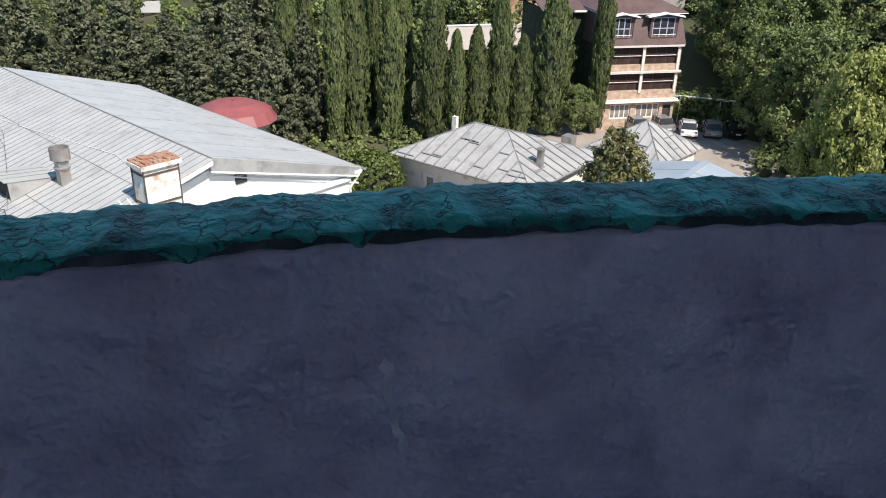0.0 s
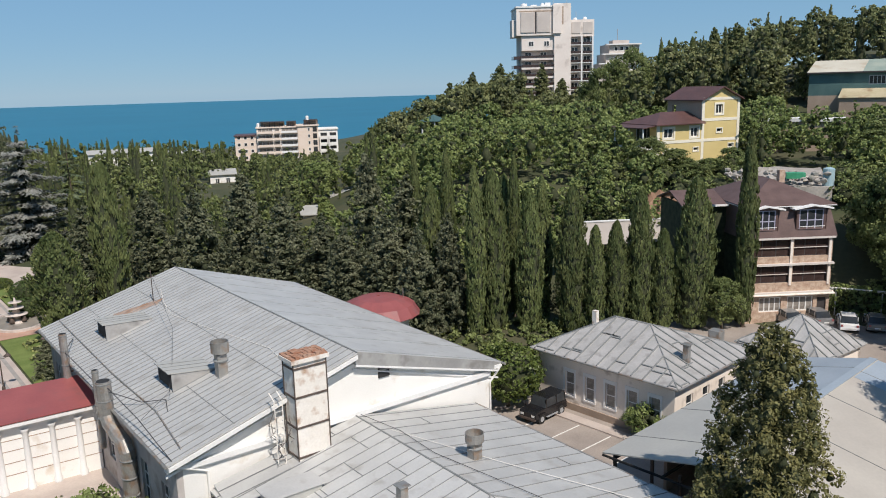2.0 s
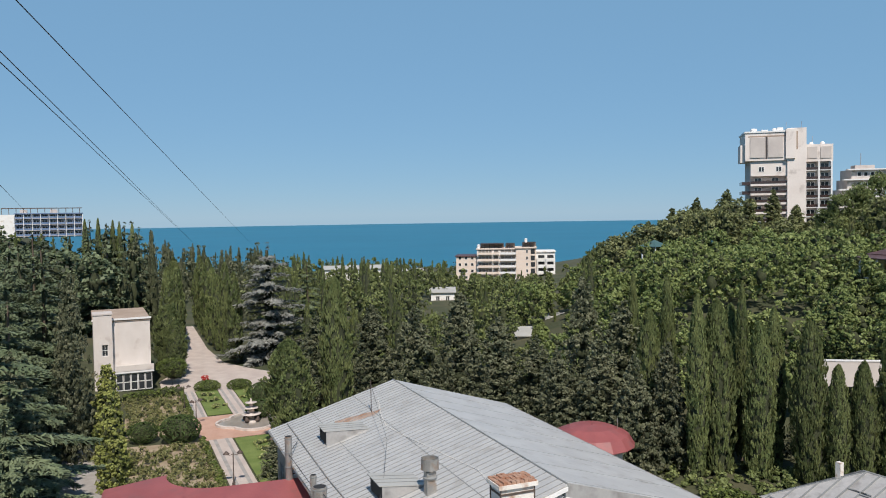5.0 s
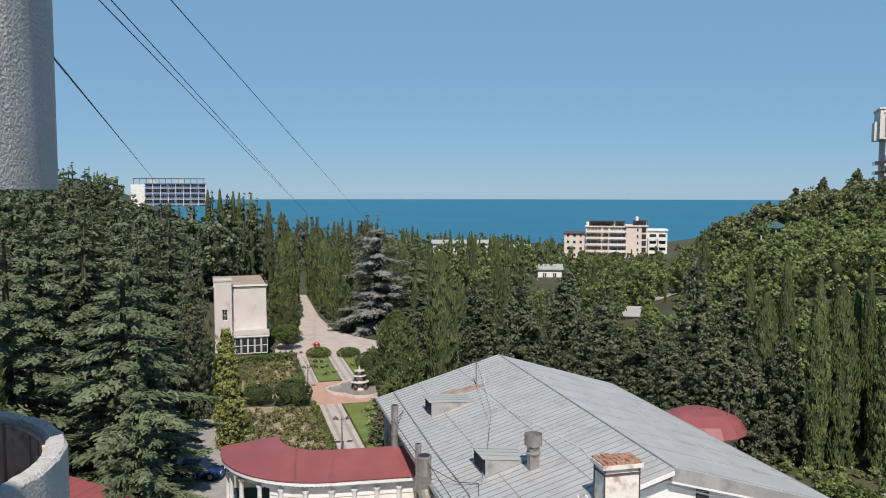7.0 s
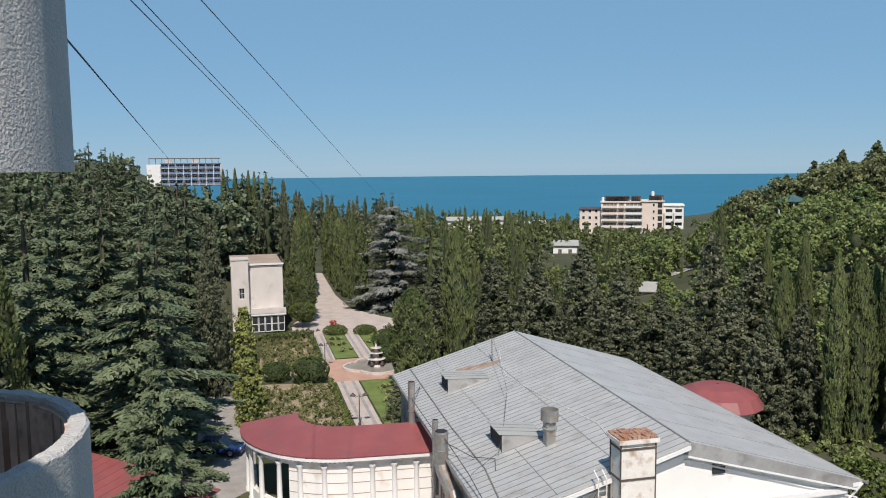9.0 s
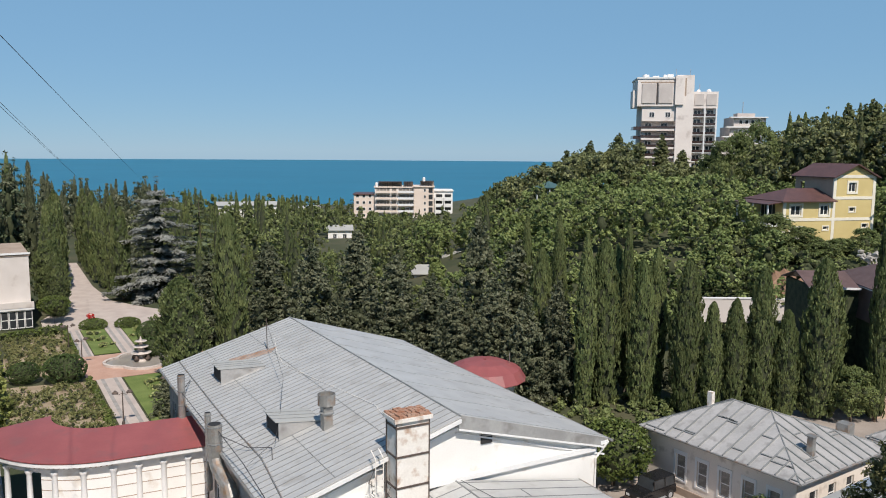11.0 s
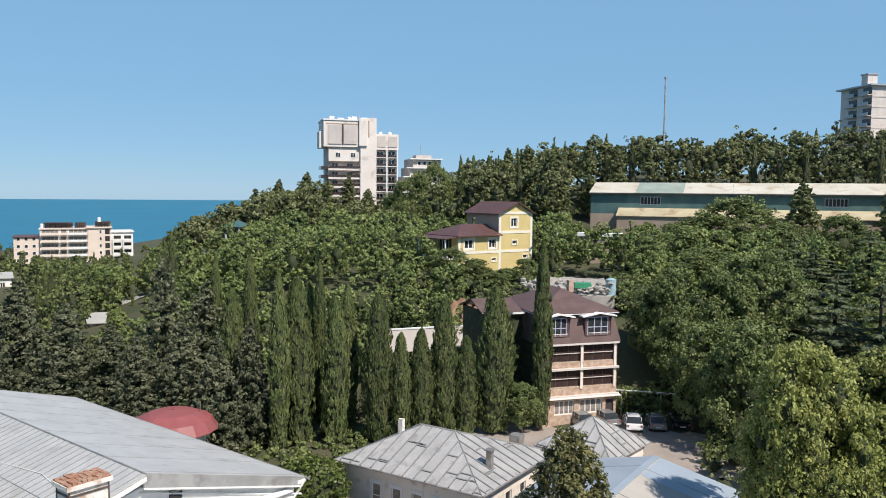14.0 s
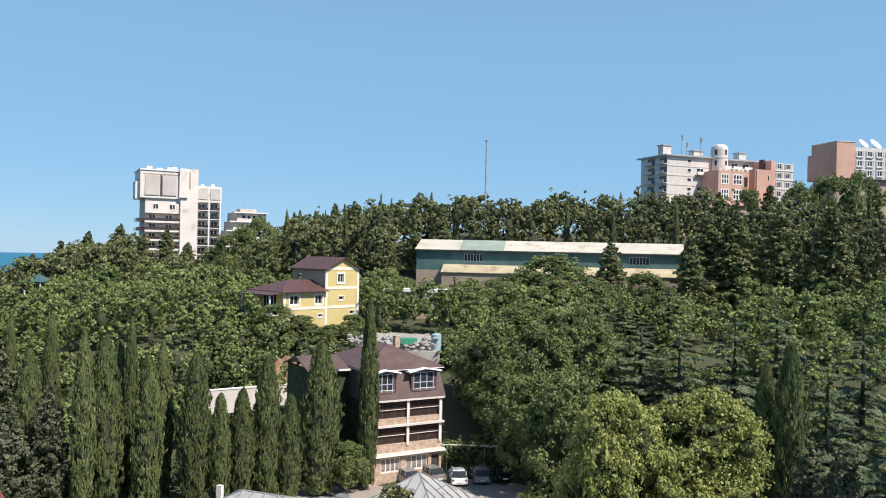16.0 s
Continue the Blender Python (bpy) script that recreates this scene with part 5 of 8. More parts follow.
shed2 = thing("flat_shed", pose(*polar(55.8, 150), 15.2, 0, 0, -62), "low shed with a white flat roof", "shed")
part("roof", box(B(), 0, 13, -3, 3, 1.8, 2.3), M["cornice"], shed2)
part("wall", box(B(), 0.4, 12.6, -2.6, 2.6, -6, 1.8), M["tan"], shed2)
mast = thing("radio_mast", pose(*polar(63.4, 212), 24), "thin tall steel mast above the pines", "mast")
part("pole", tube(tube(B(), (0, 0, 0), (0, 0, 24), 0.28, 0.24, 8), (0, 0, 24), (0, 0, 30.5), 0.24, 0.2, 8), M["steel"], mast)
for z in (20, 25, 28):
    part("ring", tube(B(), (0, 0, z), (0, 0, z + 0.2), 0.33, n=8), M["steel"], mast)
part("head", box(B(), -0.3, 0.6, -0.25, 0.25, 30.3, 30.8), M["steel"], mast)


def balcony(parent, x, z, w, m, depth=1.4, rail="concrete", recess="glass"):
    b = part("balcony", box(B(), x, x + w, -depth, 0, z, z + 0.22), M["concrete"], parent, m=m)
    part("balcony_rail", box(B(), x, x + w, -depth, -depth + 0.12, z + 0.22, z + 1.15), M[rail], b)
    return b


# ---- tower hotel ----
tower = thing("tower_hotel", pose(*polar(39.6, 283), 8, 0, 0, -33) @ Matrix.Diagonal((0.955, 1, 1, 1)), "pale concrete tower hotel with stacked balconies", "tower")

part("core", box(B(), 0.5, 14.2, 2.6, 16, 0, 41.0), M["concrete"], tower)
part("pylon", box(B(), 12.2, 18.2, -1.2, 14, 0, 43.0), M["pylon"], tower, "tall white windowless pylon")
part("crown_block", box(B(), -1.4, 12.2, -1.0, 15, 32.6, 41.8), M["pylon"], tower, "overhanging concrete crown block")
for x0, x1 in ((0.2, 5.0), (6.0, 10.8)):
    part("crown_panel", box(B(), x0, x1, -1.3, -1.0, 33.6, 40.2), M["concrete"], tower)
part("crown_edge", box(B(), -1.7, 12.4, -1.3, 15.3, 41.8, 42.3), M["cornice"], tower)
part("upper_wall", box(B(), 0.5, 12.2, -0.3, 2.6, 27.6, 32.6), M["pylon"], tower)
for x in (3.0, 8.6):
    window(tower, x, 28.9, 1.9, 1.8, pose(0, -0.3, 0), 2, 1, 0.15, depth=-0.08)
for k in range(8):
    z = 3.0 + 3.1 * k
    b = part("balcony", box(B(), 0.4, 12.2, -0.6, 2.6, z - 0.35, z + 0.42), M["pylon"], tower)
    part("balcony_rail", box(B(), 0.4, 12.2, -0.7, -0.58, z + 0.42, z + 1.2), M["loggia_glass"], b)
    part("side_balcony", box(B(), -2.2, 0.5, 1.0, 9, z, z + 1.1), M["loggia_glass"], tower)
    for x in (2.0, 7.6):
        window(tower, x, z + 0.4, 2.4, 2.0, pose(0, 2.5, 0), 2, 1, 0.15, depth=0.0)
part("right_block", box(B(), 18.2, 26.6, 3.0, 14, 0, 30.0), M["concrete"], tower)
part("right_crown", box(B(), 18.2, 27.0, 0.8, 14.2, 32.0, 37.6), M["pylon"], tower)
for x0, x1 in ((18.8, 22.0), (23.0, 26.4)):
    part("crown_panel", box(B(), x0, x1, 0.6, 0.8, 33.0, 36.8), M["concrete"], tower)
part("pylon_slot", box(B(), 15.0, 15.5, -1.23, -1.2, 36.0, 42.0), M["tan"], tower)
part("pylon_flare", slab(B(), [(11.6, -1.9, 42.6), (14.6, -1.9, 42.6), (14.6, -1.2, 42.6), (11.6, -1.2, 42.6)], 9.5), M["pylon"], tower)
part("right_core", box(B(), 18.2, 26.2, 3.2, 14, 30, 32.0), M["concrete"], tower)
for x in (22.3, 26.3):
    part("right_fin", box(B(), x, x + 0.5, 0.6, 3.2, 0, 32.0), M["cornice"], tower)
for k in range(10):
    z = 1.6 + 3.05 * k
    for x in (18.4, 22.9):
        b = part("balcony", box(B(), x, x + 3.8, 0.7, 3.0, z, z + 0.28), M["cornice"], tower)
        part("balcony_rail", box(B(), x, x + 3.8, 0.65, 0.78, z + 0.28, z + 1.1), M["loggia_glass"], b)
        window(tower, x + 0.6, z + 0.4, 2.6, 2.1, pose(0, 2.9, 0), 2, 1, 0.15, depth=0.0)
part("side_tank_room", box(B(), -2.8, -1.4, 0.5, 8.0, 32.2, 38.0), M["pylon"], tower, "pale block jutting from the crown's side")
# flat darker strips paint the shade of the gaps round the crown panels
part("crown_gap", box(B(), 5.2, 5.8, -1.06, -1.0, 33.2, 40.6), M["dark_frame"], tower)
part("crown_shadow_gap", box(B(), -0.4, 11.8, -1.06, -1.0, 40.4, 40.8), M["tan"], tower)
for x, y, r in ((1.5, 1.0, 0.9), (8.2, 0.5, 0.8), (20.5, 3.0, 0.7), (24.0, 2.6, 0.8)):
    part("roof_dome", lathe(B(), [(r, 0), (r * 0.95, r * 0.7), (r * 0.5, r * 1.2), (0.01, r * 1.3)], 12), M["cornice"], tower, m=pose(x, y, 42.3 if x < 15 else 37.6))
for x in (12.6, 17.6, 21.0):
    part("roof_aerial", tube(B(), (x, 4, 37), (x, 4, 45.5 if x < 18 else 40.5), 0.09, n=6), M["steel"], tower)
for x, h in ((1, 1.2), (4.5, 0.8), (9.5, 1.4)):
    part("roof_box", box(B(), x, x + 2, 3, 6, 42.3, 42.3 + h), M["cornice"], tower)
annex = thing("stepped_hotel", pose(*polar(44.9, 292), 20.8, 0, 0, -30), "stepped pale hotel wing behind the trees", "hotel")
for k in range(5):
    part("storey", box(B(), 1.2 * k, 14 + 0.4 * k, 2.0 - 0.2 * k, 14, 3.3 * k, 3.3 * k + 3.3), M["concrete"], annex)
    part("slab_edge", box(B(), 1.2 * k - 1.5, 14.3 + 0.4 * k, 0.6 - 0.2 * k, 2.0, 3.3 * k + 3.0, 3.3 * k + 3.4), M["cornice"], annex)
    for j in range(4):
        window(annex, 6.5 + 2 * j, 3.3 * k + 0.9, 1.3, 1.5, pose(0, 2.0 - 0.2 * k, 0), 1, 1, 0.15, depth=-0.05)
part("roof_box", box(B(), 7, 13, 5, 10, 16.5, 18), M["concrete"], annex)
part("antenna", tube(B(), (9, 6, 18), (9, 6, 22), 0.12), M["steel"], annex)

# ---- seaside hotel ----
hotel = thing("seaside_hotel", pose(*polar(19.35, 326), -3.5, 0, 0, -23.5) @ Matrix.Diagonal((0.915, 1, 0.88, 1)), "peach and white five-storey hotel near the sea", "hotel")
for x0, x1, y0, h, mt in ((0, 9.5, 1.5, 11.8, "peach"), (9.5, 31, 0, 15.2, "cream"), (27, 36, -1.0, 15.6, "peach"), (36, 44.5, 1.5, 13.6, "white")):
    part("block", box(B(), x0, x1, y0, y0 + 14, 0, h), M[mt], hotel)
for x0, x1, y0, h, mt in ((0, 9.5, 1.5, 11.8, "maroon"), (9.5, 31, 0, 15.2, "peach"), (27, 36, -1.0, 15.6, "peach"), (36, 44.5, 1.5, 13.6, "white")):
    part("roof_edge", box(B(), x0 - 0.4, x1 + 0.4, y0 - 0.5, y0 + 14.4, h, h + 0.45), M[mt], hotel)
for k in range(5):
    z = 0.7 + 3.0 * k
    for j, (x, w) in enumerate(((9.9, 6.6), (16.9, 2.6), (19.9, 7.0))):
        balcony(hotel, x, z, w, I4, 1.5, "peach" if j < 2 else "cornice")
        window(hotel, x + 0.2, z + 0.4, w - 0.4, 2.05, I4, max(int(w / 1.6), 1), 1, 0.12, "white_frame", -0.08, glass="curtain_glass")
    if k < 4:
        for j in range(3):
            window(hotel, 1.0 + 2.8 * j, z + 0.7, 1.4, 1.5, pose(0, 1.5, 0), 1, 1, 0.15, depth=-0.08)
        for j in range(2):
            balcony(hotel, 36.6 + 4.0 * j, z, 3.4, pose(0, 1.5, 0), 1.6, "cornice")
            window(hotel, 36.8 + 4.0 * j, z + 0.3, 3.0, 2.2, pose(0, 1.5, 0), 2, 1, 0.12, "dark_frame", -0.08)
            part("arch_wall", facade_bm(3.6, 2.9, [(36.9 + 4.0 * j, z + 1.2, 2.8, 1.4)], 0.2, 36.5 + 4.0 * j, z), M["white"], hotel, m=pose(0, -0.2, 0))
    window(hotel, 31.4, z + 0.7, 1.0, 1.5, pose(0, -1.0, 0), 1, 1, 0.14, depth=-0.08)
    window(hotel, 33.6, z + 0.3, 1.8, 2.2, pose(0, -1.0, 0), 2, 1, 0.12, "dark_frame", -0.08)
# roof terraces: dark slatted canopies on posts
for x0, x1, z in ((11, 21.5, 15.7), (22.5, 26.5, 15.7), (30, 36, 16.1)):
    can = part("roof_canopy", box(B(), x0, x1, 1.5, 8, z + 2.0, z + 2.2), M["dark_frame"], hotel, "dark roof terrace canopy")
    for k in range(6):
        x = x0 + (x1 - x0) * k / 5
        part("canopy_post", box(B(), x - 0.12, x + 0.12, 1.5, 1.74, z - 0.2, z + 2.0), M["dark_frame"], can)
    part("canopy_back", box(B(), x0, x1, 7.6, 7.9, z - 0.2, z + 2.0), M["tan"], can)
for x, z in ((10.2, 15.6), (31.5, 18.2)):
    part("roof_tank", lathe(B(), [(0.7, 0), (0.7, 1.6), (0.4, 1.9), (0.01, 2.0)], 12), M["cornice"], hotel, m=pose(x, 2.0, z))

# ---- blue-balconied hotel on the left hill ----
bh = thing("blue_hotel", pose(*polar(-10.85, 372), 17.6, 0, 0, 8) @ Matrix.Diagonal((0.95, 1, 0.84, 1)), "long hotel with blue balconies on the wooded hill", "hotel")
part("end_block", box(B(), 0, 6.0, -1.0, 13, 0, 11.4), M["white"], bh, "white windowless end block")
part("core", box(B(), 6.0, 33.0, 1.4, 13, 0, 11.6), M["blue_rail"], bh)
for k in range(4):
    for j in range(8):
        b = balcony(bh, 6.2 + 3.35 * j, 0.5 + 2.9 * k, 3.0, pose(0, 1.4, 0), 1.6, "blue_rail")
        window(bh, 6.6 + 3.35 * j, 0.8 + 2.9 * k, 2.3, 2.0, pose(0, 1.4, 0), 2, 1, 0.2, depth=-0.08)
part("roof_edge", box(B(), 5.8, 33.3, -0.4, 13.2, 11.6, 12.1), M["blue_rail"], bh)
for j in range(12):
    part("frame_post", box(B(), 1.0 + 2.8 * j, 1.25 + 2.8 * j, 0.5, 0.75, 11.4, 14.6), M["strap"], bh)
for y in (0.5, 9.0):
    part("frame_beam", box(B(), 0.9, 33.0, y, y + 0.3, 14.4, 14.7), M["strap"], bh, "dark open steel frame on the roof")
for x0 in (8, 20):
    part("roof_cabin", box(B(), x0, x0 + 3, 4, 8, 12.1, 13.9), M["concrete"], bh)
for j in range(9):
    part("fin", box(B(), 6.0 + 3.35 * j, 6.25 + 3.35 * j, -0.3, 1.4, 0, 11.6), M["cornice"], bh)

# ---- hotels on the ridge ----
rh = thing("ridge_hotel", pose(*polar(76.1, 285), 42.8, 0, 0, -40), "cream and terracotta hotel with a round turret on the ridge", "hotel")


def side_wall_pose(x, y):
    """The plane of a wall that runs back from the corner (x, y), facing the hotel's left."""
    return pose(x, y, 0, 0, 0, -90)


part("foundation", box(B(), 0.3, 49.0, -8.0, 15, -24, 0), M["tan"], rh)
part("left_block", box(B(), 0, 18.5, 0, 15.5, 0, 16.9), M["villa_plaster"], rh)
part("left_roof", box(B(), -1.2, 19.2, -1.0, 16.6, 16.9, 17.4), M["steel"], rh, "thin grey overhanging roof slab")
for k in range(5):
    z = 0.8 + 3.3 * k
    for y in (4.0, 11.0):
        balcony(rh, y - 15.5, z, 4.6, side_wall_pose(0, 0), 1.5, "steel")
        window(rh, y - 15.2, z + 0.4, 4.0, 2.1, side_wall_pose(0, 0), 3, 1, 0.14, "dark_frame", -0.08)
    part("string_course", box(B(), 0.0, 18.4, -0.12, 0.0, z - 0.6, z - 0.35), M["concrete"], rh)
    window(rh, 8.4, z + 0.9, 1.8, 1.3, I4, 1, 1, 0.16, depth=-0.08)
    if k % 2:
        balcony(rh, 11.8, z, 4.4, I4, 1.5, "cornice")
        window(rh, 12.4, z + 0.4, 3.0, 2.1, I4, 2, 1, 0.16, depth=-0.08)
for x, y, w, z0, z1 in ((0.4, 3.0, 3.4, 17.4, 20.8), (15.0, 5.0, 4.0, 17.4, 20.0), (36.0, 6.0, 3.2, 17.8, 20.6)):
    st = part("rooftop_cabin", box(B(), x, x + w, y, y + 3.0, z0, z1), M["villa_plaster"], rh)
    part("cabin_roof", box(B(), x - 0.3, x + w + 0.3, y - 0.3, y + 3.3, z1, z1 + 0.35), M["steel"], st)
tur = part("turret", lathe(B(), [(2.95, 0), (2.95, 17.0), (3.1, 17.1), (3.1, 17.4), (2.95, 17.5), (2.95, 20.3), (2.7, 21.2), (1.9, 21.9), (0.01, 22.2)], 28, 21.6, -0.6), M["villa_plaster"], rh, "round cream turret with a domed top", soft=False)
for z in (14.4, 18.2):
    for a in (-62, 10):
        window(tur, -0.42, z, 0.84, 1.7, pose(21.6, -0.6, 0, 0, 0, a) @ pose(0, -3.0, 0), 1, 1, 0.12, "dark_frame", 0.0)
part("middle_block", box(B(), 18.5, 47.0, 4.0, 15, 0, 17.2), M["villa_plaster"], rh)
part("middle_roof", box(B(), 25.0, 47.8, 2.6, 15.6, 17.2, 17.8), M["steel"], rh)
for j in range(4):
    balcony(rh, 25.6 + 5.0 * j, 14.0, 3.8, pose(0, 4.0, 0), 1.6, "cornice")
    window(rh, 26.0 + 5.0 * j, 14.4, 2.6, 2.0, pose(0, 4.0, 0), 2, 1, 0.16, depth=-0.08)
part("terracotta_block", box(B(), 14.5, 27.6, -9.0, 3.0, 0, 11.9), M["ochre"], rh)
for k in range(7):
    part("parapet_tooth", box(B(), 14.6 + 1.95 * k, 15.7 + 1.95 * k, -9.05, -8.7, 11.9, 12.6), M["villa_plaster"], rh)
for x, w in ((15.6, 3.4), (20.6, 4.0)):
    for z in (2.0, 7.2):
        window(rh, x, z, w, 3.6, pose(0, -9.0, 0), 3, 2, 0.35, "white_frame", -0.08)
window(rh, 25.4, 6.6, 1.5, 3.4, pose(0, -9.0, 0), 1, 1, 0.15, "dark_frame", -0.08)
for y in (-6.5, -1.5):
    window(rh, y - 1.0, 7.0, 1.6, 2.6, side_wall_pose(14.5, 0), 1, 2, 0.2, "white_frame", -0.08)
part("terracotta_block", box(B(), 31.0, 39.8, -8.0, 4.0, 0, 13.2), M["ochre"], rh)
window(rh, 36.5, 9.4, 0.9, 2.0, pose(0, -8.0, 0), 1, 1, 0.14, "white_frame", -0.08)
part("downpipe", tube(B(), (31.5, -8.1, 0), (31.5, -8.1, 13.0), 0.16, n=8), M["strap"], rh)
part("terracotta_block", box(B(), 40.0, 41.6, -6.0, 11.0, 0, 17.0), M["ochre"], rh)
part("service_riser", box(B(), 39.4, 40.0, -3.0, -0.6, 10, 17.6), M["strap"], rh, "dark service pipes up the wall")
part("white_bay", box(B(), 41.6, 50.0, -6.0, 11.0, 0, 16.2), M["villa_plaster"], rh)
for k in range(5):
    z = 0.9 + 3.3 * k
    part("ledge", box(B(), 41.7, 50.0, -6.25, -6.0, z - 0.7, z - 0.45), M["cornice"], rh)
    for x in (42.6, 46.6):
        window(rh, x, z, 1.9, 2.0, pose(0, -6.0, 0), 2, 1, 0.16, "white_frame", -0.08)
        for dx in (-0.6, 1.95):
            part("shutter", box(B(), x + dx, x + dx + 0.55, -6.1, -6.0, z, z + 2.0), M["steel"], rh)
for x, y, h in ((10.5, 6, 8.5), (13.5, 7, 6.0), (18.0, 5, 8.0)):
    aer = part("aerial", tube(B(), (x, y, 17.4), (x, y, 17.4 + h), 0.12, n=8), M["steel"], rh)
    for k in range(3):
        part("antenna_panel", box(B(), x - 0.45, x - 0.15, y - 0.3, y + 0.1, 17.4 + h - 2.2 + 0.2 * k, 17.4 + h - 0.4), M["steel"], aer, m=pose(x, y, 0, 0, 0, 120 * k) @ pose(-x, -y, 0))
rh2 = thing("terracotta_hotel", pose(*polar(86.75, 285), 47.5, 0, 0, -50), "terracotta and white hotel block on the ridge", "hotel")
part("foundation", box(B(), 0.3, 35.6, 1.0, 12, -26, 3.8), M["tan"], rh2)
part("terracotta_block", box(B(), 0, 6.8, 0, 12.8, 3.8, 15.5), M["ochre"], rh2)
part("roof_edge", box(B(), -0.15, 6.95, -0.15, 12.95, 15.5, 15.75), M["villa_plaster"], rh2)
part("terracotta_block", box(B(), 1.5, 6.8, 12.8, 17.0, 3.8, 12.6), M["ochre"], rh2)
part("white_block", box(B(), 6.8, 30, 0.5, 12.8, 3.8, 14.0), M["villa_plaster"], rh2)
part("glazed_base", box(B(), 6.9, 30, 0.9, 3, 1.8, 3.8), M["loggia_glass"], rh2)
for k in range(3):
    for j in range(6):
        z, x = 4.8 + 3.1 * k, 7.8 + 3.7 * j
        window(rh2, x, z, 1.9, 1.9, pose(0, 0.5, 0), 2, 1, 0.16, "white_frame", -0.08)
        part("window_ledge", box(B(), x - 0.3, x + 2.2, 0.1, 0.5, z - 0.3, z - 0.1), M["cornice"], rh2)
        for dx in (-0.6, 1.95):
            part("shutter", box(B(), x + dx, x + dx + 0.5, 0.4, 0.5, z, z + 1.9), M["steel"], rh2)
for x, r in ((11.5, 1.9), (16.0, 2.2)):
    part("dish", lathe(B(), [(0.2, 0), (r * 0.7, 0.3), (r, 0.8), (r * 0.97, 0.85), (r * 0.66, 0.38), (0.01, 0.1)], 16), M["cornice"], rh2, "white satellite dish", m=pose(x, 3.0, 15.2, 50, 0, 20))
    part("dish_mast", tube(B(), (x, 3.2, 14.0), (x, 3.2, 15.4), 0.12, n=8), M["steel"], rh2)

# low buildings showing among the valley trees
for az, d, w, h, z, mt, lab in ((9.8, 300, 22, 6, -1.5, "white", "white low building among the valley trees"), (17.5, 235, 7, 6.0, -4.6, "white", "small white house among the valley trees"), (14.5, 330, 14, 5, -4, "concrete", "grey low building near the shore"),
                            (31.0, 150, 5, 6, -0.5, "cream", "small cream house behind the cypresses"), (23.7, 150, 5, 4.0, -2.6, "concrete", "small grey hut among the trees"), (25.9, 170, 5, 5, -3.4, "white", "small white house among the valley trees")):
    t = thing("small_house", pose(*polar(az, d), z, 0, 0, -az), lab, "house", "houses among the trees")
    part("wall", facade_bm(w, h, [(w * 0.2, h - 2.6, 1.2, 1.4), (w * 0.62, h - 2.6, 1.2, 1.4)], 0.3), M[mt], t)
    for k in (0.2, 0.62):
        window(t, w * k, h - 2.6, 1.2, 1.4, I4, 2, 1, 0.12)
    part("body", box(B(), 0, w, 0.31, 8, 0, h), M[mt], t)
    part("roof", slab(slab(B(), [(-0.5, -0.6, h), (w + 0.5, -0.6, h), (w + 0.5, 4, h + 1.2), (-0.5, 4, h + 1.2)], 0.15), [(-0.5, 4, h + 1.2), (w + 0.5, 4, h + 1.2), (w + 0.5, 8.5, h), (-0.5, 8.5, h)], 0.15), M["roof_grey"], t)
gz = thing("gazebo", pose(*polar(33.4, 170), float(height(*polar(33.4, 170))) + 3.0), "small green-roofed gazebo above the treetops", "gazebo")
for k in range(6):
    a, b = 2 * math.pi * k / 6, 2 * math.pi * (k + 1) / 6
    part("roof_panel", slab(B(), [(3.4 * math.cos(a), 3.4 * math.sin(a), 5.6), (3.4 * math.cos(b), 3.4 * math.sin(b), 5.6), (0, 0, 6.9)], 0.1), M["teal_wall"], gz)
    part("post", tube(B(), (2.9 * math.cos(a), 2.9 * math.sin(a), -3), (2.9 * math.cos(a), 2.9 * math.sin(a), 5.6), 0.12, n=8), M["cornice"], gz)

# rubble terrace behind the guesthouse
ter = thing("rubble_terrace", pose(88.4, 60.0, 0, 0, 0, -52), "stone rubble terrace with debris on the slope", "terrace")
g = random.Random(8)
part("terrace_wall", box(B(), -4, 8.5, 0, 1.2, 6.5, 11.0), M["stone"], ter)
stone_meshes = []
for k in range(5):
    bm = bmesh.new()
    bmesh.ops.create_icosphere(bm, subdivisions=1, radius=0.5)
    for v in bm.verts:
        v.co *= g.uniform(0.7, 1.3)
    stone_meshes.append(mesh_of("stone", bm, M["stone"]))
for k in range(110):
    part("stone", stone_meshes[k % 5], None, ter, m=pose(g.uniform(-4, 9), g.uniform(-0.2, 6.0), 11.0 + g.uniform(0, 1.7), 0, 0, g.uniform(0, 360)) @ Matrix.Diagonal((g.uniform(0.4, 1.2), g.uniform(0.4, 0.9), g.uniform(0.3, 0.7), 1)))
bm = B()
grid = [[bm.verts.new((-5.0 + 1.0 * i, 1.0 + 1.3 * j, 10.75 + 0.10 * j + 0.5 * noise.noise(Vector((i * 0.5, j * 0.5, 8))))) for j in range(12)] for i in range(15)]
for i in range(14):
    for j in range(11):
        bm.faces.new((grid[i][j], grid[i + 1][j], grid[i + 1][j + 1], grid[i][j + 1]))
part("trodden_earth", bm, M["grey_path"], ter, "pale trodden earth on the terrace")
part("tarpaulin", box(B(), 3.2, 5.4, 0.1, 1.4, 12.0, 12.7), mat("green_tarpaulin", (0.05, 0.30, 0.16), (0.07, 0.36, 0.2), 2, 0.5), ter, "crumpled green tarpaulin")
part("water_tank", lathe(B(), [(0.7, 11.0), (0.7, 13.1), (0.3, 13.3), (0.01, 13.3)], 16, 8.2, 1.6), mat("pale_blue_tank", (0.30, 0.44, 0.50), (0.36, 0.50, 0.55), 1, 0.5), ter, "pale blue water tank")
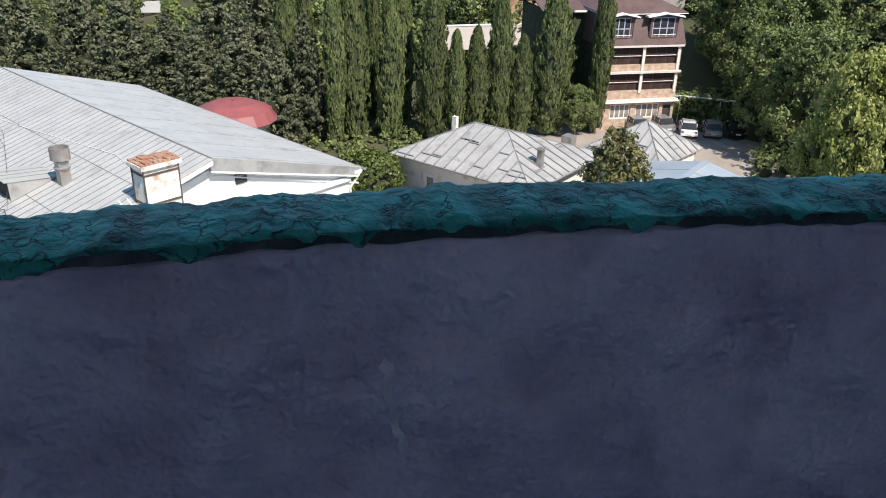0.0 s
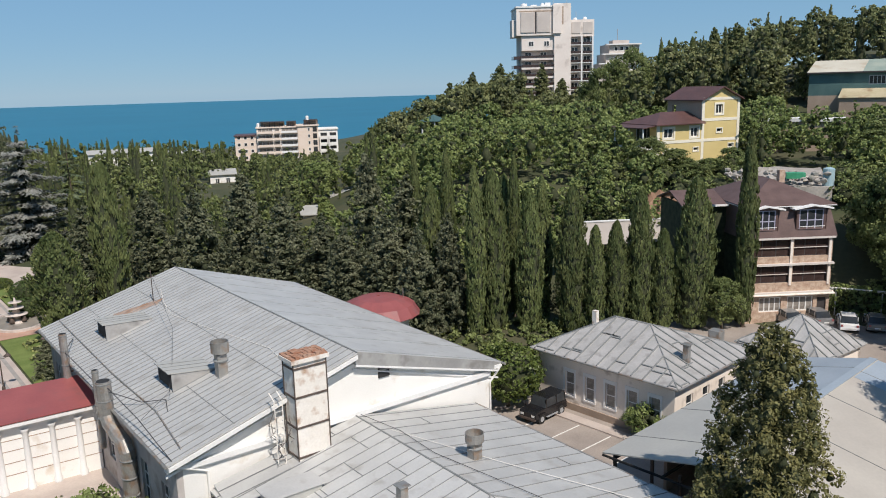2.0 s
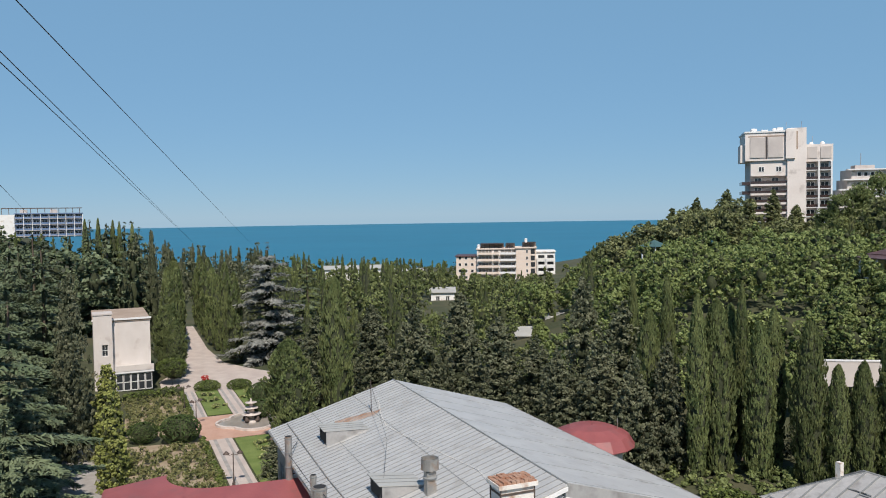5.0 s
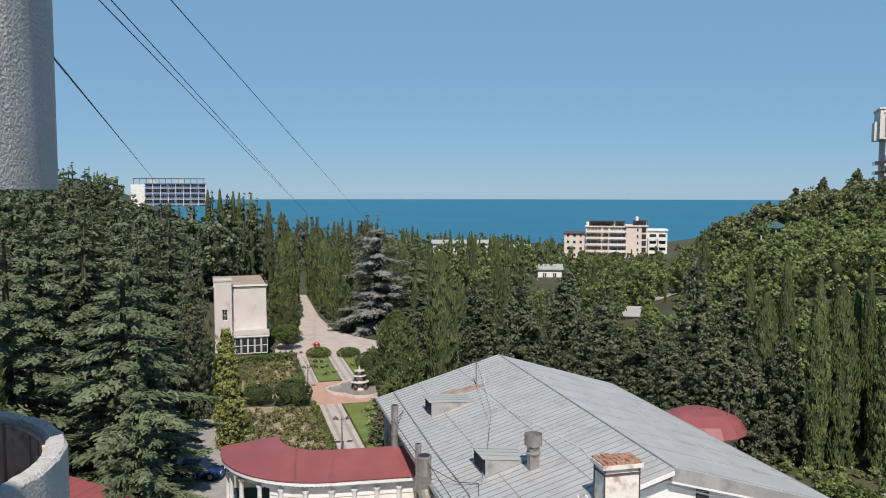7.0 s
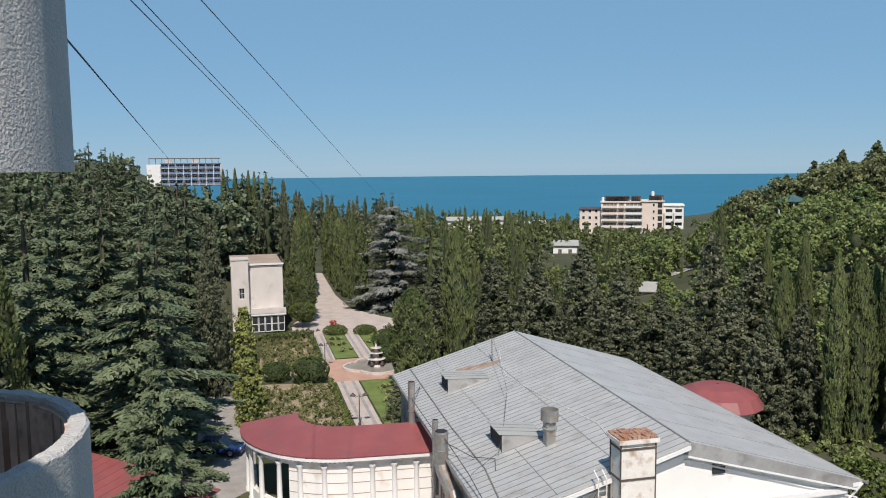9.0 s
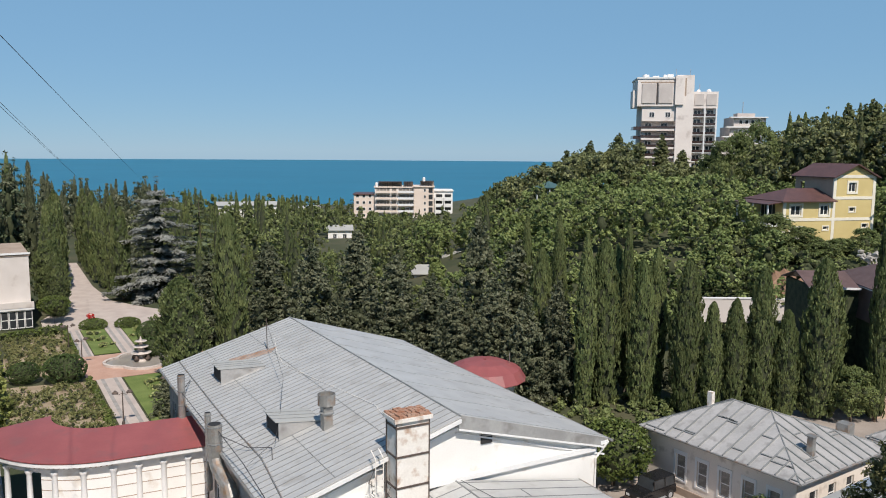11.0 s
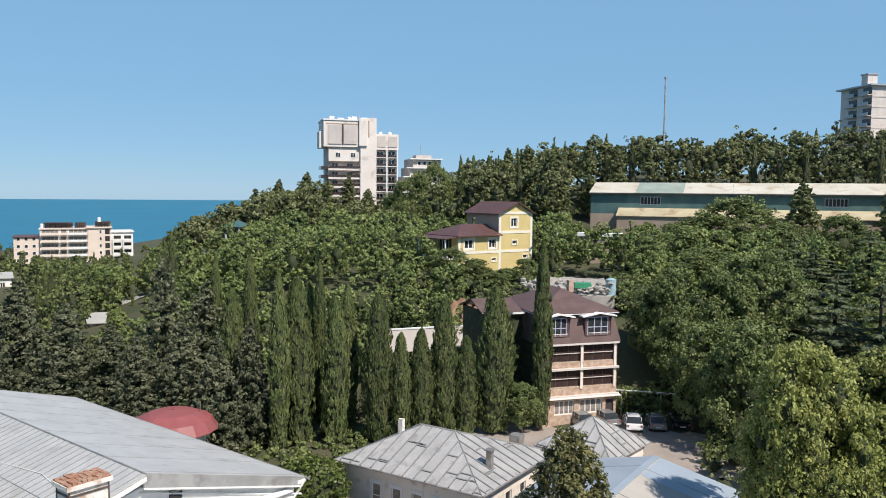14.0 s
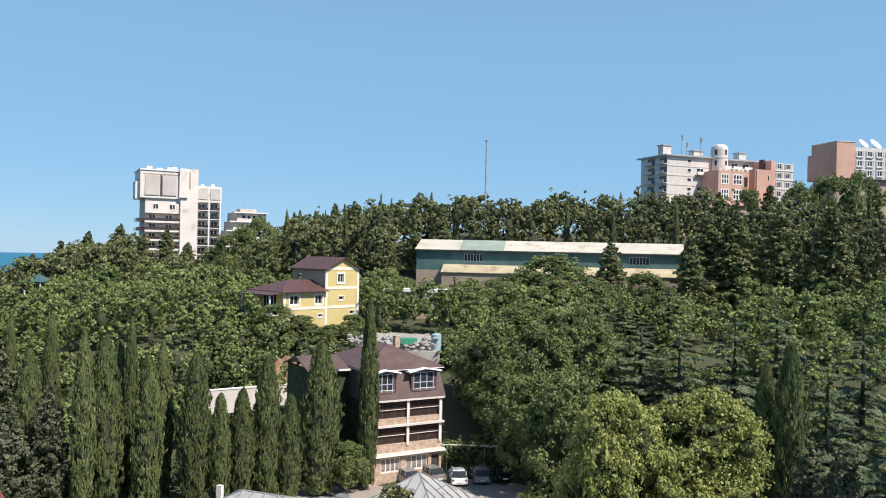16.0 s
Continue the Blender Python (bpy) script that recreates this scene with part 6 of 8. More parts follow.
# ---- foliage ----
M["cypress"] = leaf_mat("cypress_leaves", (0.112, 0.148, 0.056), (0.198, 0.228, 0.092), 0.6, 0.14, 0.18)
M["conifer"] = leaf_mat("conifer_leaves", (0.098, 0.116, 0.067), (0.205, 0.213, 0.13), 0.5, 0.14, 0.15)
M["cedar"] = leaf_mat("cedar_needles", (0.1, 0.134, 0.072), (0.18, 0.216, 0.122), 0.35, 0.12, 0.12)
M["bluecedar"] = leaf_mat("blue_cedar_needles", (0.21, 0.218, 0.198), (0.305, 0.31, 0.282), 0.35, 0.12, 0.1)
M["broad"] = leaf_mat("broad_leaves", (0.118, 0.162, 0.052), (0.258, 0.302, 0.11), 0.12, 0.22, 0.2)
M["broad_dark"] = leaf_mat("dark_broad_leaves", (0.148, 0.188, 0.068), (0.238, 0.272, 0.102), 0.15, 0.2, 0.12)
M["bright"] = leaf_mat("bright_leaves", (0.255, 0.29, 0.085), (0.35, 0.37, 0.12), 0.4, 0.25, 0.08)
M["juniper"] = leaf_mat("juniper_leaves", (0.128, 0.124, 0.054), (0.241, 0.202, 0.089), 0.8, 0.14, 0.1)
M["juniper_green"] = leaf_mat("olive_juniper", (0.122, 0.13, 0.052), (0.235, 0.22, 0.088), 0.8, 0.14, 0.1)
M["laurel"] = leaf_mat("laurel_leaves", (0.09, 0.126, 0.032), (0.152, 0.192, 0.052), 0.8, 0.2, 0.1, 0.4)
M["pine"] = leaf_mat("pine_needles", (0.122, 0.145, 0.06), (0.22, 0.232, 0.1), 0.10, 0.12, 0.15)


# crown cores: shade of the deep gaps put into a darker colour
M["crown_shade"] = mat("crown_core_shade", (0.034, 0.042, 0.018), (0.062, 0.074, 0.032), 1.8, 0.95, 0, 1.0, 4, 0.6)
M["cypress_shade"] = mat("cypress_core_shade", (0.034, 0.042, 0.020), (0.060, 0.070, 0.034), 1.8, 0.95, 0, 1.0, 5, 0.6)
M["bough_shade"] = mat("bough_core_shade", (0.026, 0.034, 0.015), (0.050, 0.060, 0.028), 1.5, 0.95, 0, 0.5, 6, 0.3)


def unit(v):
    return v / np.maximum(np.linalg.norm(v, axis=-1, keepdims=True), 1e-9)


def blade_arrays(c, axis, length, width, rng, face=None, tilt=0.45):
    """Four-cornered leaf sprays at c, long way along axis, facing roughly the way of face."""
    a = unit(axis)
    s = unit(np.cross(a, rng.normal(size=a.shape) if face is None else face + rng.normal(size=a.shape) * tilt))
    l, w = length[:, None] / 2, width[:, None] / 2
    j = rng.uniform(0.55, 1.0, (len(c), 4, 2))
    v = np.stack([c - a * l * j[:, 0, :1] - s * w * j[:, 0, 1:], c - a * l * j[:, 1, :1] + s * w * j[:, 1, 1:], c + a * l * j[:, 2, :1] + s * w * j[:, 2, 1:], c + a * l * j[:, 3, :1] - s * w * j[:, 3, 1:]], 1).reshape(-1, 3)
    return v, np.arange(len(v)).reshape(-1, 4)


def core_arrays(rings, n=9):
    """A closed body through rings of (z, radii)."""
    v, f = [], []
    for z, rad, cx, cy in rings:
        for k in range(n):
            a = 2 * math.pi * k / n
            v.append((cx + rad[k] * math.cos(a), cy + rad[k] * math.sin(a), z))
    for i in range(len(rings) - 1):
        for k in range(n):
            j = (k + 1) % n
            f.append((i * n + k, i * n + j, (i + 1) * n + j, (i + 1) * n + k))
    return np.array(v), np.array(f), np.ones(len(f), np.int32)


def ball_arrays(c, r, rng, n=5):
    zs = np.linspace(-0.92, 0.92, 3)
    return core_arrays([(c[2] + r[2] * z, r[0] * math.sqrt(1 - z * z) * rng.uniform(0.8, 1.15, n), c[0], c[1]) for z in zs], n)


def join(chunks):
    """Joins (vertices, faces, inner or not) into one set of arrays."""
    vs, fs, ins, k = [], [], [], 0
    for v, f, *rest in chunks:
        vs.append(v), fs.append(f + k)
        ins.append(rest[0] if rest else np.zeros(len(f), np.int32))
        k += len(v)
    return np.concatenate(vs), np.concatenate(fs), np.concatenate(ins)


def fast_mesh(name, v, f, material, inner=None, body="crown_shade"):
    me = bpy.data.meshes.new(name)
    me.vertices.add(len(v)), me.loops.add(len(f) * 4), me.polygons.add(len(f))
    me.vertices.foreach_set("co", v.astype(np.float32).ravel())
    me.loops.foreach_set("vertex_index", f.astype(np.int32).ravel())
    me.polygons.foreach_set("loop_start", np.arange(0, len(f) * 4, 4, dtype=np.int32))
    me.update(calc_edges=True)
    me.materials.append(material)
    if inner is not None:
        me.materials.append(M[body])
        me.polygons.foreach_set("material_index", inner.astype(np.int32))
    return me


def cypress_crown(h, r, n, leaf, rng, lumps=0.18, wide=0.35, power=0.75, per=9, core=0.80):
    """A column of upright sprays: many small tufts, each a handful of narrow blades sweeping up and outwards."""
    tufts = max(n // per, 1)
    t0 = rng.uniform(0, 1, tufts) ** 0.9
    a0 = rng.uniform(0, 2 * math.pi, tufts)
    ph = rng.uniform(0, 6.28, 6)

    def radius(t, a):
        prof = np.where(t < wide, 0.72 + 0.28 * np.sin(t / wide * math.pi / 2), np.maximum(1 - (t - wide) / (1 - wide), 0) ** power)
        lump = 1 + lumps * (np.sin(3 * a + 9 * t + ph[0]) * np.sin(14 * t + 2 * a + ph[1]) + 0.7 * np.sin(5 * a - 22 * t + ph[2]))
        return r * prof * lump

    out0 = rng.uniform(0.86, 1.10, tufts)
    k = np.repeat(np.arange(tufts), per)
    n = len(k)
    z0 = 0.04 * h
    up = rng.uniform(-1.0, 1.0, n)
    t = np.clip(t0[k] + up * leaf * 0.9 / h, 0, 1)
    a = a0[k] + rng.normal(0, 1, n) * leaf * 0.30 / np.maximum(radius(t, a0[k]), 0.25)
    rad = radius(t, a) * (out0[k] + 0.05 * up) * rng.uniform(0.93, 1.03, n) + 0.03
    c = np.stack([rad * np.cos(a), rad * np.sin(a), z0 + t * (h - z0)], 1)
    out = np.stack([np.cos(a), np.sin(a), np.zeros(n)], 1)
    axis = out * rng.uniform(0.05, 0.4, (n, 1)) + np.array([0, 0, 1.0]) + rng.normal(0, 0.12, (n, 3))
    chunk = blade_arrays(c, axis, leaf * rng.uniform(0.8, 1.5, n), leaf * 0.34 * rng.uniform(0.7, 1.4, n), rng, out + np.array([0, 0, 0.25]), 0.55)
    ks = np.arange(9) * 2 * math.pi / 9
    body = core_arrays([(z0 + tt * (h - z0), radius(np.full(9, tt), ks) * core, 0, 0) for tt in np.linspace(0, 0.97, 14)])
    return [chunk, body]


def lobe_crown(lobes, n, leaf, rng, ratio=0.75, up=0.25, core=0.7, spread=0.22, clump=2.3, per=12, squash=0.75):
    """Leaves in small clumps over the outsides of many lobes (x, y, z, rx, rz), with an inner body in each. clump: a clump's radius in leaf lengths."""
    lobes = np.array(lobes)
    mid = lobes[:, :3].mean(0)
    w = lobes[:, 3] * lobes[:, 4]
    m = max(n // per, 3)
    k = rng.choice(len(lobes), m * 2, p=w / w.sum())
    d = unit(rng.normal(size=(m * 2, 3)) + np.array([0, 0, up]))
    outward = unit(lobes[k, :3] - mid)
    keep = (d * outward).sum(1) > -0.35
    k, d = k[keep][:m], d[keep][:m]
    m = len(k)
    rr = lobes[k][:, [3, 3, 4]] * rng.uniform(1 - spread * 1.6, 1 + spread * 0.8, (m, 1))
    c0 = lobes[k, :3] + d * rr
    size = np.minimum(clump * leaf, lobes[k, 3] * 0.6) * rng.uniform(0.6, 1.25, m)
    q = np.repeat(np.arange(m), per)
    e = unit(rng.normal(size=(len(q), 3)) + d[q] * 0.7 + np.array([0, 0, 0.25]))
    c = c0[q] + e * np.stack([size[q], size[q], size[q] * squash], 1) * rng.uniform(0.45, 1.0, (len(q), 1))
    axis = unit(np.cross(e, rng.normal(size=e.shape))) + e * rng.uniform(-0.1, 0.5, (len(q), 1))
    out = [blade_arrays(c, axis, leaf * rng.uniform(0.7, 1.35, len(q)), leaf * ratio * rng.uniform(0.7, 1.35, len(q)), rng, e, 0.5)]
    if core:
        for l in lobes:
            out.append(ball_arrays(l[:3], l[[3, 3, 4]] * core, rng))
    return out


def round_lobes(h, r, rng, count, base=0.25, size=0.36):
    """Lobes over an uneven dome between base * h and h."""
    lobes = [(0, 0, h * (base + 1) / 2, r * 0.62, h * (1 - base) * 0.36)]
    for i in range(count):
        z = rng.uniform(-0.75, 1.0)
        a = i * 2.4 + rng.uniform(-0.4, 0.4)
        s = math.sqrt(max(0.05, 1 - z * z)) * rng.uniform(0.55, 0.85)
        lr = r * size * rng.uniform(0.7, 1.25)
        lobes.append((s * r * math.cos(a), s * r * math.sin(a), h * (base + 1) / 2 + z * (h * (1 - base) / 2 - lr * 0.6), lr, lr * rng.uniform(0.65, 0.9)))
    return lobes


def cone_lobes(h, r, rng, count, base=0.06, power=0.8, size=0.42):
    """Lobes up an uneven cone: old cypress and thuja."""
    lobes = []
    for i in range(count):
        t = (i + rng.uniform(0, 1)) / count
        a = i * 2.4 + rng.uniform(-0.5, 0.5)
        R = r * (1 - t) ** power * rng.uniform(0.75, 1.1)
        lr = max(r * size * (1 - 0.65 * t) * rng.uniform(0.7, 1.2), 0.25)
        s = max(R - lr * 0.6, 0)
        lobes.append((s * math.cos(a), s * math.sin(a), h * (base + (1 - base) * t) - lr * 0.3, lr, lr * rng.uniform(0.9, 1.5)))
        if i % 5 == 0 and t < 0.9:
            lobes.append((0, 0, h * (base + (1 - base) * t), R * 0.75, h / count * 6))
    return lobes


def tier_crown(h, r, rng, tiers, per, leaf, n_each, droop=0.12, base=0.12, power=0.7, flat=0.10, hang=0.0, core=0.5, spread=0.30, ragged=0.2):
    """Cedar: level boughs in tiers, each a ragged drooping plate of needles over a plate coloured as shade, round a
    core coloured the same.
    """
    cs, axes, inner, k = [], [], [], 0
    plates_v, plates_f = [], []
    for i in range(tiers):
        t = i / (tiers - 1)
        R = r * (1 - t) ** power + 0.25
        z = h * (base + (1 - base) * t)
        count = max(3, int(per * (1 - 0.45 * t)))
        turn = rng.uniform(0, 6.28)
        for j in range(count):
            a = turn + (j + rng.uniform(-0.35, 0.35)) * 2 * math.pi / count
            L = R * rng.uniform(0.72 - ragged * 0.5, 1.08 + ragged * 0.2)
            zb = z + rng.uniform(-ragged, ragged) * h * (1 - base) / tiers
            m = max(int(n_each * L / r), 6)
            u = rng.uniform(0.15, 1.03, m) ** 0.75

            def wide(u):
                return L * spread * np.sin(np.clip(u, 0, 1) ** 0.8 * math.pi * 0.86 + 0.25)

            def lie(u, side):
                return zb + 0.06 * L - droop * L * u ** 2 - hang * np.abs(side)

            side = rng.uniform(-1.1, 1.1, m) * wide(u)
            zz = lie(u, side) + rng.normal(0, flat, m) - rng.exponential(flat * 1.5, m) * (np.abs(side) > 0.6 * wide(u))
            x, y = u * L, side
            ca, sa = math.cos(a), math.sin(a)
            cs.append(np.stack([x * ca - y * sa, x * sa + y * ca, zz], 1))
            fx, fy = np.full(m, 0.8), np.sign(side) * 0.7
            axes.append(np.stack([fx * ca - fy * sa, fx * sa + fy * ca, np.full(m, -0.25)], 1) + rng.normal(0, 0.3, (m, 3)))
            us = np.array([0.05, 0.35, 0.65, 0.95])
            for sgn in (-0.55, 0.55):
                for uu in us:
                    yy = sgn * float(wide(uu))
                    plates_v.append((uu * L * ca - yy * sa, uu * L * sa + yy * ca, float(lie(uu, yy)) - flat * 1.2))
            for q in range(3):
                plates_f.append((k + q, k + q + 1, k + 5 + q, k + 4 + q))
            k += 8
    c, ax = np.concatenate(cs), np.concatenate(axes)
    n = len(c)
    up = np.stack([c[:, 0], c[:, 1], np.full(n, r * 1.6)], 1) / r
    out = [blade_arrays(c, ax, leaf * rng.uniform(0.7, 1.4, n), leaf * 0.26 * rng.uniform(0.7, 1.4, n), rng, up, 0.35),
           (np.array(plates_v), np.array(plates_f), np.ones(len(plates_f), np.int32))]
    if core:
        out.append(core_arrays([(h * (base * 0.6 + (0.97 - base * 0.6) * t), (r * (1 - t) ** power * core + 0.05) * rng.uniform(0.8, 1.2, 9), 0, 0) for t in np.linspace(0, 1, 9)]))
    return out


def trunk_bm(h, r, rng, limbs=(), n=8):
    """Tapered, slightly bent trunk, with limbs given as (height, azimuth, length, rise)."""
    bm = B()
    pts = [Vector((rng.normal(0, 0.03) * h * 0.2 * t, rng.normal(0, 0.03) * h * 0.2 * t, h * t)) for t in np.linspace(0, 1, 6)]
    for i in range(5):
        tube(bm, pts[i], pts[i + 1], r * (1 - 0.17 * i), r * (1 - 0.17 * (i + 1)), n, caps=(i == 0))
    for z, a, l, rise in limbs:
        p = Vector((0, 0, z))
        tube(bm, p, p + Vector((l * math.cos(a), l * math.sin(a), rise)), r * 0.4, r * 0.12, 6)
    return bm


def tree_model(name, crown, material, trunk, label, category="tree", group="", body="crown_shade"):
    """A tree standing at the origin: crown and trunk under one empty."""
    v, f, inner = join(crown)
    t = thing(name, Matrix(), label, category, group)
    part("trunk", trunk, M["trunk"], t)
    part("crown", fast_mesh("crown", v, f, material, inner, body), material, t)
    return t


def rng_of(seed):
    return np.random.default_rng(seed)


def limbs_of(rng, h, r, count=6):
    return [(h * rng.uniform(0.3, 0.6), i * 2.4, r * rng.uniform(0.4, 0.7), h * rng.uniform(0.1, 0.25)) for i in range(count)]


MODELS = {}
for i in range(3):
    g = rng_of(10 + i)
    MODELS["cypress", i] = tree_model("cypress_tree", cypress_crown(15, 0.95 + 0.08 * i, 8100, 0.30, g, 0.10, 0.55, 0.6), M["cypress"], trunk_bm(13, 0.2, g), "tall narrow dark green cypress tree", group="cypress row", body="cypress_shade")
    g = rng_of(15 + i)
    MODELS["avenue", i] = tree_model("cypress_tree", cypress_crown(15, 0.95 + 0.08 * i, 2200, 0.5, g, 0.14, 0.55, 0.6), M["cypress"], trunk_bm(13, 0.2, g), "tall cypress lining the avenue", group="avenue cypresses", body="cypress_shade")
    g = rng_of(20 + i)
    MODELS["lumpy", i] = tree_model("cypress_tree", cypress_crown(13, 1.5, 9000, 0.30, g, 0.20, 0.55, 0.5), M["cypress"], trunk_bm(11, 0.22, g), "thick column-shaped cypress with rough dark foliage", group="cypress row", body="cypress_shade")
    g = rng_of(30 + i)
    MODELS["conifer", i] = tree_model("conifer_tree", lobe_crown(cone_lobes(15, 4.2, g, 75, 0.04, 0.6, 0.24), 9600, 0.37, g, 0.45, 0.5, 0.5, 0.30, 2.0, 14, 0.6), M["conifer"], trunk_bm(13, 0.35, g), "broad dark conifer with dense clumped foliage", group="dark conifers behind the hall", body="bough_shade")
    g = rng_of(40 + i)
    MODELS["cedar", i] = tree_model("cedar_tree", tier_crown(19, 6.5, g, 14, 8, 0.55, 250, 0.12, 0.06, 0.62, 0.05, 0.08, 0.05, 0.21, 0.35), M["cedar"], trunk_bm(18.5, 0.42, g), "large deodar cedar with level drooping branches", group="cedars on the slope", body="bough_shade")
    g = rng_of(50 + i)
    MODELS["broad", i] = tree_model("broadleaf_tree", lobe_crown(round_lobes(11, 4.4, g, 52, 0.06, 0.25), 13200, 0.245, g, 0.7, 0.35, 0.5, 0.28, 2.1), M["broad_dark"], trunk_bm(7, 0.3, g, limbs_of(g, 9, 4)), "deep green broadleaf tree with a dense crown", group="broadleaf trees by the car park")
    g = rng_of(64 + i)
    MODELS["pine", i] = tree_model("pine_tree", lobe_crown([(l[0], l[1], l[2], l[3], l[4] * 0.55) for l in cone_lobes(14, 3.4, g, 80, 0.08, 0.6, 0.26)], 7700, 0.44, g, 0.5, 0.6, 0.5, 0.24, 1.3, 11, 0.6), M["pine"], trunk_bm(13.6, 0.3, g), "tall dark pine with loose layered branches", group="pines on the ridge")
    g = rng_of(45 + i)
    MODELS["farcedar", i] = tree_model("cedar_tree", tier_crown(19, 5.2, g, 12, 7, 0.85, 120, 0.12, 0.06, 0.7, 0.07, 0.08, 0.06, 0.23, 0.4), M["cedar"], trunk_bm(18.5, 0.38, g), "dark cedar with level boughs on the wooded hill", group="cedars on the wooded hill", body="bough_shade")
g = rng_of(60)
MODELS["blue", 0] = tree_model("blue_cedar_tree", tier_crown(18, 6.0, g, 15, 11, 0.6, 190, 0.05, 0.03, 0.48, 0.09, 0.1, 0.12, 0.3, 0.6), M["bluecedar"], trunk_bm(17.5, 0.4, g), "blue-grey cedar beside the avenue", body="bough_shade")
g = rng_of(61)
MODELS["spruce", 0] = tree_model("spruce_tree", tier_crown(12.8, 3.6, g, 18, 8, 0.40, 230, 0.04, 0.03, 0.8, 0.06, 0.12, 0.14, 0.26, 0.5), M["cedar"], trunk_bm(12.4, 0.25, g), "young spruce with dense drooping boughs behind the red roof", body="bough_shade")
for ob in MODELS.values():
    ob.location = (0, -160, -60)
PLACED = []


def plant(kind, az, d, h, r=None, i=0, model_h=None, label=""):
    """Puts a copy of a tree at an azimuth and distance, scaled to its height and radius."""
    src = MODELS[kind, i]
    h0, r0 = {"cypress": (15, 0.95 + 0.08 * i), "avenue": (15, 0.95 + 0.08 * i), "lumpy": (13, 1.5), "conifer": (15, 4.2), "cedar": (19, 6.5), "farcedar": (19, 5.2), "broad": (11, 4.4), "blue": (18, 6.0), "pine": (14, 3.4), "spruce": (12.8, 3.6)}[kind]
    x, y = polar(az, d)
    s = h / h0
    sr = s if r is None else r / r0
    turn = (az * 37.7 + d * 11.3 + i * 50) % 360
    ob = copy_thing(src, Matrix.Translation(at(x, y, -0.1)) @ Matrix.Rotation(radians(turn), 4, "Z") @ Matrix.Diagonal((sr, sr, s, 1)))
    if label:
        ob["label"] = label
    PLACED.append((x, y, (r or r0 * s) * 0.7))
    return ob


# cypress row behind the courtyard: azimuth, distance, height, radius, kind, model
for az, d, h, r, kind, i in (
        (36.2, 75, 17.0, 0.95, "cypress", 0), (37.5, 77, 16.4, 1.45, "lumpy", 1), (39.1, 82, 17.6, 0.7, "cypress", 1), (40.2, 77, 14.4, 1.25, "lumpy", 0),
        (41.1, 80, 15.4, 1.05, "cypress", 2), (43.3, 77, 14.6, 1.4, "lumpy", 2), (45.0, 77, 10.9, 0.95, "lumpy", 0), (46.5, 78, 11.2, 1.05, "lumpy", 1),
        (48.2, 79, 14.2, 1.25, "lumpy", 2), (49.8, 79, 10.3, 1.05, "lumpy", 0), (51.9, 80, 15.2, 1.75, "lumpy", 1), (55.3, 81.5, 19.6, 0.95, "cypress", 0),
        (34.2, 84, 18.0, 0.9, "cypress", 2), (31.9, 88, 17.8, 0.75, "cypress", 1), (33.0, 80, 15.0, 1.3, "lumpy", 0), (38.4, 84, 15.2, 1.2, "lumpy", 2)):
    plant(kind, az, d, h, r, i)
# garden cypresses
for az, d, h, r, kind, i in ((10.5, 92, 17.6, 1.7, "lumpy", 0), (7.2, 86, 11.5, 2.4, "lumpy", 1), (84.3, 78, 17.0, 1.3, "lumpy", 2), (82.8, 80, 15, 1.2, "cypress", 1)):
    plant(kind, az, d, h, r, i)
# avenue
for side, edge in ((1, ((40, 4.2), (58, 2.7), (92, 3.4))), (-1, ((38, -4.2), (52, -1.6), (66, -0.3), (92, 0.6)))):
    for k in range(9):
        y = (42, 40)[side < 0] + 6.6 * k
        w = GX @ Vector((float(np.interp(y, [e[0] for e in edge], [e[1] for e in edge])) + side * 1.5, y, 0))
        plant("avenue", math.degrees(math.atan2(w.x, w.y)), math.hypot(w.x, w.y), 14.0 + 1.3 * ((k + side) % 3), 1.3, k % 3)
plant("lumpy", -0.9, 133, 11.0, 2.2, 0), plant("lumpy", -0.5, 128, 9.0, 1.6, 1)
plant("blue", 5.9, 139, 19.6, 7.0)
plant("cedar", 8.6, 146, 16.5, 5.0, 1)
# dark conifers behind the hall
for az, d, h, r, i in (
        (9.2, 104, 11.5, 4.0, 2), (13.2, 100, 13.0, 4.4, 0), (16.2, 96, 13.4, 4.6, 1), (19.5, 99, 14.6, 4.4, 2), (22.3, 94, 12.0, 4.4, 0),
        (25.0, 93, 10.2, 4.0, 1), (28.4, 92, 17.0, 3.9, 2), (31.2, 88, 14.6, 4.6, 0), (33.2, 82, 11.4, 3.0, 1), (26.5, 84, 9.8, 3.4, 0), (29.6, 82, 11.5, 3.8, 2), (31.9, 76, 11.0, 2.9, 1), (34.2, 77, 12.0, 2.7, 0)):
    plant("conifer", az, d, h, r, i)
# cedars and conifers left of the garden
for az, d, h, r, kind, i in (
        (-11.6, 66, 19.8, 8.2, "cedar", 0), (-18.5, 74, 22.0, 8.0, "cedar", 1), (-10.6, 80, 21.0, 5.4, "cedar", 2), (-11.0, 52, 13.7, 3.5, "spruce", 0), (-21.6, 58, 17.5, 1.3, "cypress", 2), (-7.2, 88, 14.8, 2.5, "conifer", 0), (-7.0, 97, 18.5, 2.9, "conifer", 2),
        (-10.4, 75, 13.5, 3.0, "conifer", 1), (-16.5, 88, 22, 7.0, "cedar", 2), (-22.5, 84, 24, 7.5, "cedar", 0), (-11.0, 96, 21, 6.5, "cedar", 1), (-8.4, 104, 18, 4.4, "cedar", 0),
        (-20.2, 60, 19, 1.5, "cypress", 0), (-22.0, 55, 17, 3.5, "conifer", 2), (-25.5, 66, 22, 7.0, "cedar", 1), (-9.8, 112, 20, 6.0, "cedar", 2), (-14.3, 110, 22, 6.5, "cedar", 0)):
    plant(kind, az, d, h, r, i)
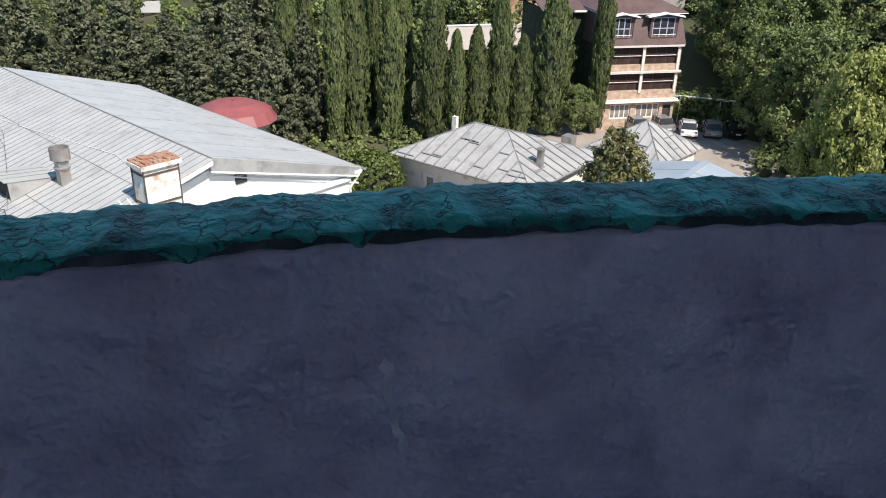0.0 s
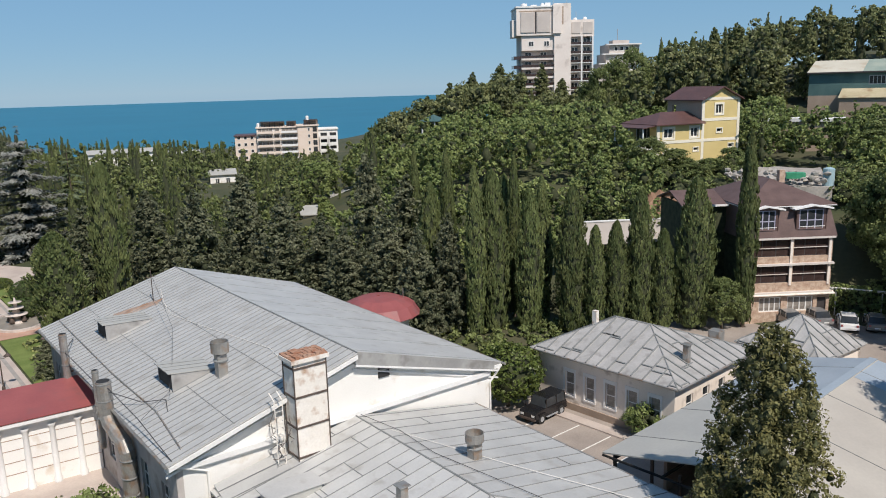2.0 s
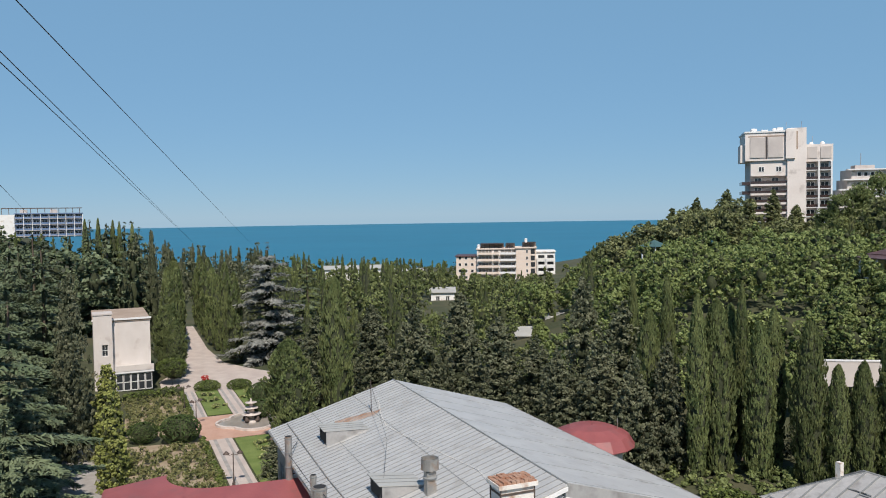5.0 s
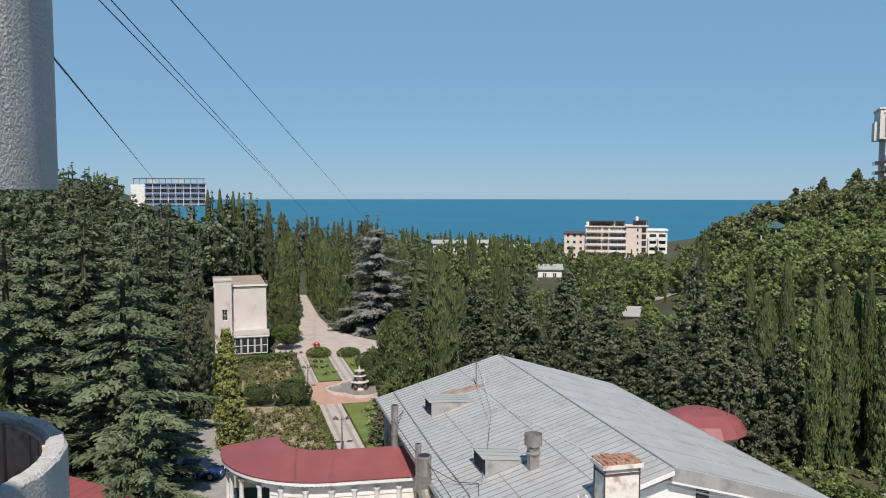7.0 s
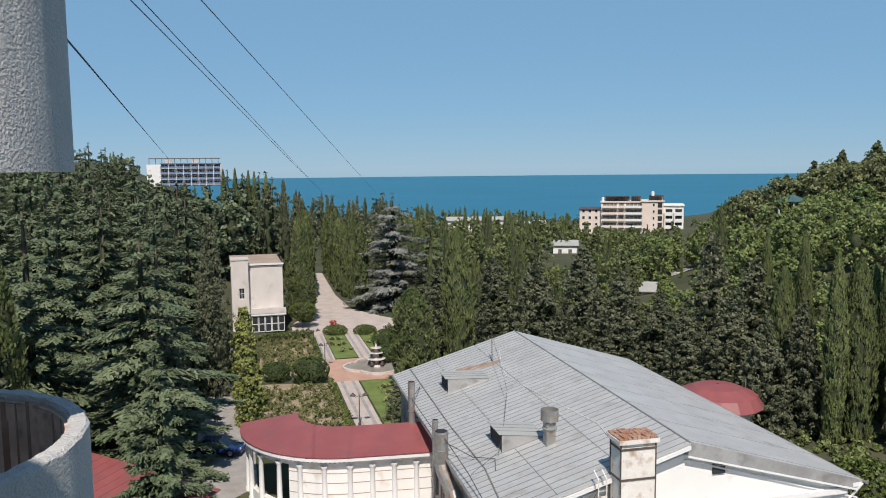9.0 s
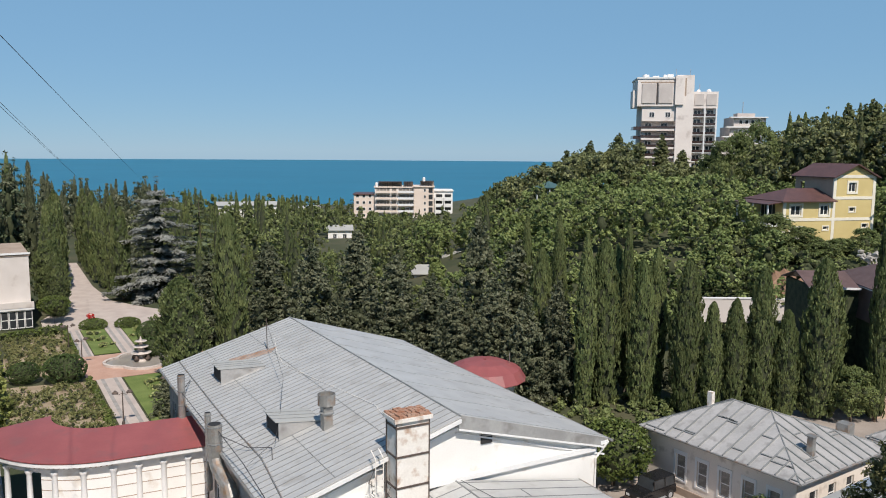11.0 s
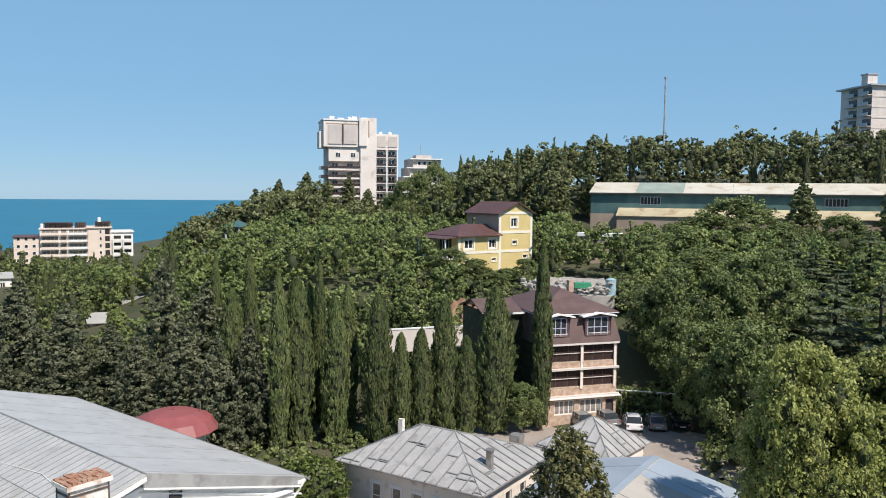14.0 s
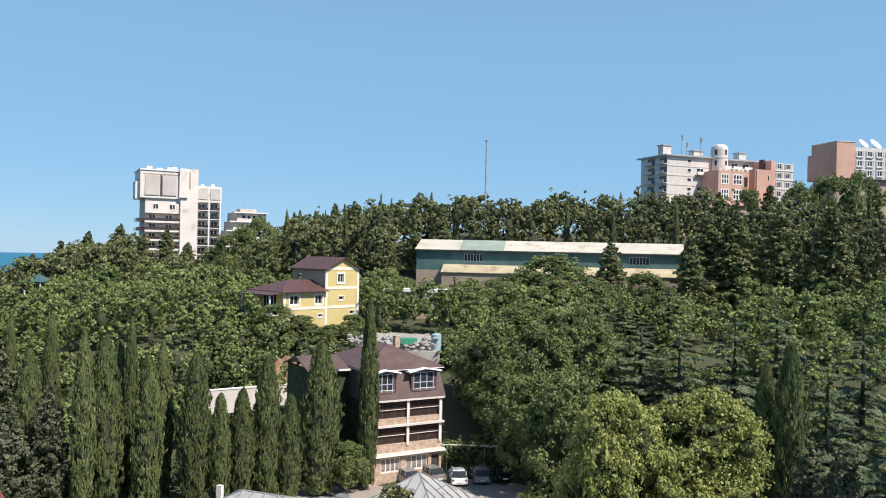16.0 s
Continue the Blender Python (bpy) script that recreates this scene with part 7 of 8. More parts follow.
# trees right of the guesthouse and on the slope behind
for az, d, h, r, kind, i in (
        (67.0, 84, 11.8, 4.4, "broad", 0), (69.6, 79, 12.6, 4.4, "broad", 1), (65.4, 92, 11.4, 3.9, "broad", 2), (67.6, 95, 14.0, 4.8, "broad", 1), (70.4, 99, 14.5, 5.0, "broad", 0),
        (74.6, 98, 14.6, 6.0, "cedar", 0), (72.0, 105, 13.5, 4.8, "cedar", 1), (77.2, 95, 16.0, 6.0, "cedar", 2), (80.8, 100, 16.5, 5.5, "cedar", 1),
        (86.5, 80, 15, 5.2, "cedar", 0), (90.2, 66, 13, 4.6, "cedar", 1), (85.6, 70, 9.5, 3.0, "conifer", 0), (87.6, 68, 10.5, 3.2, "conifer", 2), (88.5, 92, 18, 6.0, "cedar", 2), (83.4, 108, 15, 5.0, "cedar", 0), (53.9, 80, 5.4, 2.1, "broad", 2), (70.6, 70, 6.0, 2.4, "broad", 2), (6.2, 75.5, 4.2, 1.9, "conifer", 1)):
    plant(kind, az, d, h, r, i)


def rise(kind, az, d, el, r, i=0):
    """A tree whose top shows at a given elevation over the eye's level."""
    x, y = polar(az, d)
    plant(kind, az, d, 24.5 + d * math.tan(radians(el)) - float(height(x, y)), r, i)


# tall single trees on the slope and along the ridge
for kind, az, d, el, r, i in (
        ("broad", 68.4, 142, -0.1, 8.0, 0), ("broad", 66.2, 140, -1.2, 6.5, 2), ("broad", 64.4, 134, -2.0, 6.0, 1), ("broad", 71.6, 136, -1.8, 5.5, 2), ("broad", 63.0, 128, -3.4, 4.6, 0), ("broad", 66.8, 118, -3.6, 6.0, 2),
        ("pine", 72.4, 148, 1.1, 4.6, 0), ("broad", 74.8, 140, -1.2, 5.5, 1), ("cedar", 76.4, 124, -1.8, 5.5, 2), ("cedar", 73.3, 116, -3.4, 5.5, 0), ("pine", 78.9, 158, 2.9, 6.0, 1),
        ("pine", 80.6, 156, 3.0, 6.5, 2), ("pine", 83.4, 160, 3.4, 6.5, 0), ("pine", 77.8, 150, 1.4, 4.5, 2), ("pine", 86.5, 158, 3.2, 6.5, 1),
        ("pine", 38.2, 215, 1.5, 4.2, 0), ("pine", 41.1, 222, 1.35, 4.0, 1), ("pine", 42.5, 226, 0.3, 4.2, 2), ("pine", 36.2, 212, 0.9, 4.2, 2), ("pine", 34.6, 210, 0.2, 4.2, 1), ("pine", 39.6, 212, 0.6, 4.4, 2),
        ("pine", 58.3, 208, 3.9, 3.4, 1), ("cypress", 49.2, 205, 2.4, 1.2, 0), ("cypress", 49.7, 207, 2.6, 1.2, 1), ("cypress", 50.1, 206, 2.75, 1.2, 2), ("cypress", 51.2, 206, 2.75, 1.3, 0), ("broad", 47.5, 190, 2.1, 4.5, 2), ("broad", 46.2, 188, 1.5, 4.0, 0), ("broad", 45.1, 186, 0.9, 3.6, 1),
        ("pine", 54.0, 206, 3.6, 5.0, 0), ("pine", 52.6, 208, 3.3, 4.0, 2), ("pine", 56.0, 200, 3.0, 5.0, 1), ("pine", 60.2, 200, 3.6, 4.0, 0), ("pine", 33.0, 190, -0.6, 4.0, 0), ("broad", 44.6, 188, 0.0, 5.0, 1),
        ("broad", 84.6, 236, 5.0, 6.0, 0), ("broad", 86.4, 238, 5.4, 6.5, 1), ("broad", 88.2, 236, 5.6, 6.5, 2), ("pine", 82.8, 232, 4.9, 5.5, 1), ("pine", 79.6, 230, 4.5, 5.0, 2), ("broad", 81.4, 234, 4.6, 5.5, 1)):
    rise(kind, az, d, el, r, i)
# cedars over the hill to the left, rising to its crest
g = rng_of(77)
for k, d in enumerate((102, 116, 132, 150, 170)):
    for j in range(7):
        az = -22.5 + 2.75 * j + 1.3 * (k % 2) + g.uniform(-0.5, 0.5)
        if az > -7.9 and d < 160:
            continue
        rise("farcedar", az, d, min(-0.8 if -11.4 < az < -6.2 else 9,np.interp(az, (-22, -15, -11.5, -7, -3), (2.4, 1.5, 0.4, -0.9, -0.7)), -1.9 + 0.045 * (d - 102) + g.uniform(0, 0.7)), 5.6, (k + j) % 3)
for az, el, i in ((-15.6, 2.0, 0), (-14.4, 1.75, 1), (-13.4, 1.5, 2), (-12.4, 1.1, 0), (-11.7, 0.85, 1), (-5.6, -0.05, 2), (-4.6, -0.15, 0), (-3.5, -0.3, 1), (-2.6, -0.6, 2)):
    rise("farcedar", az, 188, el, 5.4, i)
for k in range(9):
    rise("farcedar", -22.4 + 1.25 * k, 225, 2.75 - 0.2 * k, 6.0, k % 3)
for az, el in ((-5.9, 0.0), (-5.1, 0.05), (-4.2, -0.1), (-3.8, -0.2), (-3.0, -0.3)):
    rise("avenue", az, 192, el, 0.9, 1)
# trees filling the gap beside the guesthouse, and dark conifers behind the cypress row
for kind, az, d, el, r, i in (("broad", 62.9, 99, -6.4, 3.4, 0), ("broad", 64.4, 97, -5.0, 4.0, 1), ("broad", 63.9, 97, -8.6, 2.8, 2), ("broad", 67.4, 90, -8.6, 3.0, 0), ("broad", 50.4, 115, -4.7, 3.0, 1), ("broad", 52.6, 116, -5.3, 2.8, 2), ("broad", 48.6, 115, -3.9, 3.2, 0), ("broad", 51.6, 113, -5.6, 2.6, 0), ("broad", 54.0, 116, -4.6, 2.6, 1)):
    rise(kind, az, d, el, r, i)
for k in range(5):
    plant("conifer", 43.0 + 2.3 * k, 85 + (k % 2) * 1.5, 5.4 + 0.5 * (k % 3), 2.2, k % 3, label="low dark conifer filling the gap behind the cypresses")

# single trees of their own
g = rng_of(71)
t = tree_model("walnut_tree", lobe_crown(round_lobes(14.5, 5.2, g, 70, 0.08, 0.23), 30000, 0.24, g, 0.62, 0.4, 0.6, 0.28, 2.4, 15), M["bright"], trunk_bm(9, 0.3, g, limbs_of(g, 12, 5)), "bright yellow-green broadleaf tree beside the shed", group="bright trees by the shed")
t.matrix_basis = Matrix.Translation(at(*polar(78.9, 58))) @ Matrix.Diagonal((0.95, 0.95, 1.06, 1))
copy_thing(t, Matrix.Translation(at(*polar(73.4, 50))) @ pose(0, 0, 0, 0, 0, 130) @ Matrix.Diagonal((0.78, 0.78, 1.05, 1)))
g = rng_of(72)
t = tree_model("juniper_tree", lobe_crown(cone_lobes(14.0, 3.7, g, 120, 0.03, 0.42, 0.24), 42000, 0.17, g, 0.5, 0.6, 0.55, 0.20, 2.0, 14, 1.25), M["juniper_green"], trunk_bm(12, 0.25, g), "broad pointed juniper with rough olive foliage beside the shed")
t.matrix_basis = Matrix.Translation(at(*polar(57.5, 35)))
g = rng_of(73)
t = tree_model("laurel_tree", lobe_crown([(0, 0, 2.5, 2.15, 1.85)], 6000, 0.19, g, 0.6, 0.2, 0.9, 0.08, 1.0, 6), M["laurel"], trunk_bm(2.4, 0.14, g), "round clipped laurel tree beside the parked car")
t.matrix_basis = Matrix.Translation((36.0, 45.2, 0)) @ Matrix.Diagonal((1.22, 1.22, 1.12, 1))
g = rng_of(74)
t = tree_model("shrub", lobe_crown(round_lobes(3.6, 2.4, g, 18, 0.05, 0.36), 2400, 0.3, g, 0.6, 0.3, 0.75), M["broad"], trunk_bm(2, 0.08, g), "loose leafy shrub against a building wall", group="shrubs by the walls")
t.matrix_basis = Matrix.Translation((7.0, 34.6, 0))
for x, y, s, a in ((5.4, 44.4, 0.8, 10), (7.0, 42.6, 0.7, 95), (4.2, 35.2, 0.95, 80), (40.3, 35.0, 0.62, 160), (3.0, 39.0, 0.9, 30), (0.5, 34, 0.8, 200)):
    copy_thing(t, Matrix.Translation((x, y, 0)) @ pose(0, 0, 0, 0, 0, a) @ Matrix.Diagonal((s, s, s, 1)))
for ob in MODELS.values():
    for c in (*ob.children, ob):
        bpy.data.objects.remove(c)


# ---- woods on the hills ----
SKY_AZ = [-40, -22, -15, -11, -7, -4, 0, 2, 6, 10, 19, 27, 31, 33.5, 36, 39, 42, 47, 50, 54, 59, 66, 72, 84, 100]
SKY_EL = [3.5, 2.6, 1.7, 0.7, 0.1, -0.5, -1.9, -2.5, -2.6, -3.0, -3.6, -4.0, -2.0, -0.9, 0.1, 0.6, 0.4, 1.5, 2.2, 3.2, 4.0, 4.1, 4.5, 5.0, 5.4]
# azimuth from, to, distance up to which, highest elevation of what stands before it
OPEN = [(44.2, 47.4, 280, 0.9), (48.2, 53.6, 128, -4.6), (58.0, 78, 168, -1.9), (40, 45.5, 280, -0.6), (19, 27.5, 320, -4.3), (-10.9, -6.6, 370, -0.55), (75, 90, 270, 5.2), (55, 58.5, 125, -4.4), (57.5, 63.5, 108, -6.8), (44.2, 51, 97, -10.3), (17.3, 19.4, 235, -6.9), (23.5, 25.6, 150, -9.6), (25.7, 27.6, 170, -8.6)]


def wood(name, label, az0, az1, d0, d1, step, kinds, material, seed, leaf, n, hmin, hmax, block=()):
    """One piece of woodland, its trees joined; their tops keep under the ridge line seen against the sky."""
    g = rng_of(seed)
    chunks, count = [], 0
    for d in np.arange(d0, d1, step):
        k = max(int(math.radians(az1 - az0) * d / step), 1)
        for j in range(k):
            az = az0 + (az1 - az0) * (j + g.uniform(0.1, 0.9)) / k
            dd = d + g.uniform(-0.45, 0.45) * step
            x, y = polar(az, dd)
            if any((x - px) ** 2 + (y - py) ** 2 < pr * pr for px, py, pr in PLACED) or any(a <= az <= b and c <= dd <= e for a, b, c, e in block):
                continue
            cap = np.interp(az, SKY_AZ, SKY_EL) + g.uniform(-0.6, 0.35)
            for a, b, far, el in OPEN:
                if a - 0.6 < az < b + 0.6 and dd < far:
                    cap = min(cap, el - g.uniform(0, 0.5))
            z = float(height(x, y))
            h = min(g.uniform(hmin, hmax), 24.5 + dd * math.tan(radians(cap)) - z)
            if h < 2.4:
                if h < -3 or dd > 175:
                    continue
                h = g.uniform(1.6, 2.8)
            r = h * g.uniform(0.36, 0.5)
            kind = kinds[g.integers(len(kinds))]
            f = dd / (0.5 * (d0 + d1))
            lf, m = leaf * f, max(int(n / f ** 1.6), 24)
            if kind == "round":
                r = min(r, 4.2)
                cr = lobe_crown(round_lobes(h, r, g, 15, 0.02, 0.32), m, lf, g, 0.75, 0.45, 0.36, 0.26, 1.5)
            elif kind == "pine":
                cr = lobe_crown(round_lobes(h, min(r, 4.4), g, 14, 0.32, 0.36), int(m * 1.6), lf, g, 0.6, 0.45, 0.45, 0.26, 1.3, 10, 0.7)
            elif kind == "spire":
                cr = cypress_crown(h * 1.08, min(h * 0.085, 1.3), int(m * 1.3), lf * 0.85, g, 0.15, 0.4, 0.75, 9, 0.7)
            else:
                cr = lobe_crown(cone_lobes(h, h * 0.26, g, 24, 0.05, 0.6, 0.32), m, lf * 0.85, g, 0.55, 0.5, 0.4, 0.26, 1.3)
            v, f, inner = join(cr)
            a = g.uniform(0, 6.28)
            v = np.stack([v[:, 0] * math.cos(a) - v[:, 1] * math.sin(a) + x, v[:, 0] * math.sin(a) + v[:, 1] * math.cos(a) + y, v[:, 2] + z], 1)
            chunks.append((v, f, inner))
            count += 1
    v, f, inner = join(chunks)
    ob = new(name, fast_mesh(name, v, f, material, inner, "bough_shade" if "cedar" in name else "cypress_shade" if material in (M["pine"], M["cypress"]) else "crown_shade"))
    tagged(ob, label, "woods", kind="stuff")
    return count


wood("hillside_woods", "dense green broadleaf woods on the hillside", 24, 91, 98, 178, 6.0, ["round"] * 9 + ["cone"], M["broad"], 1, 0.42, 1080, 5.5, 10, ((47.5, 54, 116, 148), (57.5, 63.5, 70, 112), (58, 79, 160, 200), (52, 63, 98, 108), (54.5, 60.8, 100, 126)))
wood("ridge_woods", "dark pine woods along the ridge", 29, 91, 180, 246, 6.8, ["pine", "pine", "pine", "pine", "cone", "spire"], M["pine"], 2, 0.74, 440, 14, 24, ((57, 79, 150, 205), (39.5, 46, 262, 330)))
wood("valley_woods", "mixed green trees filling the valley", 4.5, 30, 108, 330, 7.5, ["round", "round", "cone", "cone", "spire"], M["broad_dark"], 3, 0.70, 300, 6, 10.5, ((2, 9, 100, 134), (-4, 4.6, 90, 240)))
wood("valley_cypresses", "scattered dark cypresses in the valley", 4.5, 31, 112, 380, 15, ["spire"], M["cypress"], 4, 0.75, 330, 10, 14)
wood("cedar_woods", "dark cedar woods on the slope", -29, -3.2, 120, 215, 10.0, ["cone", "cone", "pine"], M["cedar"], 5, 0.9, 420, 13, 20, ((-7.5, -0.5, 105, 150),))
wood("avenue_woods", "dark trees along the avenue and beyond", -5, 6, 175, 330, 8.0, ["spire", "cone", "cone"], M["conifer"], 6, 0.9, 330, 12, 22, ((-1.6, 2.4, 100, 250),))
wood("shore_woods", "far green trees towards the shore", -14, 34, 335, 425, 14, ["round", "cone", "spire"], M["broad_dark"], 7, 1.5, 50, 7, 11)
# ---- garden plants ----
def clump_things(name, label, category, group, spots, model, material):
    """One shrub model set down at several spots (x, y, scale, turn)."""
    first = None
    for x, y, s, a in spots:
        m = Matrix.Translation(at(x, y)) @ pose(0, 0, 0, 0, 0, a) @ Matrix.Diagonal((s, s, s, 1))
        if first is None:
            first = tree_model(name, model, material, trunk_bm(0.8, 0.05, rng_of(5)), label, category, group)
            first.matrix_basis = m
            src = first
        else:
            copy_thing(src, Matrix.Translation(at(x, y)) @ pose(0, 0, 0, 0, 0, a) @ Matrix.Diagonal((s / spots[0][2],) * 3 + (1,)))


g = rng_of(81)
M["box"] = leaf_mat("box_leaves", (0.062, 0.100, 0.032), (0.098, 0.145, 0.046), 0.8, 0.15, 0.06)
ball = lobe_crown([(0, 0, 1.25, 1.8, 1.25)], 6000, 0.13, g, 0.6, 0.2, 0.96, 0.03, 0.5, 5)
clump_things("clipped_bush", "round clipped dark green bush in the garden", "bush", "clipped garden bushes", [(-4.4, 92.3, 0.88, 0), (-0.5, 90.6, 1.2, 90), (9.8, 106, 1.1, 30), (8.7, 98.5, 0.9, 10), (12.5, 101, 0.9, 70)], ball, M["box"])
g = rng_of(82)
disc = lobe_crown([(0, 0, 0.5, 1.9, 0.85)], 5000, 0.14, g, 0.6, 0.3, 0.94, 0.05, 0.6, 5)
clump_things("flower_hedge", "low round green hedge at the lawn's end", "hedge", "round hedges", [(3.2, 117.6, 0.95, 0), (7.6, 117.0, 0.9, 60)], disc, M["laurel"])
g = rng_of(83)
fl = lobe_crown([(0, 0, 1.35, 0.45, 0.25)], 240, 0.16, g, 0.8, 0.3, 0)
v, f, inner = join(fl)
single("red_flowers", fast_mesh("red_flowers", v, f, M["flower"]), None, Matrix.Translation((3.0, 118.4, 0.2)), "cluster of bright red flowers behind the hedge", "flowers")
g = rng_of(84)
col = lobe_crown(cone_lobes(5.4, 1.6, g, 40, 0.02, 0.35, 0.36), 3200, 0.26, g, 0.7, 0.3, 0.7)
clump_things("climbing_shrub", "tall bright green climbing shrub beside the road", "shrub", "shrubs beside the road", [(-6.6, 80.6, 1.0, 0), (-6.2, 76.5, 0.85, 50), (-7.4, 86.5, 1.0, 120), (-7.9, 93, 1.05, 200), (-8.6, 101, 0.95, 20), (-9.4, 110, 1.0, 80)], col, M["bright"])
g = rng_of(85)
mush = lobe_crown([(0, 0, 2.7, 2.1, 1.2)], 4200, 0.17, g, 0.6, 0.4, 0.9, 0.08, 1.0, 6)
clump_things("umbrella_tree", "small clipped umbrella tree beside the villa", "tree", "", [(-1.6, 123.0, 1.0, 0)], mush, M["laurel"])
# rose bushes and bedding
M["rose"] = leaf_mat("rose_leaves", (0.165, 0.19, 0.07), (0.275, 0.265, 0.12), 0.7, 0.3, 0.1)
g = rng_of(86)
chunks = []
for x0, x1, y0, y1, n in ((-13.0, -5.0, -23.5, -7.0, 230), (-12.5, -5.6, 1.8, 18.0, 230)):
    for k in range(n):
        x, y = g.uniform(x0, x1), g.uniform(y0, y1)
        s = g.uniform(0.22, 0.5) if x < -4 else g.uniform(0.2, 0.35)
        lob = lobe_crown([(0, 0, s * 0.8, s, s * 0.9)], 36, 0.20, g, 0.7, 0.4, 0.5, 0.3, 1.0, 4)
        v, f, inner = join(lob)
        w = GX @ Vector((x, y, 0))
        chunks.append((v + np.array([w.x, w.y, 0.03]), f, inner))
v, f, inner = join(chunks)
tagged(new("rose_bushes", fast_mesh("rose_bushes", v, f, M["rose"], inner)), "low rose bushes and bedding plants in the garden beds", "bushes", kind="stuff")
# flower clusters on the lawns
M["lime"] = leaf_mat("lime_bedding_leaves", (0.26, 0.30, 0.10), (0.45, 0.45, 0.22), 1.0, 0.2, 0.1)
chunks = []
for x0, x1, y0, y1, n in ((-0.6, 1.9, -22, -8, 5), (-2.4, -1.0, 8, 19, 3), (2.6, 3.8, 8, 19, 3)):
    for k in range(n):
        w = GX @ Vector(((x0 + x1) / 2 + g.uniform(-0.5, 0.5), y0 + (y1 - y0) * (k + 0.5) / n, 0))
        for q in range(5):
            s = g.uniform(0.3, 0.5)
            v, f, inner = join(lobe_crown([(0, 0, s * 0.4, s, s * 0.5)], 46, 0.2, g, 0.7, 0.4, 0.7, 0.2))
            chunks.append((v + np.array([w.x + g.uniform(-0.9, 0.9), w.y + g.uniform(-0.6, 0.6), 0.05]), f, inner))
v, f, inner = join(chunks)
tagged(new("lawn_flowers", fast_mesh("lawn_flowers", v, f, M["lime"], inner)), "pale yellow-green flower clusters on the lawns", "flowers", kind="stuff")
# hedge along the upper bed and path edge
g = rng_of(87)
chunks = []
for a, b, n, s in (((-12.6, 18.4), (-5.2, 20.0), 26, 0.8), ((-5.1, -23), (-5.1, -6), 40, 0.4), ((-5.2, 5.5), (-5.2, 19), 34, 0.4), ((-13.2, 0.6), (-5.6, 0.9), 24, 0.4)):
    for k in range(n):
        t = k / (n - 1)
        w = GX @ Vector((a[0] + (b[0] - a[0]) * t, a[1] + (b[1] - a[1]) * t, 0))
        v, f, inner = join(lobe_crown([(0, 0, s * 0.7, s * 0.7, s * 0.8)], 60, 0.22, g, 0.7, 0.4, 0.8, 0.15))
        chunks.append((v + np.array([w.x, w.y, 0.0]), f, inner))
v, f, inner = join(chunks)
tagged(new("low_hedge", fast_mesh("low_hedge", v, f, M["laurel"], inner)), "low green hedges edging the garden beds", "hedge", kind="stuff")
# undergrowth at the foot of the cypresses and round the houses
g = rng_of(88)
chunks = []
spots = []
for k in range(130):
    az = g.uniform(31, 56)
    d = g.uniform(70, 79) + max(0, (az - 40)) * 0.15
    spots.append((az, d, g.uniform(0.3, 0.65)))
for k in range(90):
    spots.append((g.uniform(62.5, 72), g.uniform(86, 97), g.uniform(0.7, 1.6)))
for k in range(110):
    spots.append((g.uniform(63, 88), g.uniform(62, 84), g.uniform(0.8, 1.8)))
for k in range(170):
    spots.append((g.uniform(43.5, 55), g.uniform(98, 118), g.uniform(0.9, 2.0)))
for k in range(110):
    spots.append((g.uniform(60.6, 63.5), g.uniform(107, 118), g.uniform(0.9, 1.9)))
for k in range(60):
    spots.append((g.uniform(-3, 14), g.uniform(116, 135), g.uniform(0.5, 1.0)))
for az, d, s in spots:
    x, y = polar(az, d)
    if 24 < x < 82 and y < 51.5 and az < 64:
        continue
    if 59 < az < 67 and d < 91:
        continue
    if -3 < az < 6.5 and 105 < d < 138:
        continue
    v, f, inner = join(lobe_crown([(0, 0, s * 0.7, s, s * 0.8), (s * 0.8, 0.2, s * 0.5, s * 0.7, s * 0.6)], 132, 0.26, g, 0.7, 0.4, 0.6, 0.25, 1.6))
    chunks.append((v + np.array(at(x, y)), f, inner))
v, f, inner = join(chunks)
tagged(new("undergrowth", fast_mesh("undergrowth", v, f, M["broad_dark"], inner)), "low green undergrowth below the trees", "undergrowth", kind="stuff")
# vines on the pergola
g = rng_of(89)
lob = [(x, 0.6, z, 0.8, 0.7) for x in np.arange(0.3, 5.0, 0.7) for z in (0.9, 1.9, 2.6)]
v, f, inner = join(lobe_crown(lob, 2600, 0.26, g, 0.8, 0.2, 0.6))
part("vines", fast_mesh("vines", v, f, M["broad"], inner), None, per, "green vine leaves")
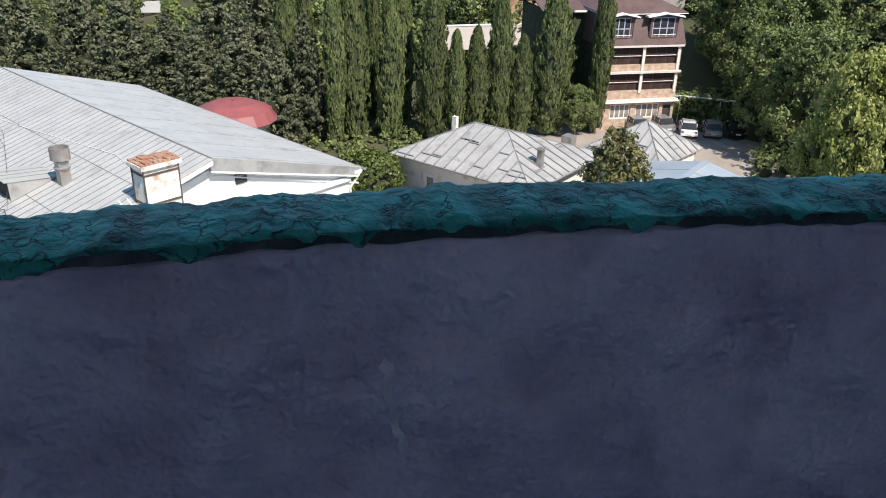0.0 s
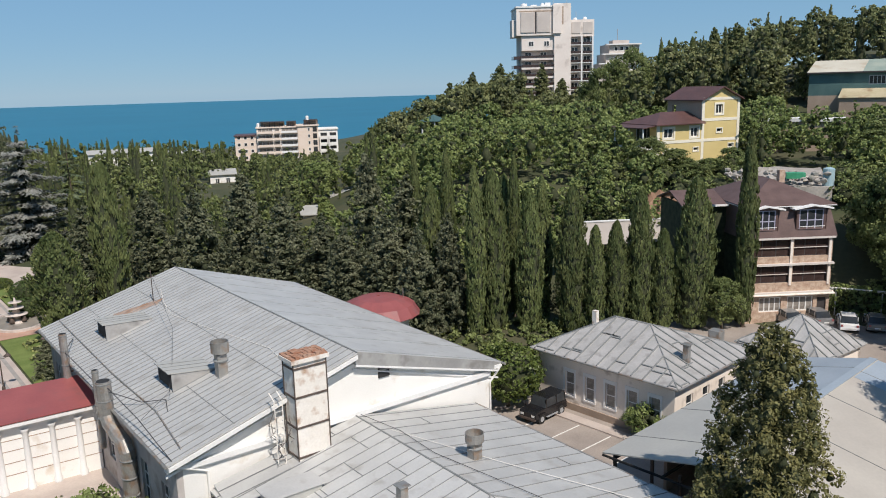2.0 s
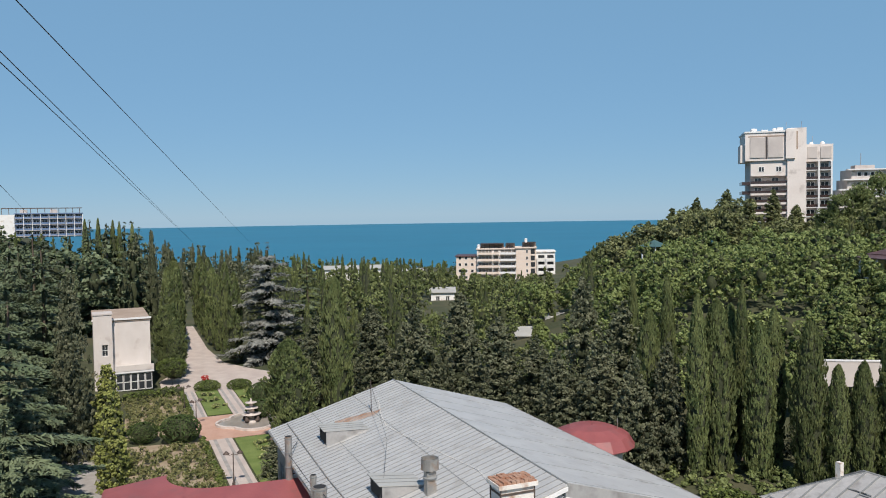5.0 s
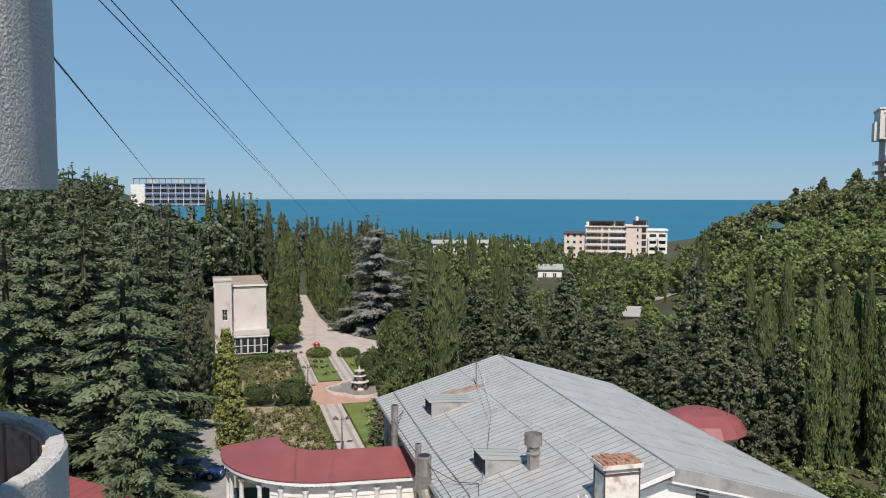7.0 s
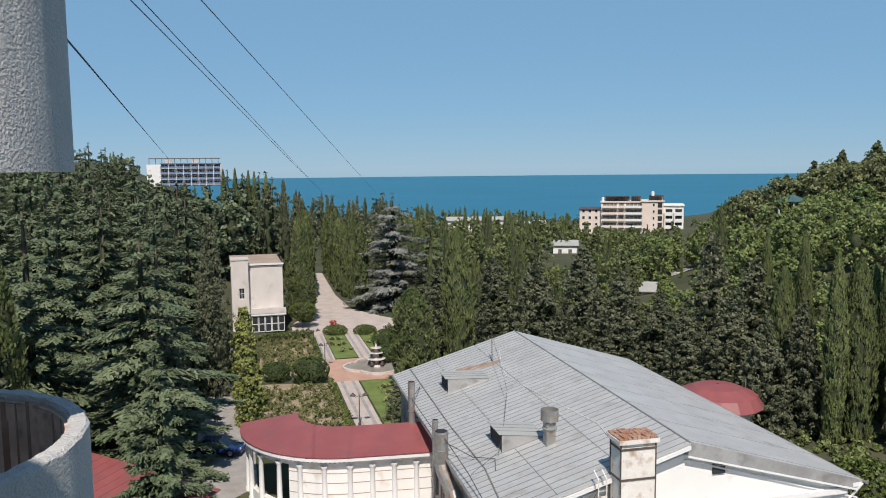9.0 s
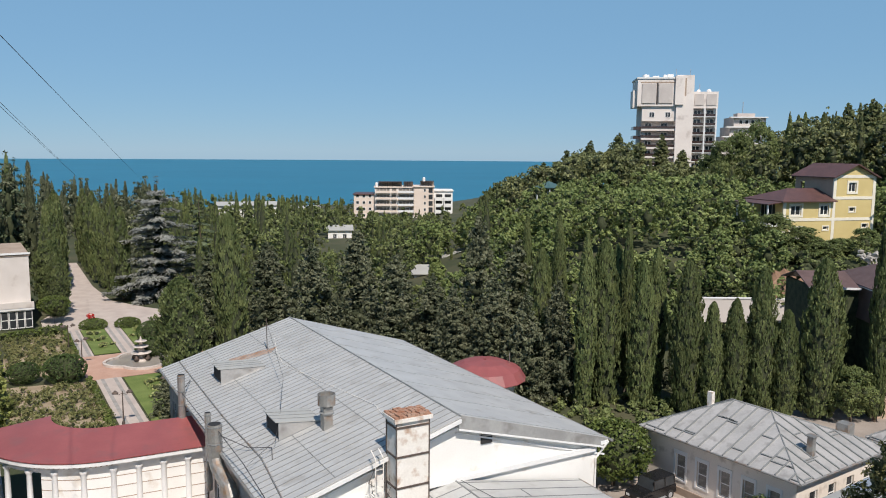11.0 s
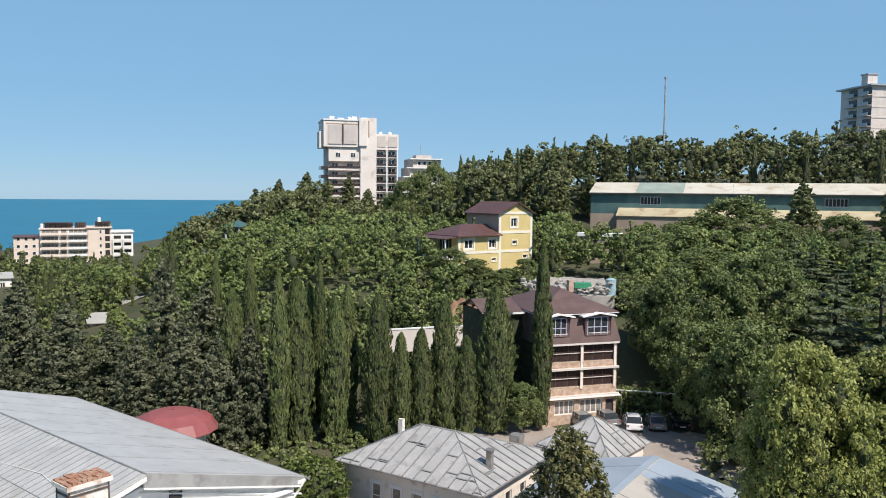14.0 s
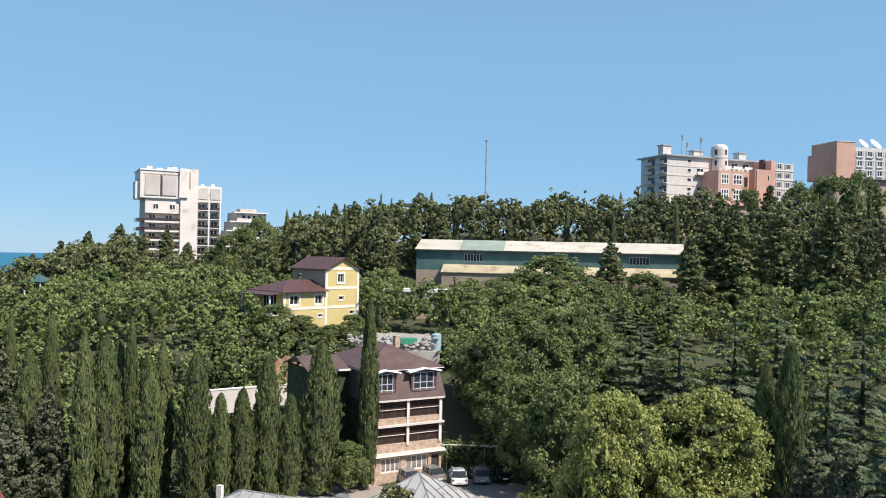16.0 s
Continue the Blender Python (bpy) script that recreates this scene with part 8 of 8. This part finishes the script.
# ---- cars ----
def car(name, m, paint, label, boxy=False, length=4.3, width=1.75, h=1.5):
    """A car along local x, its nose towards +x: body, glasshouse, wheels, lamps, bumpers."""
    t = thing(name, m, label, "car", "parked cars")
    L, W = length / 2, width / 2
    if boxy:
        low = [(-L, 0.45), (-L, 1.0), (0.35 * L, 1.05), (0.95 * L, 0.98), (L, 0.85), (L, 0.5), (0.85 * L, 0.4), (-0.9 * L, 0.4)]
        top = [(-0.97 * L, 1.0), (-0.95 * L, h), (0.22 * L, h), (0.40 * L, 1.03)]
    else:
        low = [(-L, 0.4), (-0.98 * L, 0.85), (-0.75 * L, 0.92), (0.45 * L, 0.9), (0.9 * L, 0.72), (L, 0.55), (0.97 * L, 0.3), (-0.95 * L, 0.28)]
        top = [(-0.82 * L, 0.9), (-0.6 * L, h - 0.03), (-0.1 * L, h), (0.15 * L, h - 0.08), (0.5 * L, 0.88)]

    def prism(poly, w, inset=0.0):
        bm = B()
        zs = [z for x, z in poly]
        mid, hi = min(zs), max(zs)
        a, b = [], []
        for x, z in poly:
            k = inset * (z - mid) / max(hi - mid, 0.01)
            a.append(bm.verts.new((x, -w + k, z))), b.append(bm.verts.new((x, w - k, z)))
        bm.faces.new(a), bm.faces.new(b[::-1])
        for i in range(len(poly)):
            j = (i + 1) % len(poly)
            bm.faces.new((a[i], a[j], b[j], b[i]))
        bmesh.ops.recalc_face_normals(bm, faces=bm.faces)
        bmesh.ops.bevel(bm, geom=list(bm.edges), offset=0.035, segments=2, affect="EDGES", clamp_overlap=True)
        return bm

    body = part("body", prism(low, W, 0.05), paint, t, soft=False)
    cab = part("cabin", prism(top, W - 0.08, 0.06 if boxy else 0.16), M["glass"], t, "dark glass cabin")
    rz = h - 0.02
    part("roof_panel", box(B(), (-0.93 if boxy else -0.58) * L, (0.2 if boxy else 0.12) * L, -W + (0.14 if boxy else 0.24), W - (0.14 if boxy else 0.24), rz - 0.06, rz + 0.03), paint, cab)
    for x in ((-0.9, -0.35, 0.28) if boxy else (-0.6, -0.12)):
        for y in (-1, 1):
            part("pillar", box(B(), x * L - 0.05, x * L + 0.05, y * (W - 0.12) - 0.035, y * (W - 0.12) + 0.035, 0.95, h - 0.04), paint, cab)
    for x in (-0.62 * L, 0.62 * L):
        for y in (-1, 1):
            wh = part("wheel", tube(B(), (x, y * (W - 0.18), 0.36), (x, y * (W + 0.02), 0.36), 0.36, n=18), M["rubber"], t)
            part("rim", tube(B(), (x, y * (W + 0.015), 0.36), (x, y * (W + 0.03), 0.36), 0.2, n=12), M["steel"], wh)
    for s in (-1, 1):
        part("bumper", box(B(), s * L - 0.06, s * L + 0.08, -W + 0.05, W - 0.05, 0.36, 0.52), M["strap"] if boxy else paint, t)
    for y in (-1, 1):
        part("headlight", box(B(), 0.985 * L, L + 0.02, y * (W - 0.3) - 0.14, y * (W - 0.3) + 0.14, 0.62, 0.78), M["cornice"], t)
        part("tail_light", box(B(), -L - 0.02, -0.98 * L, y * (W - 0.2) - 0.1, y * (W - 0.2) + 0.1, 0.65, 0.85), M["red"], t)
    part("rear_plate", box(B(), -L - 0.1, -L - 0.08, -0.26, 0.26, 0.5, 0.61), M["cornice"], t)
    if boxy:
        part("spare_wheel", tube(B(), (-L - 0.22, 0.1, 0.95), (-L - 0.02, 0.1, 0.95), 0.36, n=18), M["rubber"], t)
        for y in (-1, 1):
            part("mudguard", box(B(), 0.42 * L, 0.82 * L, y * W - 0.08, y * W + 0.08, 0.72, 0.8), paint, t)
            part("sill_step", box(B(), -0.35 * L, 0.35 * L, y * W - 0.06, y * W + 0.1, 0.36, 0.41), M["steel"], t)
    return t


car("off_road_car", pose(36.9, 42.1, 0.02, 0, 0, 190), M["black_paint"], "black boxy off-road car parked by the cream house", True, 3.7, 1.62, 1.7)
car("white_car", pose(74.7, 40.0, 0.02, 0, 0, 35), M["white_paint"], "white hatchback parked beside the guesthouse", h=1.5)
car("silver_car", pose(76.6, 38.3, 0.02, 0, 0, 35), M["silver_paint"], "silver saloon car parked beside the guesthouse", h=1.45)
car("dark_car", pose(78.6, 36.6, 0.02, 0, 0, 35), M["black_paint"], "dark car parked in the trees' shade", h=1.5)
car("grey_car", pose(71.6, 44.6, 0.02, 0, 0, 60), M["silver_paint"], "grey car parked against the guesthouse wall", h=1.45)
car("grey_car", pose(74.0, 43.0, 0.02, 0, 0, 60), M["silver_paint"], "grey car parked against the guesthouse wall", h=1.45)
car("blue_car", pose(-8.5, 69.0, 0.03, 0, 0, -12), M["blue_paint"], "dark blue saloon car parked on the service road", h=1.42, length=4.4)
# ---- the building one looks out from ----
FB = pose(-1.93, -3.70, 0, 0, 0, -33)  # origin at the centre of the curved balcony, y straight out
block = thing("apartment_block", FB, "pale stucco apartment block with curved balconies", "building", kind="structure")
part("wall", box(B(), -16, 14, -12, 3.15, 0, 28.5), M["stucco"], block)
part("wall", box(B(), -16, -5.9, 3.15, 6.7, 0, 28.5), M["stucco"], block)


def ring_wall(r0, r1, z0, z1, a0, a1, n, rough=0.0, seed=0):
    """A curved wall between two radii, its upper edge worn."""
    g = random.Random(seed)
    bm = B()
    prof = []
    for i in range(n + 1):
        a = radians(a0 + (a1 - a0) * i / n)
        c, s = math.cos(a), math.sin(a)
        e = [g.uniform(-rough, rough) for _ in range(4)]
        prof.append([bm.verts.new((r * c, r * s, z)) for r, z in ((r0, z0), (r0 + e[0] * 0.5, z1 - 0.02 + e[1]), (r0 + 0.02, z1 + e[1] * 0.5), (r1 - 0.02, z1 + e[2] * 0.5), (r1 + e[3] * 0.5, z1 - 0.02 + e[2]), (r1, z0))])
    for p, q in zip(prof, prof[1:]):
        for k in range(5):
            bm.faces.new((p[k], p[k + 1], q[k + 1], q[k]))
        bm.faces.new((p[5], p[0], q[0], q[5]))
    bm.faces.new(prof[0]), bm.faces.new(prof[-1][::-1])
    return bm


balc = thing("balcony", FB, "curved balcony with a plastered parapet and worn teal edge", "balcony", kind="structure")
part("floor_slab", slab(B(), [(4.99 * math.sin(radians(a)), 4.99 * math.cos(radians(a)), 22.86) for a in range(48, -49, -4)][::-1] + [(3.9, 3.16, 22.86), (-3.9, 3.16, 22.86)], 0.2), M["inner"], balc)
# unseen slab overhead, added to keep the parapet's inner face in shade
part("ceiling_slab", slab(B(), [(4.99 * math.sin(radians(a)), 4.99 * math.cos(radians(a)), 25.9) for a in range(48, -49, -4)][::-1] + [(3.9, 3.16, 25.9), (-3.9, 3.16, 25.9)], 0.2), M["stucco"], balc)
part("parapet", ring_wall(4.865, 4.995, 22.87, 23.898, 42, 138, 160, 0.004, 3), M["inner"], balc, "mauve-grey plastered inner face")
# worn teal coat over the top edge: ragged lower hem, lumpy surface
bm = B()
rows = []
NA = 900
for i in range(NA + 1):
    a = radians(42 + 96 * i / NA)
    c, s = math.cos(a), math.sin(a)
    x = i * 0.08
    flake = math.floor(4 * noise.noise(Vector((x * 0.9, 0, 21)))) / 4
    hem = 0.004 + 0.012 * noise.noise(Vector((x * 0.35, 3.1, 0))) + 0.022 * noise.noise(Vector((x * 1.7, 7.7, 0))) + 0.016 * noise.noise(Vector((x * 5, 1.7, 0)))
    top = 23.910 + 0.010 * flake + 0.006 * noise.noise(Vector((x * 0.5, 0, 5))) + 0.004 * noise.noise(Vector((x * 2.5, 0, 9)))
    row = []
    for k, (r, z) in enumerate(((4.8635, 23.8985 - max(hem, 0.0)), (4.860, 23.901), (4.864, top - 0.004), (4.88, top), (4.91, top + 0.003), (4.94, top + 0.003), (4.97, top), (4.998, top - 0.007), (5.006, 23.879), (5.0, 23.84))):
        d = 0.005 * noise.noise(Vector((x * 3.1, k * 0.9, 2))) + 0.003 * noise.noise(Vector((x * 9, k * 2.1, 4)))
        row.append(bm.verts.new(((r + d * 0.6) * c, (r + d * 0.6) * s, z + d)))
    rows.append(row)
for p, q in zip(rows, rows[1:]):
    for k in range(9):
        bm.faces.new((p[k], p[k + 1], q[k + 1], q[k]))
part("coping", bm, M["teal"], balc, "peeling teal paint on the parapet's edge", soft=True)

# dark uneven strip under the coat and trowel ridges on the plaster
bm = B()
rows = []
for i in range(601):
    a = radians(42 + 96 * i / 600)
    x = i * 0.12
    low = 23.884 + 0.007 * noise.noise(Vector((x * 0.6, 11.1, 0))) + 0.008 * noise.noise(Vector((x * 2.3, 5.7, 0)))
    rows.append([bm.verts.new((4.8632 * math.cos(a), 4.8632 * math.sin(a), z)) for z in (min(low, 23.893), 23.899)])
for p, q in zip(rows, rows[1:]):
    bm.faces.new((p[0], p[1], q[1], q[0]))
part("paint_drips", bm, M["teal_hem_dark"], balc, "dark uneven line under the teal paint")

# pale scuff where the plaster was scraped
bm = B()
rows = []
for i in range(25):
    t = i / 24
    a = radians(91.4 + 0.10 * noise.noise(Vector((t * 4, 2, 6))) - 0.25 * t)
    w = radians(0.22) * (0.3 + abs(noise.noise(Vector((t * 6, 9, 1)))) * 1.6) * (1 - abs(2 * t - 1) ** 3)
    rows.append([bm.verts.new((4.8622 * math.cos(a + k * w), 4.8622 * math.sin(a + k * w), 23.715 - 0.17 * t)) for k in (-1, 1)])
for p, q in zip(rows, rows[1:]):
    bm.faces.new((p[0], p[1], q[1], q[0]))
part("plaster_scuff", bm, mat("scraped_plaster", (0.62, 0.57, 0.66), (0.80, 0.76, 0.82), 12, 0.9, 0, 0.5, 30, 0.3), balc, "pale scraped streak on the plaster")

# neighbouring round balconies
for z0, z1, lab, seed in ((21.9, 23.0, "round stucco balcony with a stained brown inside", 5), (24.55, 25.72, "round white stucco balcony overhead", 6)):
    rb = thing("round_balcony", FB @ pose(-5.37, 6.89, 0), lab, "balcony", "round balconies", kind="structure")
    part("shell", ring_wall(1.12, 1.24, z0 - 0.15 if z0 < 23 else z0, z1, -100, 260, 120, 0.014 if z0 < 23 else 0.006, seed), M["stucco"], rb, soft=False)
    part("lining", ring_wall(1.105, 1.118, z0 + 0.02, z1 - 0.05, -100, 260, 80, 0.002, seed), M["brown_wall"], rb, "stained brown inner face")
    part("floor_slab", tube(B(), (0, 0, z0 - 0.14 if z0 < 23 else z0 + 0.005), (0, 0, z0 + 0.01 if z0 < 23 else z0 + 0.15), 1.11, n=48), M["stucco"], rb)

    g = random.Random(seed)
    for k in range(8):
        m = Matrix.Rotation(radians(70 + 22 * k + g.uniform(-3, 3)), 4, "Z")
        part("board_seam", box(B(), 1.098, 1.103, -0.007, 0.007, z0 + 0.03, z1 - 0.06), M["rust_streak"], rb, m=m)
    for k in range(12):
        a = radians(g.uniform(60, 250))
        zt = z1 - g.uniform(0.02, 0.2)
        m = Matrix.Rotation(a, 4, "Z")
        part("damp_streak", box(B(), 1.100, 1.104, -0.012 - 0.02 * g.random(), 0.012, max(z0 + 0.05, zt - g.uniform(0.3, 0.9)), zt), M["rust_streak"], rb, "dark damp streak on the plaster", m=m)

# ---- overhead cables ----
def cable(a, b, r, sag, label):
    bm = B()
    a, b = Vector(a), Vector(b)
    pts = [a.lerp(b, k / 24) - Vector((0, 0, sag * 4 * (k / 24) * (1 - k / 24))) for k in range(25)]
    pipe(bm, pts, r, 6)
    single("overhead_cable", bm, M["wire"], Matrix(), label, "cable", "overhead cables")


for far, near in (((15.52, 169.45, 17.62), (-2.31, 16.01, 28.12)), ((2.78, 170.15, 19.47), (-3.32, 14.82, 27.80)), ((3.13, 170.14, 19.11), (-3.23, 15.35, 27.92)), ((-26.76, 168.06, 25.39), (-2.41, 8.86, 25.83))):
    f, n = Vector(far), Vector(near)
    cable(f + (n - f) * 1.02, f, 0.011, 0.0, "thin dark overhead cable running towards the trees")
